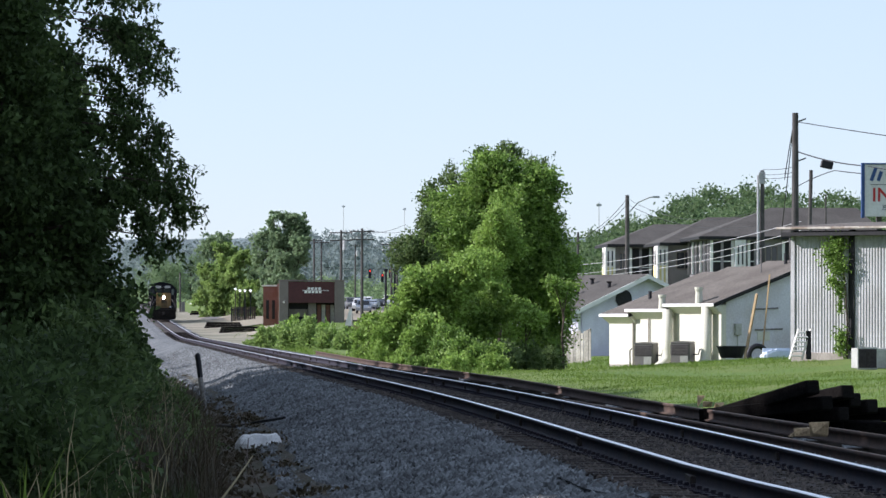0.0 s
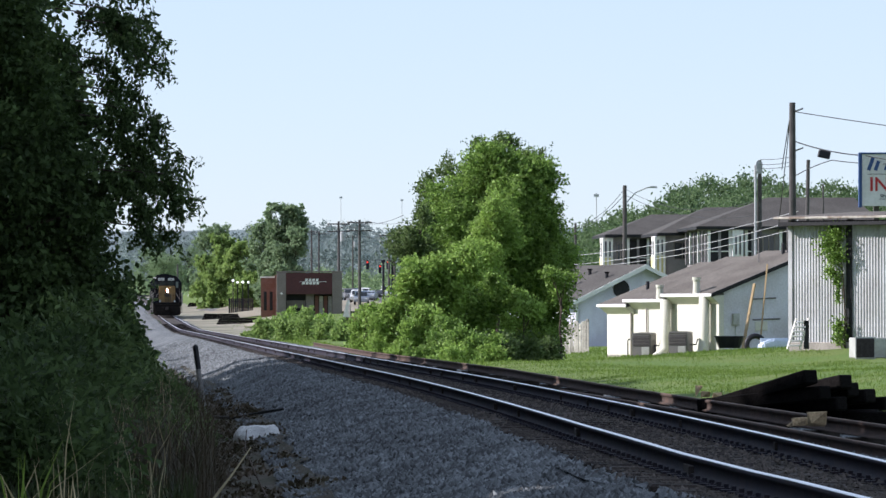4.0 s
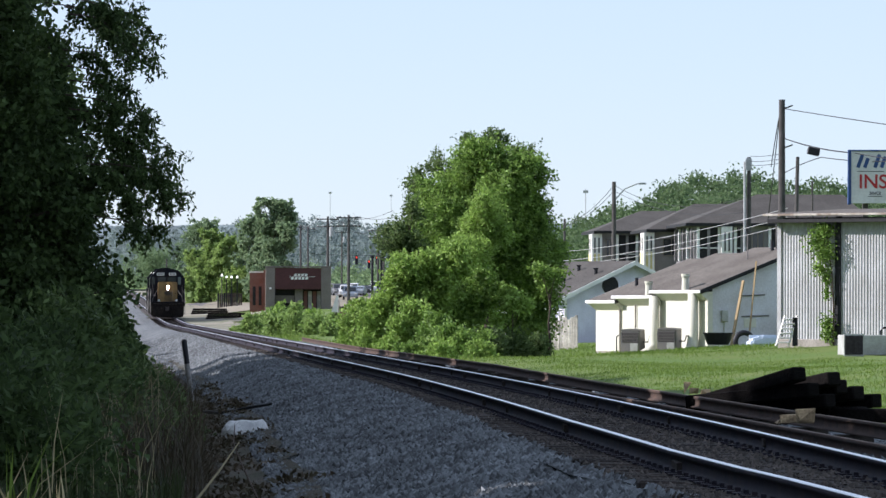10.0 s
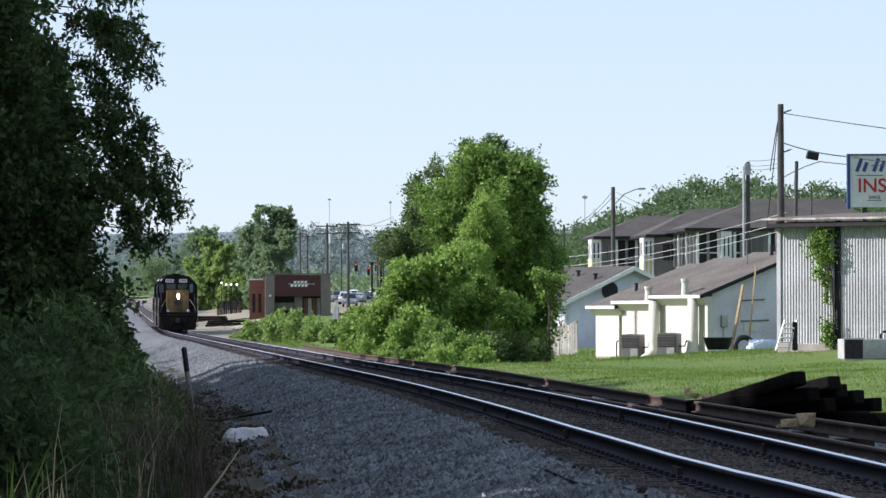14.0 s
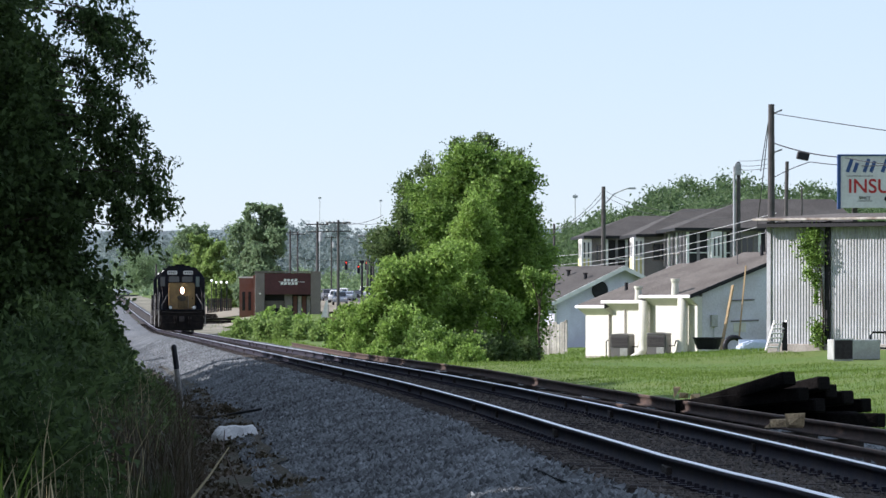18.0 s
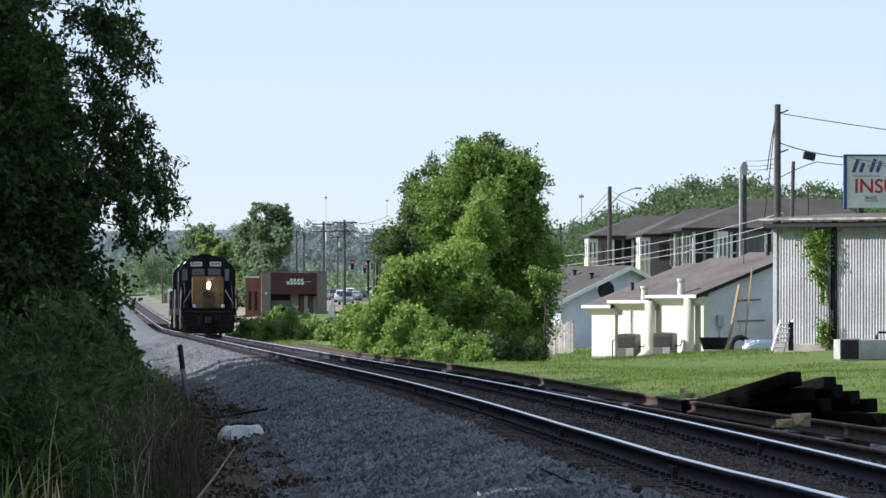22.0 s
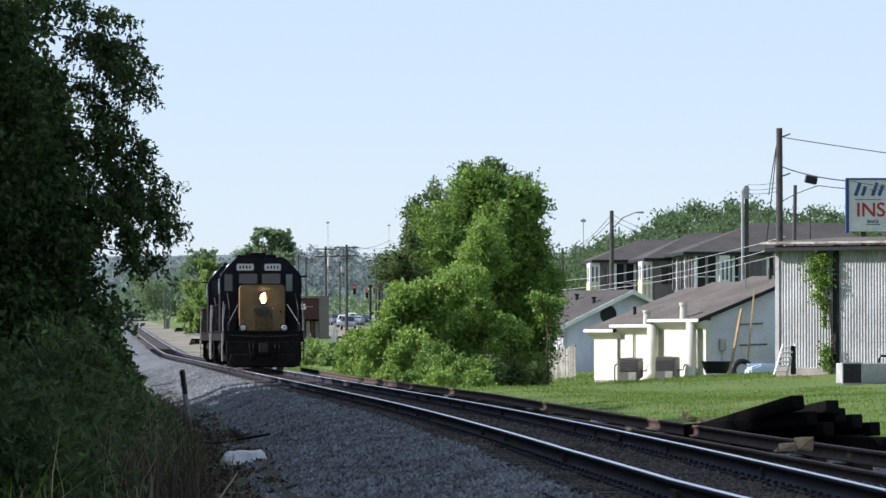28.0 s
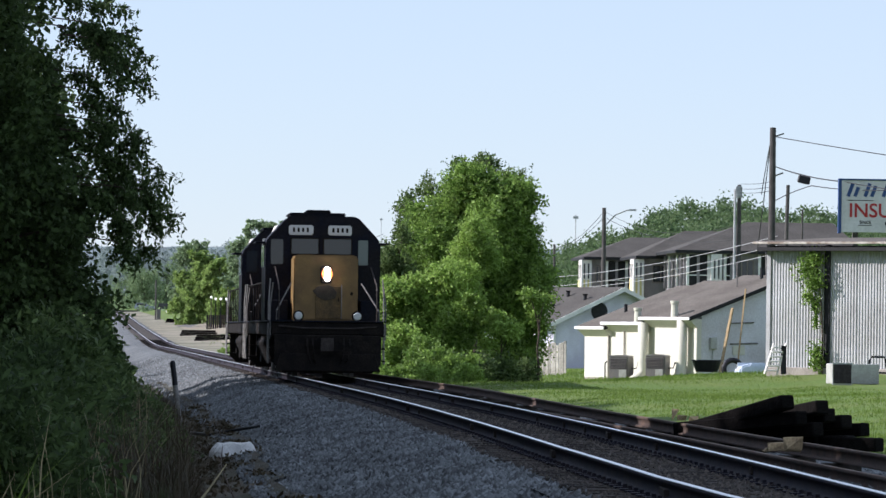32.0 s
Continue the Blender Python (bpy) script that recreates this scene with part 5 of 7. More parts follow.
metal_shed()
garage()
ac = air_conditioner(pose(7.50, 185.6, -0.62, 0, 0, -20))
copy_thing(ac, pose(8.85, 182.6, -0.56, 0, 0, -20))
cottage()
fence()
flats_block(12.15, 19.8, 362, 1.4, 7.51, 9.22, 9, [("win", 0.35, 0.8), ("porch", 1.1, 3.6)], "two-storey flats with dark hipped roof and sunlit yellow bay", 4.3)
flats_block(15.80, 25.8, 350, 1.4, 7.43, 9.53, 10, [("win", 0.7, 1.9), ("porch", 2.6, 6.9)], "two-storey flats with dark hipped roof and sunlit yellow bay", 4.4)
flats_block(18.2, 31.10, 338, 1.2, 7.69, 10.0, 11, [("porch", 0.2, 1.9), ("bay", 2.0, 2.8), ("porch", 3.0, 4.1), ("win", 4.4, 5.2), ("porch", 5.6, 7.4), ("win", 8.0, 9.0), ("porch", 9.4, 12.0)], "two-storey grey flats with white porch columns and a white bay", 6.2, False)
roof_sign()
depot()


# ---- small things by the buildings ----
def window_cooler():
    t = thing("air_cooler", pose(11.92, 131, -0.13, 0, 0, 14), "old pale boxy air cooler lying on the grass", "air conditioner")
    part("case", bevelled(box(bmesh.new(), -0.62, 0.78, -0.3, 0.35, 0.03, 0.62), 0.02, 1), M_AC_PALE, t)
    g = part("front_frame", bevelled(box(bmesh.new(), -0.66, -0.05, -0.335, -0.303, 0.0, 0.65), 0.01), M_AC_PALE, t, "pale front frame")
    part("grille", box(bmesh.new(), -0.625, -0.085, -0.352, -0.337, 0.05, 0.60), M_GRILLE, g, "dark brown grille")
    for k in range(9):
        part("fin", box(bmesh.new(), -0.59 + k * 0.055, -0.584 + k * 0.055, -0.358, -0.353, 0.08, 0.57), M_GRILLE, g)
    return t


def trolley():
    t = thing("hand_trolley", pose(13.00, 133, -0.11, 0, 0, 8), "black tubular hand trolley beside the shed", "trolley")
    fr = tube(bmesh.new(), [(-0.35, 0, 0.1), (-0.35, 0, 0.7), (-0.28, 0, 0.8), (0.1, 0, 0.8), (0.14, 0, 0.7), (0.14, 0, 0.55), (0.9, 0, 0.5), (0.9, 0, 0.05)], 0.035, 7)
    part("frame", fr, M_PLASTIC, t)
    part("frame_bar", tube(bmesh.new(), [(-0.35, 0, 0.35), (0.9, 0, 0.3)], 0.03, 6), M_PLASTIC, t)
    for x in (-0.3, 0.85):
        part("wheel", tube(bmesh.new(), [(x, -0.05, 0.12), (x, 0.05, 0.12)], 0.12, 14), M_PLASTIC, t)
    return t


def leaning(name, label, category, foot, top, wide, material, rungs=0):
    """Planks or a ladder standing on the ground against a wall."""
    a, b = Vector(foot), Vector(top)
    t = thing(name, Matrix.Translation(a), label, category)
    if rungs:
        for s in (-0.5, 0.5):
            part("stile", tube(bmesh.new(), [Vector((s * wide, 0, 0)), b - a + Vector((s * wide, 0, 0))], 0.035, 5), material, t)
        for k in range(rungs):
            c = (b - a) * ((k + 0.5) / rungs)
            part("rung", tube(bmesh.new(), [c + Vector((-wide / 2, 0, 0)), c + Vector((wide / 2, 0, 0))], 0.025, 5), material, t)
    else:
        part("plank", tube(bmesh.new(), [Vector((0, 0, 0)), b - a], wide / 2, 4), material, t)
    return t


def step_ladder():
    t = thing("step_ladder", pose(10.00, 136, 0.12), "short white step ladder leaning on the shed", "ladder")
    for k in range(6):
        part("tread", bevelled(box(bmesh.new(), -0.16 + k * 0.045, 0.18 + k * 0.045, 0.02 * k, 0.02 * k + 0.14, 0.08 + k * 0.14, 0.13 + k * 0.14), 0.01), M_CREAM, t)
    for s in (-0.20, 0.17):
        part("stile", tube(bmesh.new(), [(s, 0.05, 0), (s + 0.28, 0.18, 0.92)], 0.035, 4), M_CREAM, t)
    # near-black strip beside the stile imitates the ladder's cast shadow
    part("shadow_board", bevelled(box(bmesh.new(), 0.30, 0.46, 0.1, 0.2, 0, 0.86), 0.01), M_DARK, t, "dark upright strip painted as the ladder's shadow")
    return t


def wheel_tub():
    t = thing("barrel", pose(9.95, 168, -0.09), "black plastic half barrel in the grass", "barrel")
    part("tub", tube(bmesh.new(), [(0, 0, 0), (0, 0, 0.2), (0, 0, 0.38), (0, 0, 0.43)], (0.40, 0.48, 0.53, 0.55), 18), M_PLASTIC, t)
    part("rim", tube(bmesh.new(), [(0, 0, 0.4), (0, 0, 0.45)], 0.57, 18), M_PLASTIC, t)
    return t


def tyre_boat():
    t = thing("tyre", pose(10.79, 166, -0.16 - 0.22, 0, 0, 12), "worn black tyre standing in the grass", "tyre")
    bm = bmesh.new()
    n, m = 26, 8
    rings = []
    for i in range(n):
        a = i * math.tau / n
        c = Vector((math.cos(a) * 0.33, 0, 0.42 + math.sin(a) * 0.33))
        rings.append([bm.verts.new(c + Vector((math.cos(a) * math.cos(b) * 0.1, math.sin(b) * 0.11, math.sin(a) * math.cos(b) * 0.1))) for b in (k * math.tau / m for k in range(m))])
    for i in range(n):
        for k in range(m):
            bm.faces.new((rings[i][k], rings[i][(k + 1) % m], rings[(i + 1) % n][(k + 1) % m], rings[(i + 1) % n][k]))
    part("tread", bm, M_PLASTIC, t)
    b = thing("small_boat", pose(11.32, 164, -0.14 - 0.1, 0, 0, 10), "small pale blue upturned boat in the grass", "boat")
    M_BOAT = mat("pale_hull", (0.55, 0.62, 0.72), 0.5, var=0.08, scale=2, fine=20)
    hull = prism(bmesh.new(), [(-0.55, 0.0), (0.62, 0.0), (0.62, 0.35), (0.45, 0.48), (-0.1, 0.52), (-0.5, 0.38)], -0.4, 0.4)
    part("hull", bevelled(hull, 0.08, 2), M_BOAT, b)
    part("keel", box(bmesh.new(), -0.5, 0.6, -0.03, 0.03, 0.4, 0.54), M_BOAT, b)


window_cooler()
trolley()
leaning("plank", "long yellow plank leaning on the white gable", "plank", (10.87, 176, -0.55), (11.57, 178.6, 2.35), 0.13, M_LADDER)
leaning("plank", "thin wooden plank leaning on the white gable", "plank", (11.57, 176, -0.5), (12.06, 178.3, 3.12), 0.08, M_LADDER)
step_ladder()
wheel_tub()
tyre_boat()

# ---- trees and growth ----
def tree(name, label, x, y, base, top, width, leaf, count, material, seed, clumps=16, low=0.18, depth=None, group="", category="tree", loose=0.0, peak=0.65):
    """Tapered trunk, limbs out to every clump, a crown of single leaves with gaps."""
    r = np.random.default_rng(seed)
    h = top - base
    dep = depth or width
    t = thing(name, pose(x, y, base), label, category, group)
    cl = []
    for k in range(clumps):
        v = low + (1 - low) * (k + r.uniform(0.1, 0.9)) / clumps
        prof = math.sin(math.pi * min(1.0, 0.07 + 0.79 * (1 - (v - low) / (1 - low)) ** 0.8)) ** peak
        a = r.uniform(0, math.tau)
        q = r.uniform(0.15, 1) ** 0.6 * prof
        rad = width * r.uniform(0.12, 0.19) * (0.5 + 0.5 * prof)
        cx, cy = math.cos(a) * q * (width / 2 - rad * 0.8), math.sin(a) * q * (dep / 2 - rad * 0.8)
        cz = min(v * h, h - rad * 0.9)
        cl.append((cx, cy, cz, rad * r.uniform(0.6, 1.4), rad * r.uniform(0.7, 1.3), rad * r.uniform(0.45, 0.95)))
        for _ in range(5):
            b = a + r.normal() * 0.9
            s = rad * r.uniform(0.2, 0.48)
            e = r.uniform(0.75, 1.1 + 0.35 * loose)
            cl.append((cx + math.cos(b) * rad * e, cy + math.sin(b) * rad * e, min(h - s * 0.5, cz + r.uniform(-0.5, 0.95) * rad), s * r.uniform(0.6, 1.5), s, s * r.uniform(0.5, 1.2)))
    for k in range(9):
        v = low + 0.1 + (0.8 - low) * k / 8
        s = width * 0.11 * (1.25 - v)
        cl += [(r.normal() * s * 0.5, -dep * 0.12 + r.normal() * s * 0.5, v * h, s * r.uniform(0.8, 1.5), s, s * 1.4)] + [(r.normal() * s, r.normal() * s, v * h + r.normal() * s, s * 0.5, s * 0.5, s * 0.6) for _ in range(5)]
    bm = bmesh.new()
    rt = max(0.03, h * 0.014)
    wob = [(r.normal() * h * 0.012, r.normal() * h * 0.012) for _ in range(6)]
    pts = [(wob[k][0] * (k > 0), wob[k][1] * (k > 0), h * 0.72 * k / 5 - (0.25 if k == 0 else 0)) for k in range(6)]
    tube(bm, pts, [rt * (1.25 - k * 0.2) for k in range(6)], 8)
    part("trunk", bm, M_BARK, t)
    lm = bmesh.new()
    for c in cl[::6]:
        z0 = max(0.1 * h, min(c[2] * 0.7, h * 0.8))
        tube(lm, [(0, 0, z0), (c[0] * 0.5, c[1] * 0.5, z0 + (c[2] - z0) * 0.6), (c[0], c[1], c[2])], (rt * 0.5, rt * 0.3, rt * 0.1), 5)
    part("branchwork", lm, M_BARK, t)
    leaves("crown", cl, count, leaf, material, r, t, droop=0.25, shell=0.0)
    return t


def shrub(label, x, y, base, top, width, leaf, count, material, seed, group="", long=1.7):
    r = np.random.default_rng(seed)
    h = top - base
    t = thing("bush", pose(x, y, base), label, "bush", group)
    cl = []
    for k in range(7):
        a = r.uniform(0, math.tau)
        q = r.uniform(0.1, 1.0)
        rad = width * r.uniform(0.16, 0.27)
        cl.append((math.cos(a) * q * (width / 2 - rad), math.sin(a) * q * (width / 2 - rad), max(rad * 0.5, (h - rad) * r.uniform(0.25, 1.0) * (1.15 - 0.5 * q)), rad, rad, rad * 0.85))
    cl.append((0, 0, h * 0.4, width * 0.3, width * 0.3, h * 0.42))
    st = bmesh.new()
    for c in cl:
        tube(st, [(c[0] * 0.2, c[1] * 0.2, -0.1), (c[0] * 0.7, c[1] * 0.7, c[2] * 0.6), c[:3]], (0.025, 0.018, 0.006), 5)
    part("stem_cluster", st, M_BARK, t)
    sprays("foliage", cl, count // 12, min(width, h) * 0.30, 12, leaf, material, r, t, 0.55, 0.1, 0.3, long)
    return t


def leafy(name, label, x, y, base, lobes, twigs, length, per, leaf, material, seed, group, rise, fill=0.2, width=0.2):
    """A tree or bush whose crown is built of lobes (across, up, half width, half height) full of leafy twigs."""
    r = np.random.default_rng(seed)
    t = thing(name, pose(x, y, base), label, name, group)
    cl = []
    for dx, dz, rx, rz in lobes:
        ry = max(rx, 0.35)
        for _ in range(3):
            cl.append((dx + r.normal() * rx * 0.28, r.normal() * ry * 0.8, dz + r.normal() * rz * 0.28, rx * r.uniform(0.5, 0.95), ry * r.uniform(0.5, 1.1), rz * r.uniform(0.45, 0.85)))
    if name == "bush":
        x0, x1, h = min(q[0] - q[2] for q in lobes), max(q[0] + q[2] for q in lobes), max(q[1] for q in lobes)
        for k in range(5):
            cl.append((x0 + (x1 - x0) * (k + 0.5) / 5, r.normal() * 0.2, h * r.uniform(0.12, 0.4), (x1 - x0) * 0.15, 0.35, h * 0.28))
    top = max(q[1] for q in lobes)
    rt = max(0.02, top * 0.014)
    part("trunk", tube(bmesh.new(), [(0, 0, -0.25)] + [(r.normal() * top * 0.012, r.normal() * top * 0.012, top * 0.85 * k / 4) for k in range(1, 5)], [rt * (1.3 - k * 0.27) for k in range(5)], 8), M_BARK, t)
    lm = bmesh.new()
    for c in cl[::2]:
        z0 = max(0.08 * top, min(c[2] * 0.65, top * 0.75))
        tube(lm, [(0, 0, z0), (c[0] * 0.5, c[1] * 0.5, z0 + (c[2] - z0) * 0.6), c[:3]], (rt * 0.5, rt * 0.3, rt * 0.1), 5)
    part("branchwork", lm, M_BARK, t)
    sprays("crown" if name == "tree" else "foliage", cl, twigs, length, per, leaf, material, r, t, rise, 0.15, fill, 2.0, width)
    return t


leafy("tree", "tall broadleaf tree with a full mid-green crown", 1.44, 175, -0.72, [(-2.95, 4.43, 0.61, 0.66), (-2.07, 4.43, 0.77, 0.77), (-0.32, 8.04, 0.55, 0.39), (0.22, 7.82, 0.55, 0.44), (-1.86, 6.29, 0.55, 0.61), (-2.29, 6.62, 0.39, 0.48), (-0.43, 7.45, 0.92, 0.87), (0.4, 7.01, 0.92, 0.98), (-1.09, 6.51, 0.92, 1.05), (0.99, 6.51, 0.83, 1.2), (-1.48, 5.27, 0.92, 0.92), (0.0, 4.65, 1.27, 1.27), (0.94, 4.39, 1.05, 1.2), (-1.42, 3.56, 0.98, 1.2), (0.22, 2.9, 1.09, 1.2), (-2.66, 4.98, 0.61, 0.92), (-2.29, 5.86, 0.55, 0.66), (-0.65, 1.59, 1.2, 0.98)],
      5600, 0.78, 22, 0.07, M_LEAF_MID, 31, "trees by the track", 0.2, 0.2, 0.115)
leafy("tree", "slim open-crowned tree with loose upright twigs", -0.3, 177, -0.72, [(1.8, 8.82, 0.22, 0.18), (2.25, 8.67, 0.22, 0.18), (0.92, 8.6, 0.22, 0.15), (1.36, 8.49, 0.27, 0.18), (2.53, 8.33, 0.18, 0.18), (1.9, 8.6, 0.39, 0.3), (2.25, 8.45, 0.3, 0.27), (0.99, 8.45, 0.37, 0.27), (-0.12, 7.74, 0.44, 0.35), (-0.49, 7.52, 0.35, 0.35), (-0.93, 7.07, 0.39, 0.44), (-1.22, 6.68, 0.3, 0.48), (-1.29, 6.19, 0.3, 0.3), (0.11, 7.12, 0.39, 0.44), (0.66, 7.67, 0.44, 0.44), (-0.78, 6.34, 0.44, 0.55)],
      520, 0.5, 10, 0.064, M_LEAF_DARK, 32, "trees by the track", 0.75, 0.0, 0.13)
leafy("tree", "broadleaf tree with a dark green crown and loose edge", 2.65, 175, -0.72, [(0.87, 3.56, 0.66, 0.66), (1.2, 4.22, 0.48, 0.39), (0.87, 2.47, 0.57, 0.66), (0.98, 5.09, 0.39, 0.44), (-0.22, 7.28, 0.48, 0.44), (-0.0, 7.61, 0.48, 0.44), (0.44, 7.61, 0.37, 0.35), (0.54, 7.17, 0.44, 0.44), (0.59, 6.29, 0.4, 0.48), (-0.12, 6.29, 0.87, 1.31), (0.66, 5.63, 0.37, 0.44), (0.21, 4.66, 0.92, 1.09), (0.98, 4.11, 0.57, 0.44), (-0.33, 3.23, 1.05, 1.05), (0.44, 2.91, 0.78, 1.05), (-0.33, 1.37, 1.09, 0.92), (0.54, 1.37, 0.7, 0.78)],
      2400, 0.8, 20, 0.076, M_LEAF_MID, 33, "trees by the track", 0.1, 0.2, 0.115)
leafy("tree", "loose side branches of a slim dark tree", 3.21, 176, -0.72, [(-0.55, 8.15, 0.4, 0.15), (0.0, 8.15, 0.31, 0.17), (0.33, 7.31, 0.29, 0.11), (0.33, 6.65, 0.24, 0.09), (0.55, 6.03, 0.31, 0.11), (0.44, 5.44, 0.31, 0.15), (0.77, 4.12, 0.31, 0.22)],
      120, 0.5, 10, 0.062, M_LEAF_DARK, 44, "trees by the track", 0.1, 0.0, 0.11)
leafy("tree", "fresh light green young tree", 1.28, 168, -0.72, [(0.0, 5.32, 0.63, 0.67), (-0.36, 4.92, 0.57, 0.67), (0.44, 4.86, 0.55, 0.8), (-0.06, 4.02, 0.67, 0.8), (0.11, 3.07, 0.42, 0.63)],
      1500, 0.42, 15, 0.058, M_LEAF_LIGHT, 34, "trees by the track", 0.55)
leafy("tree", "dark green feathery small tree", -1.69, 171, -0.72, [(-0.53, 4.85, 0.43, 0.21), (-0.85, 4.38, 0.43, 0.11), (-0.32, 4.16, 0.51, 0.3), (0.32, 5.62, 0.26, 0.3), (-0.28, 5.08, 0.47, 0.3), (-0.06, 4.59, 0.56, 0.47), (0.22, 5.45, 0.3, 0.47), (-0.7, 4.42, 0.36, 0.13), (0.15, 3.95, 0.43, 0.43), (-0.32, 3.84, 0.32, 0.32)],
      430, 0.6, 16, 0.07, M_LEAF_DARK, 35, "trees by the track", 0.3, 0.1, 0.12)
leafy("tree", "bushy light green young tree", -0.9, 164, -0.72, [(-1.07, 2.74, 0.45, 0.53), (-1.6, 2.06, 0.45, 0.45), (-0.72, 3.56, 0.41, 0.37), (-0.51, 1.92, 0.61, 0.57), (-0.37, 3.54, 0.61, 0.45), (-0.82, 3.09, 0.49, 0.49), (0.35, 3.62, 0.61, 0.45), (1.06, 3.97, 0.45, 0.37), (0.04, 2.53, 0.74, 0.74), (0.86, 2.84, 0.53, 0.82), (1.23, 3.46, 0.37, 0.37)],
      1500, 0.62, 20, 0.07, M_LEAF_LIGHT, 36, "trees by the track", 0.35, 0.2, 0.12)
leafy("tree", "bushy mid-green young tree", 0.33, 166, -0.72, [(0.0, 2.44, 0.75, 0.91), (0.67, 3.16, 0.37, 0.37), (-0.62, 1.82, 0.75, 0.71), (0.42, 1.61, 0.66, 0.75), (1.04, 2.33, 0.31, 0.5)],
      760, 0.62, 20, 0.075, M_LEAF_MID, 37, "trees by the track", 0.3, 0.2, 0.12)
leafy("tree", "spreading light green sapling before the dark trees", 2.29, 165, -0.72, [(-0.23, 2.54, 0.29, 0.25), (0.02, 2.19, 0.49, 0.31), (0.27, 1.92, 0.29, 0.16), (-0.48, 1.61, 0.21, 0.19)],
      240, 0.42, 14, 0.075, M_LEAF_LIGHT, 38, "trees by the track", 0.2)
leafy("tree", "small light green tree beside the pale house", 3.78, 172, -0.72, [(-0.32, 3.36, 0.38, 0.21), (0.27, 3.32, 0.35, 0.17), (-0.1, 2.78, 0.43, 0.3)],
      130, 0.5, 12, 0.07, M_LEAF_MID, 39, "trees by the track", 0.2)
leafy("bush", "leafy green bush at the foot of the trees", -3.53, 167, -0.72, [(-0.18, 1.36, 0.38, 0.38), (0.15, 1.09, 0.42, 0.33), (0.11, 2.07, 0.5, 0.19), (0.53, 1.86, 0.42, 0.25)],
      420, 0.42, 14, 0.062, M_LEAF_LIGHT, 60, "bushes by the track", 0.5)
leafy("bush", "leafy green bush at the foot of the trees", -2.64, 164, -0.72, [(-0.21, 1.41, 0.49, 0.49), (0.26, 1.2, 0.49, 0.45), (0.14, 2.02, 0.49, 0.33), (0.61, 2.33, 0.41, 0.37)],
      560, 0.42, 14, 0.062, M_LEAF_LIGHT, 61, "bushes by the track", 0.5)
leafy("bush", "leafy green bush at the foot of the trees", -1.59, 161, -0.72, [(-0.2, 1.38, 0.52, 0.52), (0.3, 1.01, 0.48, 0.36), (0.14, 1.82, 0.44, 0.44), (0.6, 1.62, 0.4, 0.48)],
      560, 0.42, 14, 0.062, M_LEAF_LIGHT, 62, "bushes by the track", 0.5)
leafy("bush", "leafy green bush at the foot of the trees", -0.68, 159, -0.72, [(-0.09, 1.03, 0.48, 0.44), (0.36, 0.83, 0.4, 0.36), (0.1, 1.42, 0.4, 0.4)],
      380, 0.42, 14, 0.062, M_LEAF_MID, 63, "bushes by the track", 0.5)
leafy("bush", "leafy green bush at the foot of the trees", 0.31, 156, -0.72, [(-0.19, 1.14, 0.51, 0.51), (0.24, 0.85, 0.43, 0.39), (0.68, 0.89, 0.29, 0.31)],
      460, 0.42, 14, 0.062, M_LEAF_MID, 64, "bushes by the track", 0.5)
leafy("bush", "leafy green bush at the foot of the trees", 1.03, 153, -0.72, [(-0.05, 0.64, 0.33, 0.21), (0.23, 0.45, 0.19, 0.13)],
      170, 0.42, 14, 0.062, M_LEAF_LIGHT, 65, "bushes by the track", 0.5)
leafy("bush", "leafy green bush at the foot of the trees", -0.11, 152, -0.72, [(-0.06, 0.53, 0.27, 0.15), (-0.31, 0.65, 0.19, 0.15)],
      120, 0.42, 14, 0.062, M_LEAF_LIGHT, 66, "bushes by the track", 0.5)
for i, (x, y, w, h) in enumerate(((-3.75, 168, 1.5, 1.1), (-3.0, 163, 1.6, 1.3), (-2.2, 160, 1.6, 1.2), (-1.4, 158, 1.5, 1.0), (-0.7, 156, 1.4, 0.8), (0.1, 155, 1.6, 1.1), (0.75, 153, 1.1, 0.8), (1.5, 162, 1.5, 1.6), (2.3, 164, 1.5, 1.5), (2.9, 168, 1.4, 1.4), (3.4, 172, 1.2, 1.3), (0.6, 160, 1.6, 1.7), (-0.5, 161, 1.6, 1.6))):
    shrub("low rank bush at the edge of the ballast", x, y, -0.85, -0.85 + h, w, 0.06, 3400, M_LEAF_LIGHT if i < 7 and i % 3 else M_LEAF_MID if i < 7 else M_LEAF_DARK, 130 + i, "bushes by the track", 2.4)
for i, (cx, ty, w, d) in enumerate(((452, 552, 60, 275), (490, 540, 70, 262), (530, 540, 70, 255), (560, 552, 55, 250), (425, 565, 45, 285), (585, 562, 50, 240))):
    for j in range(3):
        q = cx + (j - 1) * 16 + 5 * math.sin(i * 3 + j * 2)
        dj = d + 4 * j
        shrub("loose light green bush on the railway bank", (q - 784) / 8000 * dj, dj, -0.45, EYE - (ty + 2 + 9 * math.sin(i * 1.9 + j * 2.3) - 546.5) / 8000 * dj, w * 1.0 / 8000 * dj, 0.105, 1900, (M_LEAF_PALE, M_LEAF_LIGHT, M_LEAF_PALE)[j], 90 + i * 3 + j, "bushes on the bank", 2.8)

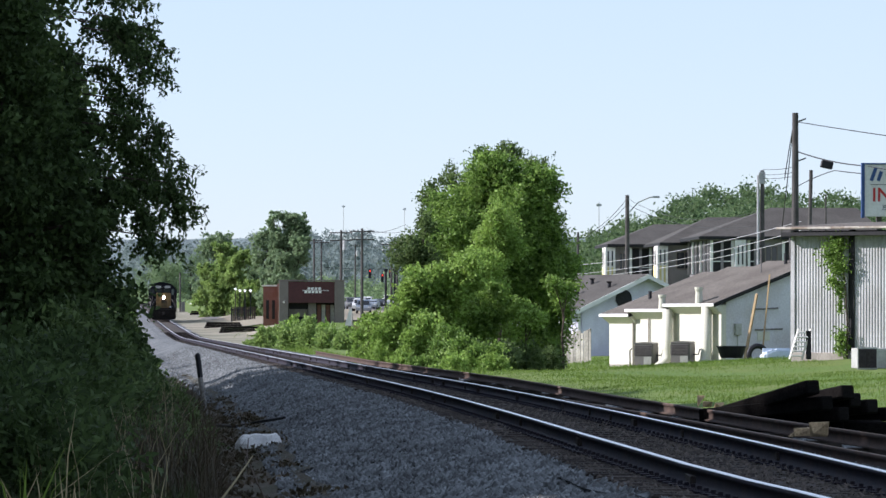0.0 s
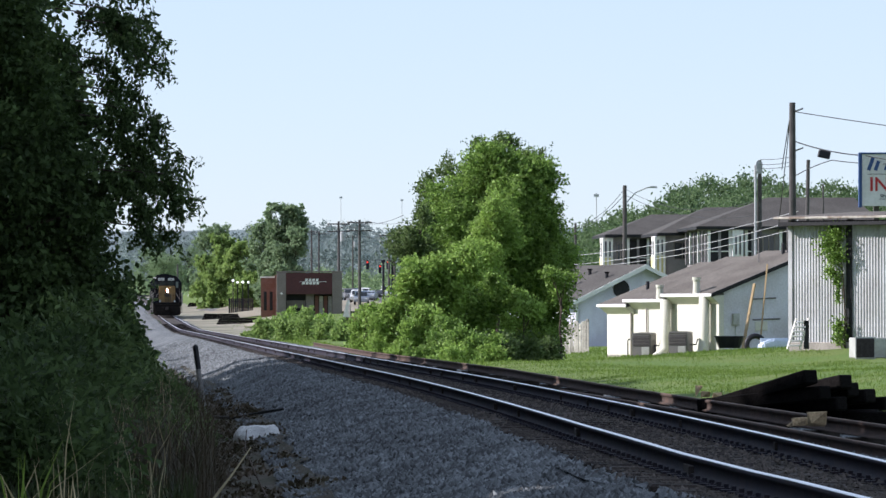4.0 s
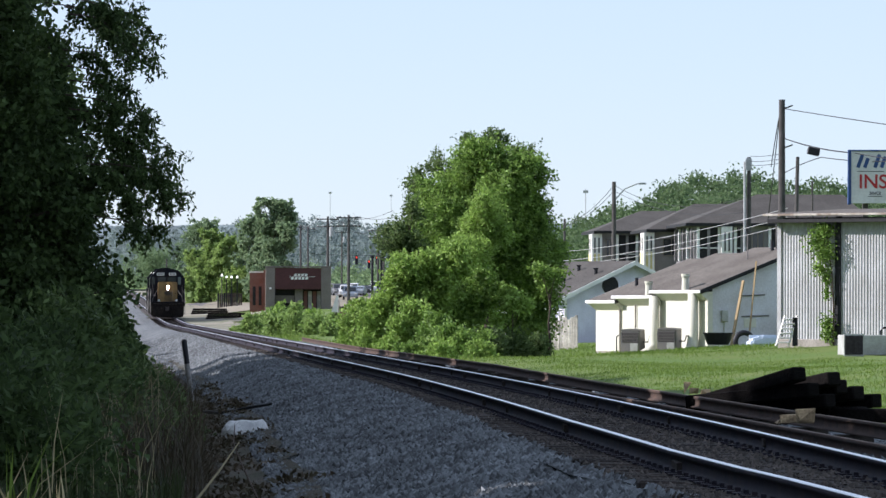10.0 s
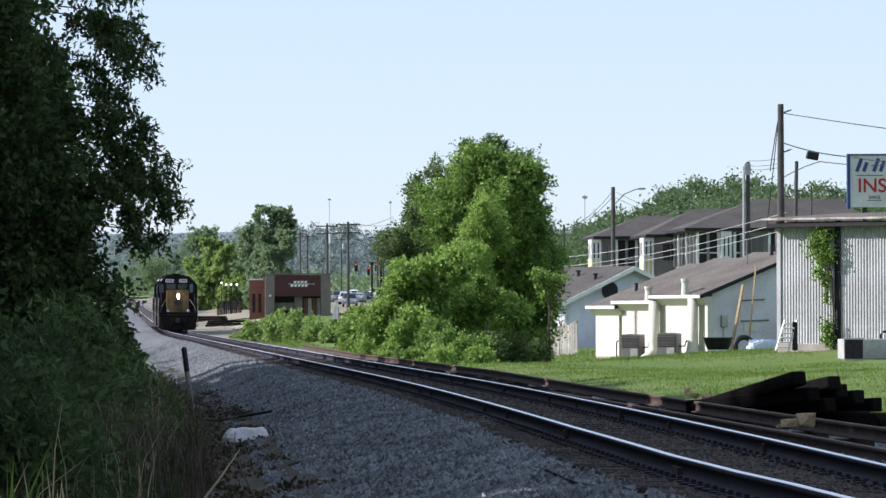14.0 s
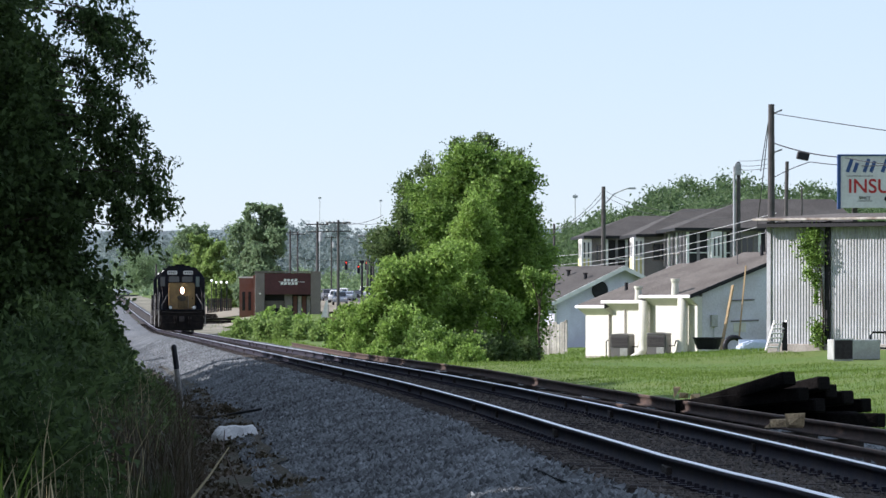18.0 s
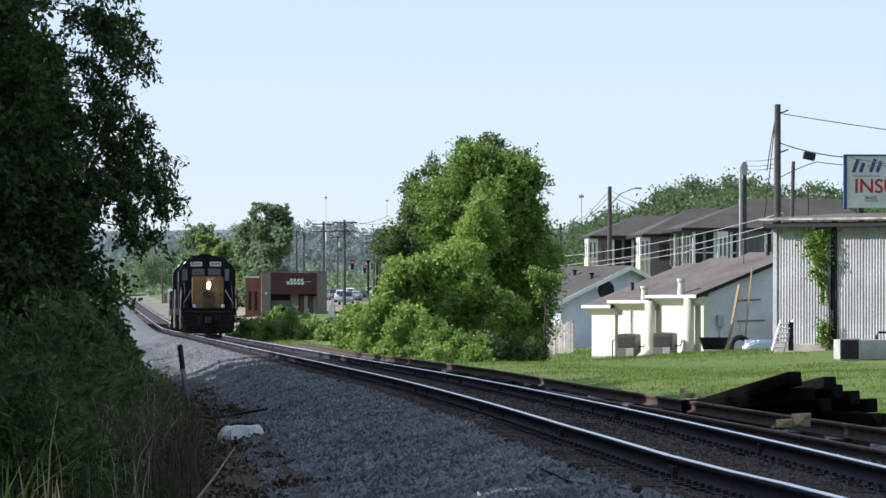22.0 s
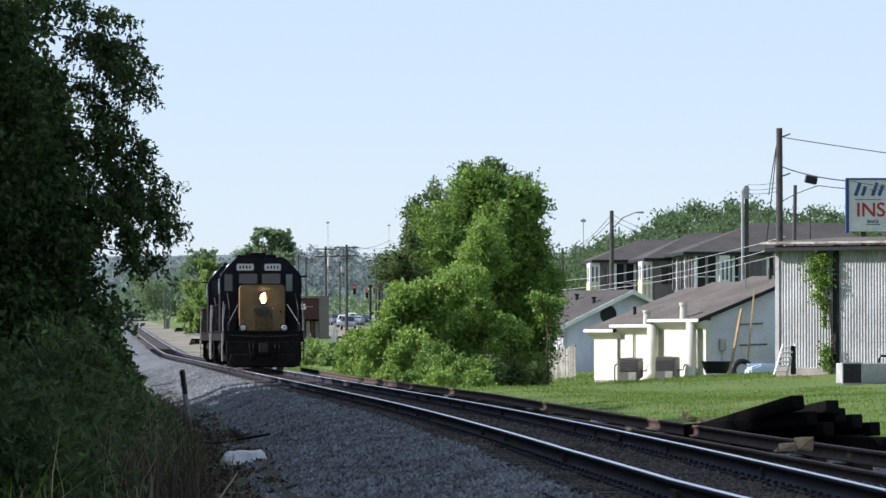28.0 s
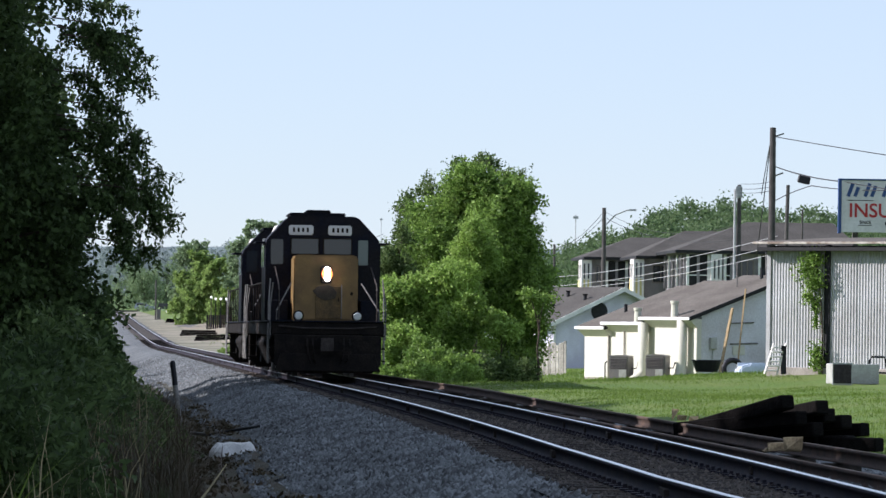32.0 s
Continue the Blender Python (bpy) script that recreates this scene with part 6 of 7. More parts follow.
# the dark trees on the near side
def overhang():
    r = np.random.default_rng(77)
    t = thing("tree", pose(-8.3, 75, -0.3), "large dark broadleaf tree overhanging the bank, in shade", "tree", "shading trees")
    cl = []
    for k in range(230):
        z = r.uniform(0.6, 8.2)
        edge = float(np.interp(z, [0, 2.4, 2.9, 3.8, 4.7, 5.7, 6.6, 8.2], [3.3, 3.2, 3.0, 2.85, 2.58, 2.15, 1.85, 1.75]))
        rad = r.uniform(0.32, 0.62)
        cl.append((edge - rad * 0.85 - abs(r.normal()) * 1.4, r.uniform(-2.2, 2.2), z, rad, rad, rad * 0.8))
    for k in range(150):
        z = r.uniform(0.6, 8.4)
        rad = r.uniform(0.5, 0.8)
        cl.append((r.uniform(-3.2, float(np.interp(z, [0, 3.8, 5.7, 6.6, 8.4], [2.3, 1.9, 1.3, 1.05, 0.95]))), r.uniform(-2.6, 2.6), z, rad, rad, rad * 0.85))
    # hanging branches, each through points (across, up)
    boughs = [[(1.89, 7.17), (2.64, 6.89), (3.16, 6.79)], [(1.98, 6.51), (2.83, 6.4), (3.28, 6.48)], [(2.36, 6.51), (3.06, 6.19), (3.54, 5.84)], [(2.36, 6.42), (2.87, 6.19), (3.41, 5.67)], [(2.55, 6.23), (2.94, 5.81), (3.07, 5.28)], [(2.83, 6.05), (3.18, 5.69), (3.45, 5.37)], [(2.12, 5.72), (2.55, 5.63), (2.83, 5.24)], [(2.26, 5.48), (2.87, 5.2), (3.05, 4.94)], [(2.45, 4.92), (3.11, 4.73), (3.5, 4.6)], [(2.5, 4.69), (3.2, 4.47), (3.67, 4.1), (3.99, 3.96)], [(2.64, 4.31), (3.25, 4.12), (3.88, 3.7)], [(2.73, 4.12), (3.41, 3.8), (3.91, 3.28)], [(2.73, 3.94), (3.3, 3.68), (3.75, 3.08)], [(3.06, 3.8), (3.25, 3.51), (3.31, 3.18)], [(3.39, 3.8), (3.53, 3.42), (3.54, 3.14)], [(2.69, 3.8), (3.03, 3.37), (3.26, 2.9)], [(2.83, 3.28), (3.3, 2.88), (3.73, 2.6)], [(2.97, 2.91), (3.2, 2.72), (3.37, 2.47)], [(2.45, 5.2), (2.73, 4.97), (2.83, 4.69)], [(2.36, 4.59), (2.73, 4.41), (2.83, 4.15)]]
    lb = bmesh.new()
    fine = []
    for b in boughs:
        y = r.uniform(-1.0, 1.0)
        xs, zs = [p[0] for p in b], [p[1] for p in b]
        n = int(math.dist(b[0], b[-1]) / 0.075)
        for k in range(n):
            q = (len(b) - 1) * (k + 0.5) / n
            rad = 0.17 - 0.12 * k / n
            fine.append((float(np.interp(q, range(len(b)), xs)) + r.normal() * 0.05, y + r.normal() * 0.12, float(np.interp(q, range(len(b)), zs)) + r.normal() * 0.05 - 0.03, rad, rad, rad * 0.8))
        tube(lb, [(b[0][0] - 0.5, y * 0.8, b[0][1] + 0.1), *[(p[0], y, p[1] + 0.03) for p in b]], [0.014, *[0.010 - 0.007 * k / (len(b) - 1) for k in range(len(b))]], 5)
    for k in range(14):
        c = cl[k * 6]
        tube(lb, [(0, 0, c[2] * 0.7), (c[0] * 0.6, c[1] * 0.6, c[2] * 0.95), c[:3]], (0.07, 0.04, 0.01), 5)
    part("branchwork", lb, M_BARK, t)
    part("trunk", tube(bmesh.new(), [(0, 0, -0.3), (0.1, 0, 2.5), (-0.05, 0.1, 5), (0.1, 0, 8)], (0.26, 0.21, 0.15, 0.05), 10), M_BARK, t)
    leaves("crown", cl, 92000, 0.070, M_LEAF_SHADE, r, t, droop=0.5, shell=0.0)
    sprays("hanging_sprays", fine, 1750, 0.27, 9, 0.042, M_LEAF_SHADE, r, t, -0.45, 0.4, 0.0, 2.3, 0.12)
    return t


overhang()
SHADE = [(y0, -9.45 - 0.25 * math.sin(y0), 7.4 + 0.5 * math.sin(y0 * 1.7) - max(0, y0 - 105) * 0.035, 5.2) for y0 in (84, 91, 98, 105, 112, 119, 126, 134, 142)]
# back rows stand out of view, added to keep sun off the ballast
SHADE += [(y0, -12.6, 9.2 - max(0, y0 - 90) * 0.035, 6.0) for y0 in (29, 35, 41, 47, 53, 59, 65, 71, 77, 84, 91, 98, 106, 114, 123, 132)]
SHADE += [(y0, -11.6, 8.0, 4.6) for y0 in (34, 44, 56)]
SHADE += [(y0, -16.8, 11.0, 6.5) for y0 in range(30, 126, 7)]
SHADE += [(y0, -20.6, 13.2, 7.5) for y0 in range(33, 126, 7)]
for i, (y, o, h, w) in enumerate(SHADE):
    xx = track_x(y) + o
    near = o > -10.5 and y > 80
    tree("tree", "dark leafy tree of the near bank, back rows unseen and added for shade", xx, y, ground_z(xx, y) - 0.1, h, w, 0.14 if near else 0.3 if o > -12 else 0.68, (19000 if y < 110 else 8000) if near else 2300, M_LEAF_DARK, 200 + i, 36, 0.04, 7.0, "shading trees")
gr = random.Random(19)
y = 43.0
i = 0
while y < 520:
    o = -6.5 + gr.uniform(-0.5, 0.35)
    w = gr.uniform(1.7, 2.6)
    h = gr.uniform(1.3, 2.3) if y < 170 else gr.uniform(0.8, 1.5)
    xx = track_x(y) + o
    g = ground_z(xx, y) - 0.1
    # up to y 165 darker leaves are picked to paint the bank's shade
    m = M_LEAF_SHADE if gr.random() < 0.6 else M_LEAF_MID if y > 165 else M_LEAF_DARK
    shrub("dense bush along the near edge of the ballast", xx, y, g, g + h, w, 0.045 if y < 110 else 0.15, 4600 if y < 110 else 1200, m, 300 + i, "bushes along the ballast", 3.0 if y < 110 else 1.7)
    if i % 2 == 0:
        xx -= 2.0
        shrub("dense bush along the near edge of the ballast", xx, y + 0.8, g, g + h * 1.5, w * 1.3, 0.10 if y < 110 else 0.18, 1800 if y < 110 else 900, m, 600 + i, "bushes along the ballast")
    y += 1.9 + y * 0.014
    i += 1
for i, (y, o, w, h) in enumerate(((62, -5.3, 1.2, 0.8), (68, -5.2, 1.3, 0.9), (75, -5.3, 1.4, 1.0), (81, -5.4, 1.4, 1.1), (88, -5.5, 1.3, 1.2), (56, -5.6, 1.3, 0.9))):
    xx = track_x(y) + o
    shrub("low dark bush spilling onto the ballast", xx, y, ground_z(xx, y) - 0.1, ground_z(xx, y) + h, w, 0.032, 6000, M_LEAF_DARK, 800 + i, "bushes along the ballast", 3.0)
for i, y in enumerate((97, 104, 111, 118, 124, 130, 137, 144, 152, 161, 170, 180, 191, 203, 217, 232, 249, 268, 290, 315, 345, 380, 420, 465, 520, 580)):
    edge = float(np.interp(y, [97, 118, 150, 200, 250, 300, 345, 450, 580], [-4.9, -5.1, -4.9, -4.75, -4.5, -4.2, -4.1, -3.7, -3.2])) - 0.15 * (i % 3)
    w = 2.0 + 0.35 * math.sin(i * 2.4)
    xx = track_x(y) + edge - w * 0.42
    g = ground_z(xx, y) - 0.1
    # before y 165 the darker leaf colours stand in for shade
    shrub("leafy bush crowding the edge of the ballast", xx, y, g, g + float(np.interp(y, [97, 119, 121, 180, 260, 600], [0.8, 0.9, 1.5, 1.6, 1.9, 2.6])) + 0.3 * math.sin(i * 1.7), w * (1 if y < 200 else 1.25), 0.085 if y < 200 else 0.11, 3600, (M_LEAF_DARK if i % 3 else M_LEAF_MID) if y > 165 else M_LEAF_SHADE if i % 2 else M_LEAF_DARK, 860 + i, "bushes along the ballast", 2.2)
for i, (y, o, h, w) in enumerate(((175, -14, 5, 4), (192, -14, 5, 4.5), (215, -15, 5.5, 5), (240, -15, 6, 5), (270, -16, 7, 6), (305, -16, 7, 6), (345, -17, 8, 7), (390, -17, 9, 7), (440, -18, 10, 8), (500, -18, 11, 8), (570, -18, 12, 9))):
    xx = track_x(y) + o
    tree("tree", "leafy green tree along the far bank of the line", xx, y, ground_z(xx, y) - 0.1, h + 0.5, w, 0.22, 3500, M_LEAF_MID, 230 + i, 14, 0.05, None, "trees along the line")

# trees round the shop and the crossing
for i, (cx, ty, w, d, m, n) in enumerate((
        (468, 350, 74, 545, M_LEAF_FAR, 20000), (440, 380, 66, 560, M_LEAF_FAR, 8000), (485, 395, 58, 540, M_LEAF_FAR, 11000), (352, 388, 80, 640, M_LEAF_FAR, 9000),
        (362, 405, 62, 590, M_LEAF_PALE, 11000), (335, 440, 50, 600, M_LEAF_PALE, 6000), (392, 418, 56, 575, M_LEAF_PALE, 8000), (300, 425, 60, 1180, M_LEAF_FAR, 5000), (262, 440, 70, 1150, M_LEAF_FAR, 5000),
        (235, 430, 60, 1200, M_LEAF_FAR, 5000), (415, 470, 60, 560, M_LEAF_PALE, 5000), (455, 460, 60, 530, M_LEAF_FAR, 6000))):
    xx = (cx - 784) / 8000 * d
    tree("tree", "distant full-crowned green tree", xx, d, track_z(d) - 0.3, EYE - (ty - 546.5) / 8000 * d, w / 8000 * d * 1.3, 0.22, int(n * 1.9), m, 400 + i, 38, 0.02, w / 8000 * d * 0.6, "trees round the shop", peak=0.8)


def woods(name, label, spots, leaf, material, seed, per=55):
    """Far woodland: many small crowns of leaf sprays in one mesh."""
    r = np.random.default_rng(seed)
    cl = []
    for x, y, z0, z1, w in spots:
        for k in range(9):
            rad = w * r.uniform(0.13, 0.26)
            q = 0.15 + 0.75 * k / 8
            s = w * 0.36 * math.sin(math.pi * (0.25 + 0.62 * q))
            cl.append((x + r.uniform(-1, 1) * s, y + r.uniform(-1, 1) * s, z0 + (z1 - z0) * q - rad * 0.3, rad, rad, rad * 0.8))
    ob = leaves(name, cl, len(spots) * per, leaf, material, r, None, shell=0.0)
    return tagged(ob, label, "woodland", kind="stuff")


def ridge(seed, n, u0, u1, d0, d1, crest, fall, w):
    """Places for far crowns between two bearings, below a wavy crest."""
    r = random.Random(seed)
    out = []
    for _ in range(n):
        u = r.uniform(u0, u1)
        d = r.uniform(d0, d1)
        k = (d - d0) / (d1 - d0)
        top = EYE + d * (float(np.interp(u, [c[0] for c in crest], [c[1] for c in crest])) - fall * (1 - k) * r.uniform(0.6, 1.1) + 0.0008 * noise.noise((u * 160, d * 0.01, 2)))
        hh = w * r.uniform(0.8, 1.5)
        out.append((u * d, d, top - hh, top, w * r.uniform(0.7, 1.3)))
    return out


def far_ridge():
    """The wooded ridge that closes the view."""
    vs, fs = [], []
    n = 160
    for k in range(n + 1):
        u = -0.35 + 0.7 * k / n
        c = 0.0187 + 0.0014 * noise.noise((u * 25, 0, 0)) + 0.0008 * noise.noise((u * 120, 3, 0))
        for y, z in ((2300, -8.0), (2420, 2450 * c * 0.75), (2520, 2450 * c), (2700, -8.0)):
            vs.append((u * y, y, EYE + z))
    for k in range(n):
        for i in range(3):
            a = k * 4 + i
            fs.append((a, a + 4, a + 5, a + 1))
    # blue-grey base: the haze over the ridge is painted in
    ob = raw("backdrop", vs, fs, mat("far_forest_haze_tint", (0.16, 0.205, 0.21), 1.0, var=0.4, scale=0.05, fine=0.3, bump=0))
    return tagged(ob, "distant wooded ridge on the horizon", "hills", kind="structure")


far_ridge()
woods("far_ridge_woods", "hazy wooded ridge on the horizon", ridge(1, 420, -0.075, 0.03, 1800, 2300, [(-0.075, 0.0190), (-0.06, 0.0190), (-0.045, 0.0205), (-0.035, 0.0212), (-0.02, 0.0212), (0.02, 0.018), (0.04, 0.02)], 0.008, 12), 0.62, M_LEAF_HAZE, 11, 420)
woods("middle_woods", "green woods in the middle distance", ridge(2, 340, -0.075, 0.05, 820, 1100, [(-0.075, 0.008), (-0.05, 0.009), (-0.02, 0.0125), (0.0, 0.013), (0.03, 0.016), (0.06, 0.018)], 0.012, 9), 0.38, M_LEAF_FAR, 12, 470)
woods("hillside_woods", "green wooded hillside behind the flats", ridge(3, 420, 0.022, 0.112, 520, 640, [(0.022, 0.0190), (0.0282, 0.0212), (0.0332, 0.0252), (0.0395, 0.0252), (0.0457, 0.0268), (0.0482, 0.0300), (0.0532, 0.0318), (0.0582, 0.0314), (0.0614, 0.0300), (0.0635, 0.0330), (0.0682, 0.0314), (0.0745, 0.0295), (0.082, 0.0312), (0.087, 0.0295), (0.13, 0.029)], 0.010, 7.0), 0.27, M_LEAF_HILL, 13, 420)


# ---- grass and weeds ----
def grasses():
    r = np.random.default_rng(9)
    def strip(name, n, y0, y1, o0, o1, h, w, material, label, power=1.5, lift=0.0, lean=0.35, clump=False):
        y = y0 + (y1 - y0) * r.uniform(0, 1, n) ** power
        o = r.uniform(o0, o1, n)
        x = np.array([track_x(b) for b in y]) + o
        if clump:
            keep = np.array([noise.noise((a * 0.9, b * 0.3, 5)) + 0.5 * noise.noise((a * 2.7, b * 0.9, 8)) for a, b in zip(x, y)]) > r.uniform(-0.9, 0.3, n)
            x, y = x[keep], y[keep]
        z = np.array([ground_z(a, b) for a, b in zip(x, y)]) + lift
        tagged(blades(name, np.stack([x, y, z - 0.02], 1), h, w, material, r, None, lean), label, "grass", kind="stuff")
    strip("bank_grass", 140000, 52, 150, 4.3, 15, 0.055, 0.012, M_BLADE, "short sunlit green grass on the bank", 1.6, 0.0, 0.6)
    strip("bank_tussocks", 26000, 54, 150, 4.8, 15, 0.10, 0.012, M_BLADE, "longer tussocks of green grass on the bank", 1.3, 0.0, 0.6, True)
    strip("yard_grass", 34000, 150, 215, 5.0, 24, 0.12, 0.028, M_BLADE, "short green grass by the buildings", 1.0, 0.0, 0.6)
    strip("edge_weeds", 3500, 130, 300, 3.2, 4.8, 0.2, 0.025, M_BLADE, "rank weeds at the edge of the ballast", 1.0)
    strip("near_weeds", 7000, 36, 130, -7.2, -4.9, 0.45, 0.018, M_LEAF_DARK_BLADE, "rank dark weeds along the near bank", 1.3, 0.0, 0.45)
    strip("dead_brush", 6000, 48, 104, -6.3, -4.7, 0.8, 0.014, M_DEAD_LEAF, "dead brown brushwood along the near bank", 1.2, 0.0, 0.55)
    strip("dry_stalks", 320, 40, 90, -6.8, -5.2, 1.0, 0.012, M_DRY, "dry straw-coloured stalks along the near bank", 1.0, 0.0, 0.5)
    strip("lot_grass", 6000, 240, 450, 4.0, 40, 0.22, 0.07, M_BLADE, "rough grass by the shop", 1.0)


lr = np.random.default_rng(71)
lc = []
for k in range(420):
    yy = lr.uniform(36, 115)
    oo = lr.uniform(-6.6, -3.5)
    xx = track_x(yy) + oo
    lc.append((xx, yy, curve_at(oo, [(-7, -0.60), (-4.2, -0.88), (-3.45, -0.725)]) + 0.03, 0.35, 0.9, 0.05))
tagged(leaves("leaf_litter", lc, 16000, 0.05, M_DEAD_LEAF, lr, None, shell=0.0), "brown dead leaves and twigs on the bank's foot", "leaf litter", kind="stuff")
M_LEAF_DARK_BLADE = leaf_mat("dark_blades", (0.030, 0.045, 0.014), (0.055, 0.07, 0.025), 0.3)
grasses()


def tuft(x, y, z, seed, n=14, h=1.0, label="sunlit grass tuft close to the camera", m=None):
    r = np.random.default_rng(seed)
    p = np.stack([x + r.normal(0, 0.10, n), y + r.normal(0, 0.1, n), np.full(n, z)], 1)
    ob = blades("grass_tuft", p, h, 0.022, m or M_BLADE, r, None, 0.5)
    return tagged(ob, label, "grass", "tufts close by")


tuft(-2.95, 30, -0.55, 1, 12, 0.95)
tuft(-3.05, 31, -0.55, 2, 10, 0.75, "straw-coloured dry grass tuft close by", M_DRY)
tuft(-2.75, 32, -0.55, 3, 10, 0.6, "straw-coloured dry grass tuft close by", M_DRY)

# ---- poles, wires, lamps ----
M_WIRE = mat("wire", (0.03, 0.03, 0.032), 0.7, var=0.1, scale=5, fine=20, bump=0)
M_WIRE_PALE = mat("pale_wire", (0.45, 0.45, 0.45), 0.6, 0.3, var=0.1, scale=5, fine=20, bump=0)
M_GALV = mat("galvanised_steel", (0.42, 0.43, 0.43), 0.5, 0.6, var=0.15, scale=3, fine=20)


def utility_pole(label, x, y, top, r=0.15, arms=0, lean=0.0, transformer=False, group="utility poles"):
    base = ground_z(x, y) - 0.1
    t = thing("utility_pole", pose(x, y, base), label, "utility pole", group)
    h = top - base
    part("pole", tube(bmesh.new(), [(0, 0, -0.3), (lean * 0.5, 0, h / 2), (lean, 0, h)], (r * 1.15, r, r * 0.82), 12), M_POLE, t)
    for k in range(arms):
        z = h - 0.35 - k * 0.8
        a = part("cross_arm", bevelled(box(bmesh.new(), lean - 1.2, lean + 1.2, -0.2, -0.08, z, z + 0.12), 0.01), M_POLE, t)
        for q in (-1.1, -0.5, 0.5, 1.1):
            part("insulator", tube(bmesh.new(), [(lean + q, -0.14, z + 0.12), (lean + q, -0.14, z + 0.27)], (0.05, 0.03), 8), M_CREAM, a)
    if transformer:
        part("transformer", tube(bmesh.new(), [(lean + 0.38, -0.1, h - 2.1), (lean + 0.38, -0.1, h - 1.2), (lean + 0.38, -0.1, h - 1.1)], (0.25, 0.25, 0.18), 14), M_GALV, t, "grey can transformer")
    return t


def cable(x0, y0, z0, x1, y1, z1, sag=0.5, r=0.018, material=None, label="dark overhead cable between two poles"):
    c = bmesh.new()
    n = 14
    pts = [(x0 + (x1 - x0) * k / n, y0 + (y1 - y0) * k / n, z0 + (z1 - z0) * k / n - sag * 4 * (k / n) * (1 - k / n)) for k in range(n + 1)]
    tube(c, pts, r, 5)
    return tagged(part("overhead_cable", c, material or M_WIRE), label, "cable", "overhead cables")


main = utility_pole("thick dark timber utility pole behind the shed", 13.04, 178, 9.49, 0.145)
for z in (0.35, 1.9):
    part("bracket", tube(bmesh.new(), [(0.1, -0.05, 9.49 - main.location.z - z), (0.42, -0.08, 9.49 - main.location.z - z + 0.12)], 0.03, 6), M_STEEL, main)
lum = part("spot_lamp", bevelled(box(bmesh.new(), 0, 0.46, -0.15, 0.15, -0.30, -0.02), 0.03), M_PLASTIC, None)
lum.matrix_world = pose(13.45, 170, 7.37, 0, 12, 0)
tagged(lum, "black box lamp hanging on the cable", "lamp")
cable(13.13, 178, 9.13, 16.05, 150, 7.15, 0.02)
cable(13.17, 178, 7.95, 14.77, 165, 6.94, 0.1, 0.024)
cable(14.77, 165, 6.94, 16.43, 150, 6.16, 0.1)
cable(13.17, 178, 6.62, 14.10, 172, 7.02, -0.05)
cable(14.10, 172, 7.02, 16.32, 160, 6.53, 0.1)
cable(12.99, 178, 9.13, 13.47, 190, 7.24, -0.1, 0.02)
cable(12.95, 178, 8.91, 13.72, 196, 4.79, 0.1, 0.02)
for k, y in enumerate((274, 283, 290)):
    cable(12.99, 178, 1.2 - (y - 546.5 - 4) / 8000 * 178, 15.21, 230, 1.2 - (y - 546.5) / 8000 * 230, 0.05, 0.012)
utility_pole("slim leaning timber pole behind the flats", 18.97, 250, 9.68, 0.12, 0, 0.22)
utility_pole("short slim timber pole behind the shed", 24.00, 300, 9.77, 0.07)
tp = utility_pole("grey steel pole pair carrying a transformer", 15.18, 230, 8.98, 0.12)
part("steel_mast", tube(bmesh.new(), [(-0.22, -0.1, 0), (-0.22, -0.1, 8.75 - tp.location.z)], 0.07, 10), M_GALV, tp, "pale galvanised steel mast")
part("transformer", bevelled(box(bmesh.new(), -0.2, 0.12, -0.4, -0.12, 8.29 - tp.location.z, 8.92 - tp.location.z), 0.05, 2), M_GALV, tp)
lp = utility_pole("dark timber pole with a street lamp arm", 10.30, 285, 9.27, 0.15)
lz = 9.27 - lp.location.z
part("lamp_arm", tube(bmesh.new(), [(0.1, -0.05, lz - 1.1), (0.7, -0.1, lz - 0.45), (1.4, -0.15, lz - 0.15), (1.6, -0.15, lz - 0.12)], 0.04, 7), M_GALV, lp)
part("lamp_head", bevelled(box(bmesh.new(), 1.55, 2.05, -0.26, -0.04, lz - 0.18, lz - 0.06), 0.04, 2), M_GALV, lp, "grey cobra lamp head")
utility_pole("thin dark timber pole beyond the trees", 8.33, 330, 7.82, 0.10)
cable(10.30, 285, 9.06, 8.33, 330, 7.57, 0.5)
cable(10.30, 285, 8.70, 8.33, 330, 7.33, 0.4)
cable(10.30, 285, 9.06, 15.18, 230, 6.99, 0.9, 0.014)
cable(10.30, 285, 8.70, 15.18, 230, 6.22, 0.7, 0.014)
for a, b in ((446, 398), (462, 414), (468, 428)):
    cable(6.60, 300, 1.2 - (a - 546.5) / 8000 * 300, 16.02, 215, 1.2 - (b - 32 - 546.5) / 8000 * 215, 0.35, 0.016, M_WIRE_PALE, "pale overhead cable sagging before the flats")
for x, d, ty, n in ((604, 440, 380, 2), (567, 480, 383, 2), (519, 640, 398, 1), (532, 700, 402, 1), (656, 560, 404, 2), (666, 620, 412, 1), (592, 800, 408, 1)):
    utility_pole("distant timber utility pole with cross-arms", (x - 784) / 8000 * d, d, 1.2 - (ty - 546.5) / 8000 * d, 0.14, n, 0, x in (567, 592))
for x0, d0, z0, x1, d1, z1 in ((604, 440, 383, 567, 480, 388), (567, 480, 388, 519, 640, 402), (604, 440, 396, 656, 560, 410), (656, 560, 410, 700, 500, 400), (604, 440, 383, 700, 400, 372)):
    for q in (-0.9, 0.9):
        cable((x0 - 784) / 8000 * d0 + q, d0, 1.2 - (z0 - 546.5) / 8000 * d0, (x1 - 784) / 8000 * d1 + q, d1, 1.2 - (z1 - 546.5) / 8000 * d1, 0.5, 0.02)
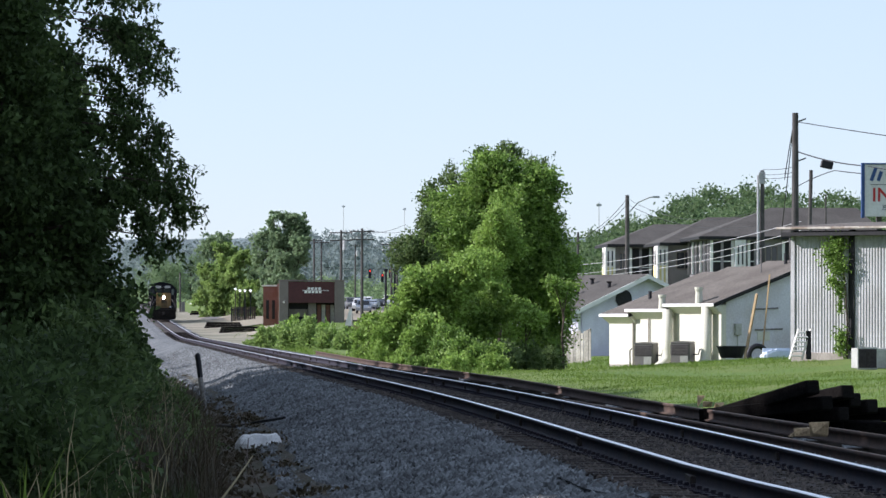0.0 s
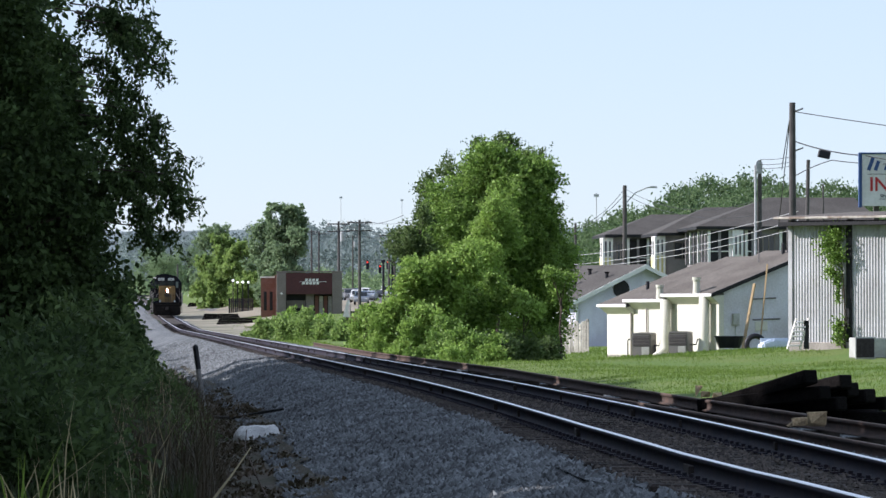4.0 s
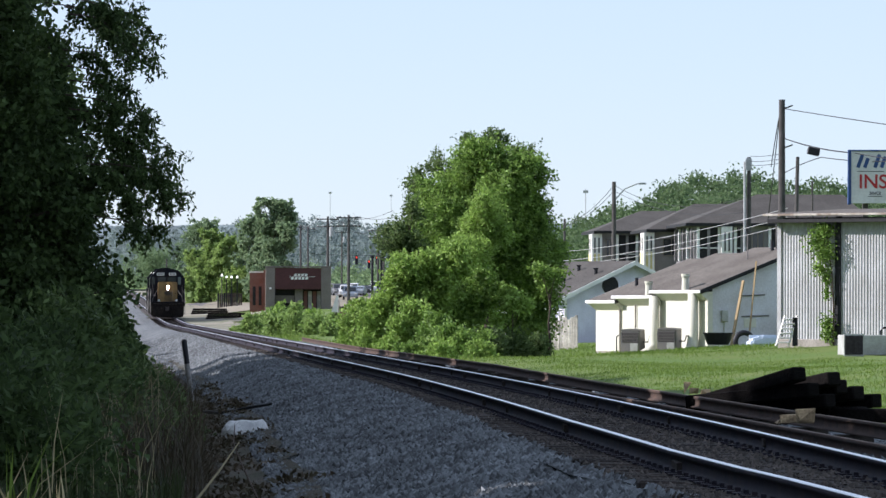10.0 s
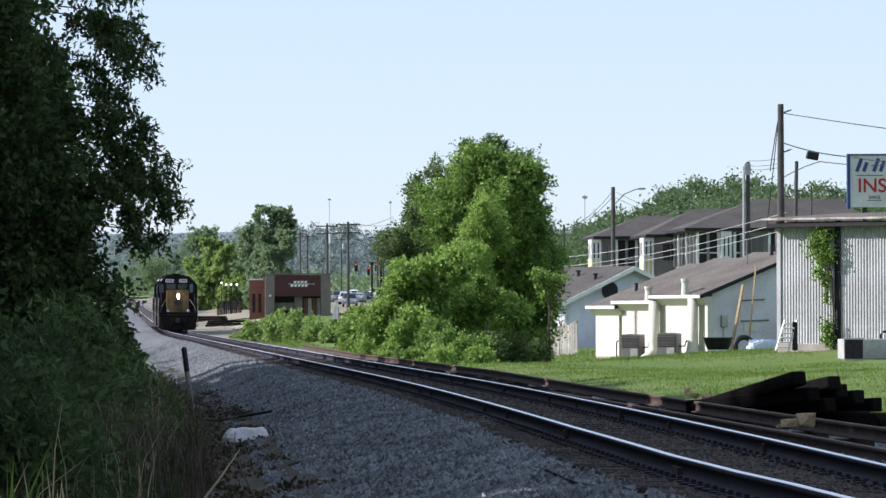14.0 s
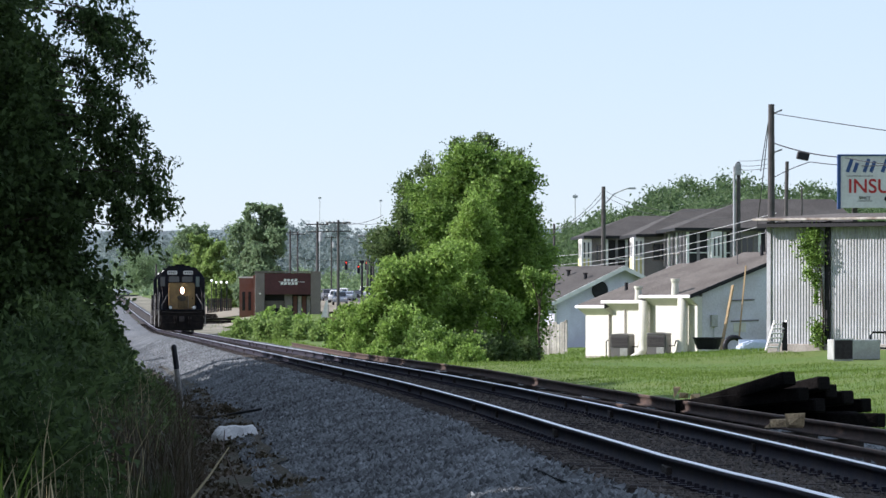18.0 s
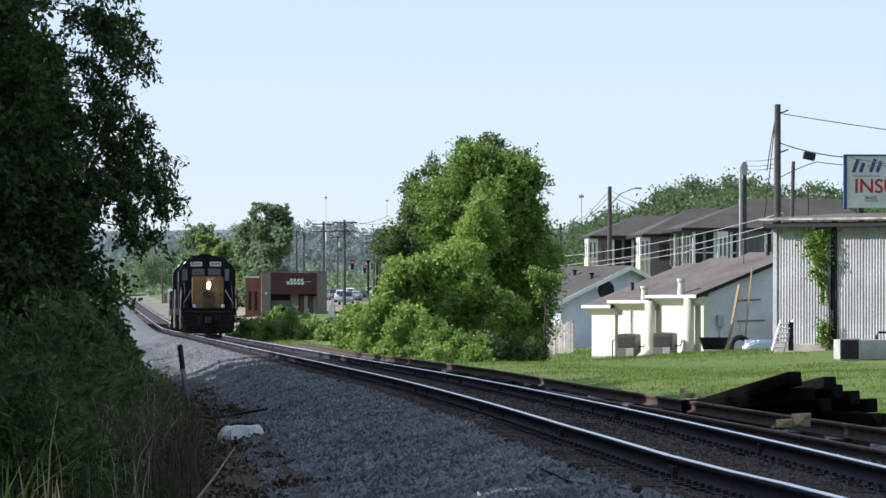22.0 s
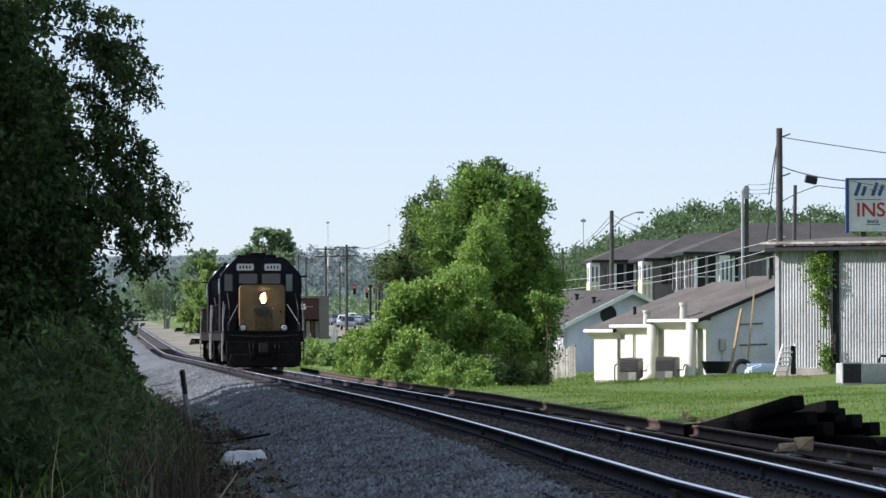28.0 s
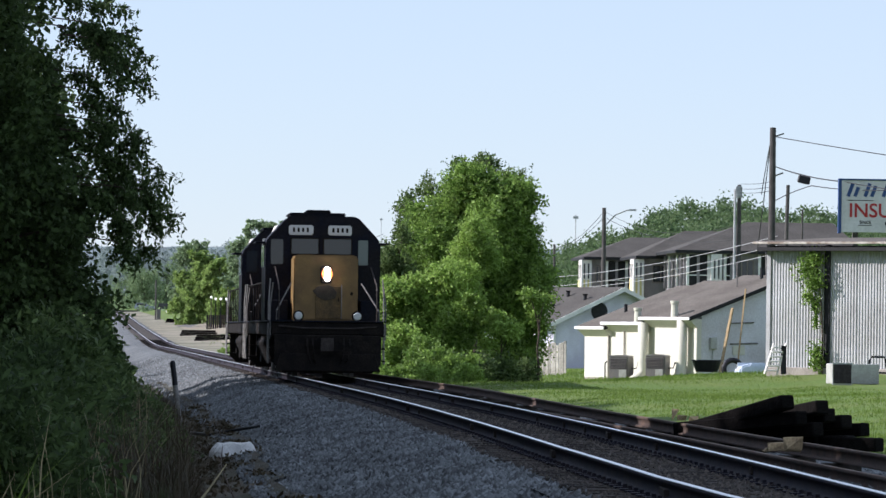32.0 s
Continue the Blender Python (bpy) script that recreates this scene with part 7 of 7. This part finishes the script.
for x, d, ty in ((571, 1500, 338), (679, 1600, 343), (1023, 900, 333)):
    zb = 5.0
    m = thing("radio_mast", pose((x - 784) / 8000 * d, d, zb), "thin distant radio mast with a small head", "mast", "radio masts")
    hh = 1.2 - (ty - 546.5) / 8000 * d - zb
    part("mast", tube(bmesh.new(), [(0, 0, -3), (0, 0, hh)], 0.1, 6), M_GALV, m)
    part("head", box(bmesh.new(), -0.5, 0.5, -0.2, 0.2, hh - 0.8, hh - 0.3), M_GALV, m)


def small_pole():
    t = thing("signal_post", pose(-43.92, 700, track_z(700) - 0.3), "slim pale pole beside the line", "post")
    part("pole", tube(bmesh.new(), [(0, 0, 0), (0, 0, 9.21 - track_z(700))], 0.12, 8), M_POLE, t)
    part("box", bevelled(box(bmesh.new(), 0.15, 0.75, -0.3, 0.3, 0.0, 1.7), 0.05), M_AC, t, "grey equipment cabinet")


small_pole()


# globe lamps over the yard fence
M_GLOBE = glow("white_globe", (0.95, 0.95, 0.92), 0.5)
for k, x in enumerate((380, 388, 397, 407)):
    d = 520
    t = thing("globe_lamp", pose((x - 784) / 8000 * d, d, track_z(d) - 0.4), "white globe lamp on a brown post", "lamp", "globe lamps")
    hh = 1.2 - (493 + (k == 0) * -3 - 546.5) / 8000 * d - track_z(d) + 0.4
    part("post", tube(bmesh.new(), [(0, 0, 0), (0, 0, hh)], 0.06, 8), M_DARK, t)
    g = bmesh.new()
    bmesh.ops.create_uvsphere(g, u_segments=12, v_segments=8, radius=0.14, matrix=Matrix.Translation((0, 0, hh + 0.15)))
    part("globe", g, M_GLOBE, t, "white glass globe")
yard = thing("yard_fence", pose(-26.88, 522, track_z(522) - 0.4), "dark reddish brown yard fence", "fence")
for k in range(12):
    part("panel", box(bmesh.new(), k * 0.24, k * 0.24 + 0.2, 0, 0.06, 0, 2.1), M_BARK if k % 3 else M_DARK, yard)
part("rail", box(bmesh.new(), 0, 2.9, 0.07, 0.12, 1.7, 1.8), M_DARK, yard)


# ---- traffic lights and vehicles ----
M_RED_LIGHT = glow("red_signal", (1.0, 0.06, 0.03), 0.7)


def traffic_light(x, d, z):
    t = thing("traffic_light", pose(x, d, z), "traffic light showing red, hung over the street", "traffic light", "traffic lights")
    part("housing", bevelled(box(bmesh.new(), -0.22, 0.22, 0, 0.25, -0.75, 0.55), 0.04), M_PLASTIC, t)
    part("lens", tube(bmesh.new(), [(0, -0.002, 0.3), (0, -0.05, 0.3)], 0.13, 12), M_RED_LIGHT, t, "glowing red lens")
    for k in (-0.1, -0.5):
        part("lens", tube(bmesh.new(), [(0, -0.002, k), (0, -0.04, k)], 0.14, 12), M_DARK, t, "dark unlit lens")
    part("hanger", tube(bmesh.new(), [(0, 0.12, 0.55), (0, 0.12, 1.0)], 0.03, 6), M_WIRE, t)


traffic_light(-13.70, 660, 8.42)
traffic_light(-10.72, 660, 8.42)
traffic_light(-12.60, 700, 8.24)
cable(-20.19, 660.2, 9.24, -3.64, 660.2, 9.41, 0.3, 0.03)
for x in (646, 662):
    t = thing("signal_pole", pose((x - 784) / 8000 * 600, 600, 0.2), "dark slim signal pole with a cap", "post", "signal poles")
    part("pole", tube(bmesh.new(), [(0, 0, 0), (0, 0, 7.84)], 0.16, 8), M_PLASTIC, t)
    part("cap", bevelled(box(bmesh.new(), -0.28, 0.28, -0.2, 0.2, 7.84 - 0.05, 7.84 + 0.3), 0.04), M_PLASTIC, t)


def paint(name, c):
    return mat(name, c, 0.35, 0.1, var=0.05, scale=1, fine=10, bump=0, spec=0.5)


PAINTS = {"white": paint("white_car_paint", (0.75, 0.75, 0.75)), "silver": paint("silver_car_paint", (0.32, 0.36, 0.42)), "dark": paint("dark_car_paint", (0.03, 0.03, 0.035)),
          "blue": paint("blue_car_paint", (0.06, 0.09, 0.17)), "grey": paint("grey_car_paint", (0.18, 0.18, 0.19))}
M_TYRE = mat("tyre_rubber", (0.018, 0.018, 0.018), 0.9, var=0.2, scale=8, fine=40)
M_HEADLAMP = mat("car_lamp", (0.8, 0.8, 0.78), 0.2, 0.2, var=0.05, scale=5, fine=20)


def car(colour, style, m, label, group=""):
    """A parked or passing vehicle; it points along its own +x."""
    t = thing("car" if style != "pickup" else "pickup_truck", m, label, "car" if style != "pickup" else "pickup truck", group)
    p = PAINTS[colour]
    tall = {"suv": 1.72, "sedan": 1.42, "pickup": 1.8}[style]
    low = [(-2.3, 0.35), (2.25, 0.35), (2.35, 0.6), (2.25, 0.92), (1.1, 1.05), (-2.1, 1.05), (-2.35, 0.85)]
    part("body", bevelled(prism(bmesh.new(), low, -0.9, 0.9), 0.08, 2), p, t)
    if style == "suv":
        top = [(-2.2, 1.0), (1.05, 1.0), (0.35, tall), (-2.0, tall)]
    elif style == "sedan":
        top = [(-1.7, 1.0), (1.1, 1.0), (0.35, tall), (-1.0, tall)]
    else:
        top = [(-0.6, 1.0), (1.1, 1.0), (0.6, tall), (-0.45, tall)]
        part("cargo_bed", bevelled(prism(bmesh.new(), [(-2.3, 1.0), (-0.65, 1.0), (-0.65, 1.25), (-2.3, 1.25)], -0.88, 0.88), 0.04), p, t)
    cabin = part("cabin", bevelled(prism(bmesh.new(), top, -0.78, 0.78), 0.06, 2), p, t)
    a, b = top[0][0], top[1][0]
    for s in (-1, 1):
        part("side_glass", box(bmesh.new(), a + 0.45, b - 0.62, min(s * 0.77, s * 0.795), max(s * 0.77, s * 0.795), 1.1, tall - 0.12), M_GLASS, cabin)
        part("headlight", bevelled(box(bmesh.new(), 2.18, 2.36, s * 0.66 - 0.16, s * 0.66 + 0.16, 0.68, 0.82), 0.02), M_HEADLAMP, t)
        part("door_mirror", bevelled(box(bmesh.new(), b - 0.55, b - 0.4, min(s * 0.8, s * 1.0), max(s * 0.8, s * 1.0), 1.08, 1.22), 0.02), p, t)
        for x in (-1.42, 1.42):
            w = part("wheel", tube(bmesh.new(), [(x, s * 0.70, 0.34), (x, s * 0.92, 0.34)], 0.34, 16), M_TYRE, t)
            part("rim", tube(bmesh.new(), [(x, s * 0.915, 0.34), (x, s * 0.935, 0.34)], 0.21, 12), M_GALV, w)
    ws = top[2][0]
    g = bmesh.new()
    slab(g, (ws + 0.06, -0.66, tall - 0.08), (ws + 0.06, 0.66, tall - 0.08), (b + 0.03, 0.70, 1.1), (b + 0.03, -0.70, 1.1), 0.03)
    part("windscreen", g, M_GLASS, cabin)
    return t


LOT = 0.15
for colour, style, x, d, turn, lab in (
        ("grey", "suv", 585, 640, -80, "grey car in the street"), ("white", "suv", 612, 650, -95, "white car waiting at the lights"), ("silver", "sedan", 622, 620, -95, "silver car waiting at the lights"),
        ("white", "suv", 600, 600, -92, "white car waiting at the lights"), ("silver", "suv", 607, 560, -88, "silver car waiting at the lights"), ("dark", "sedan", 636, 640, -90, "dark car waiting at the lights"), ("white", "pickup", 652, 690, -85, "white pickup truck at the lights"), ("blue", "sedan", 598, 700, -60, "dark blue car in the street")):
    car(colour, style, pose((x - 784) / 8000 * d, d, ground_z((x - 784) / 8000 * d, d) + 0.12, 0, 0, turn), lab, "cars at the lights")
CROSS = 1040
cz = track_z(CROSS) - 0.02
mover_a = car("silver", "suv", pose(-75.92, CROSS, cz), "silver car driving over the far crossing", "cars at the crossing")
mover_b = car("dark", "suv", pose(-75.92, CROSS - 4, cz), "dark car driving over the far crossing", "cars at the crossing")
mover_c = car("white", "pickup", pose(-75.92, CROSS, cz), "white pickup truck driving over the far crossing", "cars at the crossing")
car("white", "suv", pose(-52.43, 900, track_z(900) - 0.4, 0, 0, -120), "white vehicle parked by the far crossing", "cars at the crossing")


# ---- roads ----
M_ASPHALT = mat("asphalt", (0.09, 0.088, 0.085), 0.9, var=0.2, scale=0.4, fine=6, bump=0.2, tint=(0.13, 0.125, 0.12))
M_SANDY = mat("pale_gravel_yard", (0.34, 0.30, 0.23), 0.95, var=0.2, scale=0.5, fine=8, bump=0.3)


def sheet_over(name, x0, x1, y0, y1, lift, material, label, n=14):
    vs, fs = [], []
    for j in range(n + 1):
        for i in range(n + 1):
            x, y = x0 + (x1 - x0) * i / n, y0 + (y1 - y0) * j / n
            vs.append((x, y, ground_z(x, y) + lift))
    for j in range(n):
        for i in range(n):
            k = j * (n + 1) + i
            fs.append((k, k + 1, k + n + 2, k + n + 1))
    return tagged(raw(name, vs, fs, material), label, "road", kind="structure")


sheet_over("road", -40, 20, 560, 760, 0.12, M_ASPHALT, "grey asphalt street and car park", 20)
sheet_over("yard", -30, -16, 395, 450, 0.10, M_SANDY, "pale gravel yard before the shop")
road2 = box(bmesh.new(), track_x(CROSS) - 40, track_x(CROSS) + 60, CROSS - 6, CROSS + 4, cz - 0.5, cz - 0.01)
tagged(part("crossing_road", road2, M_ASPHALT), "grey asphalt road over the tracks", "road", kind="structure")


# ---- railside clutter ----
def marker_post():
    t = thing("marker_post", pose(-5.05, 89, -0.85, 0, -7.5, 0), "leaning white marker post with a black top", "post")
    part("shaft", tube(bmesh.new(), [(0, 0, -0.2), (0, 0, 0.97)], 0.052, 10), M_RAILPAINT, t)
    part("cap", tube(bmesh.new(), [(0, 0, 0.972), (0, 0, 1.42), (0, 0, 1.46)], (0.056, 0.056, 0.03), 10), M_PLASTIC, t, "black painted top")


def slab_stone():
    bm = bmesh.new()
    bmesh.ops.create_icosphere(bm, subdivisions=3, radius=1.0)
    for v in bm.verts:
        k = 1 + 0.22 * noise.noise(v.co * 1.6)
        v.co = Vector((v.co.x * 0.40 * k, v.co.y * 0.28 * k, max(-0.6, min(0.75, v.co.z)) * 0.33 * k))
    ob = part("concrete_lump", bm, mat("pale_concrete", (0.72, 0.72, 0.70), 0.9, var=0.12, scale=5, fine=40, bump=0.4))
    ob.location = (-3.22, 72, -0.83)
    tagged(ob, "pale broken lump of concrete on the ballast", "concrete lump")


marker_post()
slab_stone()
st = tube(bmesh.new(), [(-2.26, 40, -0.52), (-2.07, 40.5, -0.26), (-1.91, 41, -0.01)], (0.014, 0.011, 0.006), 6)
tagged(part("dry_stick", st, M_DRY), "long pale dry stick leaning over the ballast", "stick")
st = tube(bmesh.new(), [(-1.72, 41, -0.56), (-1.89, 41.5, -0.27), (-2.01, 42, -0.05), (-2.02, 42.5, 0.11)], (0.010, 0.008, 0.007, 0.005), 6)
tagged(part("twig", st, M_BARK), "thin dark bent twig leaning over the ballast", "twig")
ho = tube(bmesh.new(), [(-4.83, 88, -0.80), (-4.34, 86, -0.78), (-3.76, 85.2, -0.66), (-3.34, 84.6, -0.58)], (0.035, 0.03, 0.03, 0.025), 8)
tagged(part("black_hose", ho, M_PLASTIC), "black hose lying across the ballast", "hose")
M_RUBBLE = mat("ochre_rubble", (0.46, 0.34, 0.19), 0.9, var=0.3, scale=8, fine=40, bump=0.6, tint=(0.30, 0.22, 0.13))
rb = random.Random(12)
for x, d, y, sx, sz in ((1412, 49.5, 733, 0.11, 0.085), (1386, 50, 738, 0.12, 0.05), (1204, 78, 684, 0.07, 0.11), (1216, 77.5, 690, 0.10, 0.06), (1236, 77, 691, 0.09, 0.05), (1365, 50.5, 741, 0.05, 0.04)):
    bm = bmesh.new()
    for k in range(12):
        bm.verts.new((rb.choice((-1, 1)) * sx * rb.uniform(0.55, 1), rb.uniform(-0.1, 0.1), rb.choice((-1, 1)) * sz * rb.uniform(0.5, 1)))
    hull = bmesh.ops.convex_hull(bm, input=bm.verts)
    bmesh.ops.delete(bm, geom=[v for v in bm.verts if not v.link_faces], context='VERTS')
    ob = part("rubble", bm, M_RUBBLE)
    ob.location = ((x - 784) / 8000 * d, d, 1.2 - (y - 546.5) / 8000 * d)
    tagged(ob, "pale ochre lump of rubble by the spare rail", "rubble", "lumps of rubble")
# low concrete ends and a white board by the shop
bd = prism(bmesh.new(), [(0, 0), (0.9, 0), (0.9, 2.6), (0.75, 2.6)], 0, 0.12)
ob = part("white_board", bd, M_CREAM)
ob.matrix_world = pose(-8.32, 300, -0.5)
tagged(ob, "white slanted board end by the shop", "board")
bb = bevelled(box(bmesh.new(), 0, 0.75, 0, 1.5, 0, 1.5), 0.03)
ob = part("brick_stub", bb, M_BRICK)
ob.matrix_world = pose(-7.72, 300, -0.5)
tagged(ob, "low red brick wall stub by the shop", "wall stub")
bb = tube(bmesh.new(), [(0, 0, 0), (0, 0, 2.3)], 0.05, 8)
ob = part("white_post", bb, M_RAILPAINT)
ob.matrix_world = pose(-7.39, 299.5, -0.5)
tagged(ob, "white post by the brick stub", "post")
for x, d, n in ((325, 640, 5), (360, 470, 4), (390, 420, 4)):
    xx = (x - 784) / 8000 * d
    t = thing("timber_stack", pose(xx, d, ground_z(xx, d) - 0.02, 0, 0, 6), "low dark stack of old ties beside the line", "timber stack", "stacks of ties")
    for a in range(n):
        for b in range(3):
            part("tie", bevelled(box(bmesh.new(), -2.0 + 0.1 * b, 2.0 - 0.15 * b, a * 0.27, a * 0.27 + 0.24, b * 0.22, b * 0.22 + 0.21), 0.02), M_TIE_OLD, t)
# vine on the shed
vr = np.random.default_rng(55)
vt = thing("vine", pose(11.42, 136.85, 0.27, 0, 0, -35), "green vine climbing the shed's dark post", "vine")
vc = [(0.0, -0.05, 3.35, 0.35, 0.2, 0.35), (-0.15, -0.1, 3.0, 0.42, 0.22, 0.36), (0.05, -0.1, 2.6, 0.34, 0.2, 0.35), (-0.1, -0.1, 2.2, 0.26, 0.16, 0.25), (0.1, -0.05, 1.9, 0.16, 0.12, 0.3), (0.12, -0.05, 1.45, 0.10, 0.1, 0.3),
      (0.16, -0.08, 0.5, 0.25, 0.16, 0.35), (0.16, -0.08, 0.15, 0.2, 0.16, 0.25)]
part("stem", tube(bmesh.new(), [(0.2, 0, -0.3), (0.22, -0.02, 1), (0.16, -0.03, 2), (0, -0.03, 3.2)], (0.04, 0.03, 0.025, 0.015), 6), M_BARK, vt)
leaves("foliage", [(a - 0.12, b, c, d * 1.25, e, f) for a, b, c, d, e, f in vc], 3600, 0.055, M_LEAF_MID, vr, vt, droop=0.3, shell=0.0)


# ---- what moves ----
def motions():
    turn = math.degrees(math.atan(SLOPE))
    for unit, back in ((lead, 0.0), (trail, 18.3)):
        rows = []
        for k in range(33):
            y = 121 + 12.85 * (32 - k) + back
            tilt = math.degrees(math.atan2(track_z(y + 15) - track_z(y), 15))
            rows.append((float(k), pose(track_x(y), y, track_z(y), tilt, 0, turn)))
        walk(unit, rows)
    walk(mover_c, [(0, pose(-99.32, CROSS, cz)), (8, pose(-99.32, CROSS, cz)), (18, pose(-73.06, CROSS, cz)), (19, pose(-70.20, CROSS, cz)), (25, pose(-53.04, CROSS, cz)), (32, pose(-33.02, CROSS, cz))])
    walk(mover_b, [(0, pose(-101.53, CROSS - 4, cz)), (18, pose(-101.53, CROSS - 4, cz)), (28, pose(-71.5, CROSS - 4, cz)), (30, pose(-65.3, CROSS - 4, cz)), (32, pose(-62.2, CROSS - 4, cz))])
    walk(mover_a, [(0, pose(-96.72, CROSS, cz)), (20, pose(-96.72, CROSS, cz)), (28, pose(-74.2, CROSS, cz)), (30, pose(-70.6, CROSS, cz)), (32, pose(-67.8, CROSS, cz))])


motions()
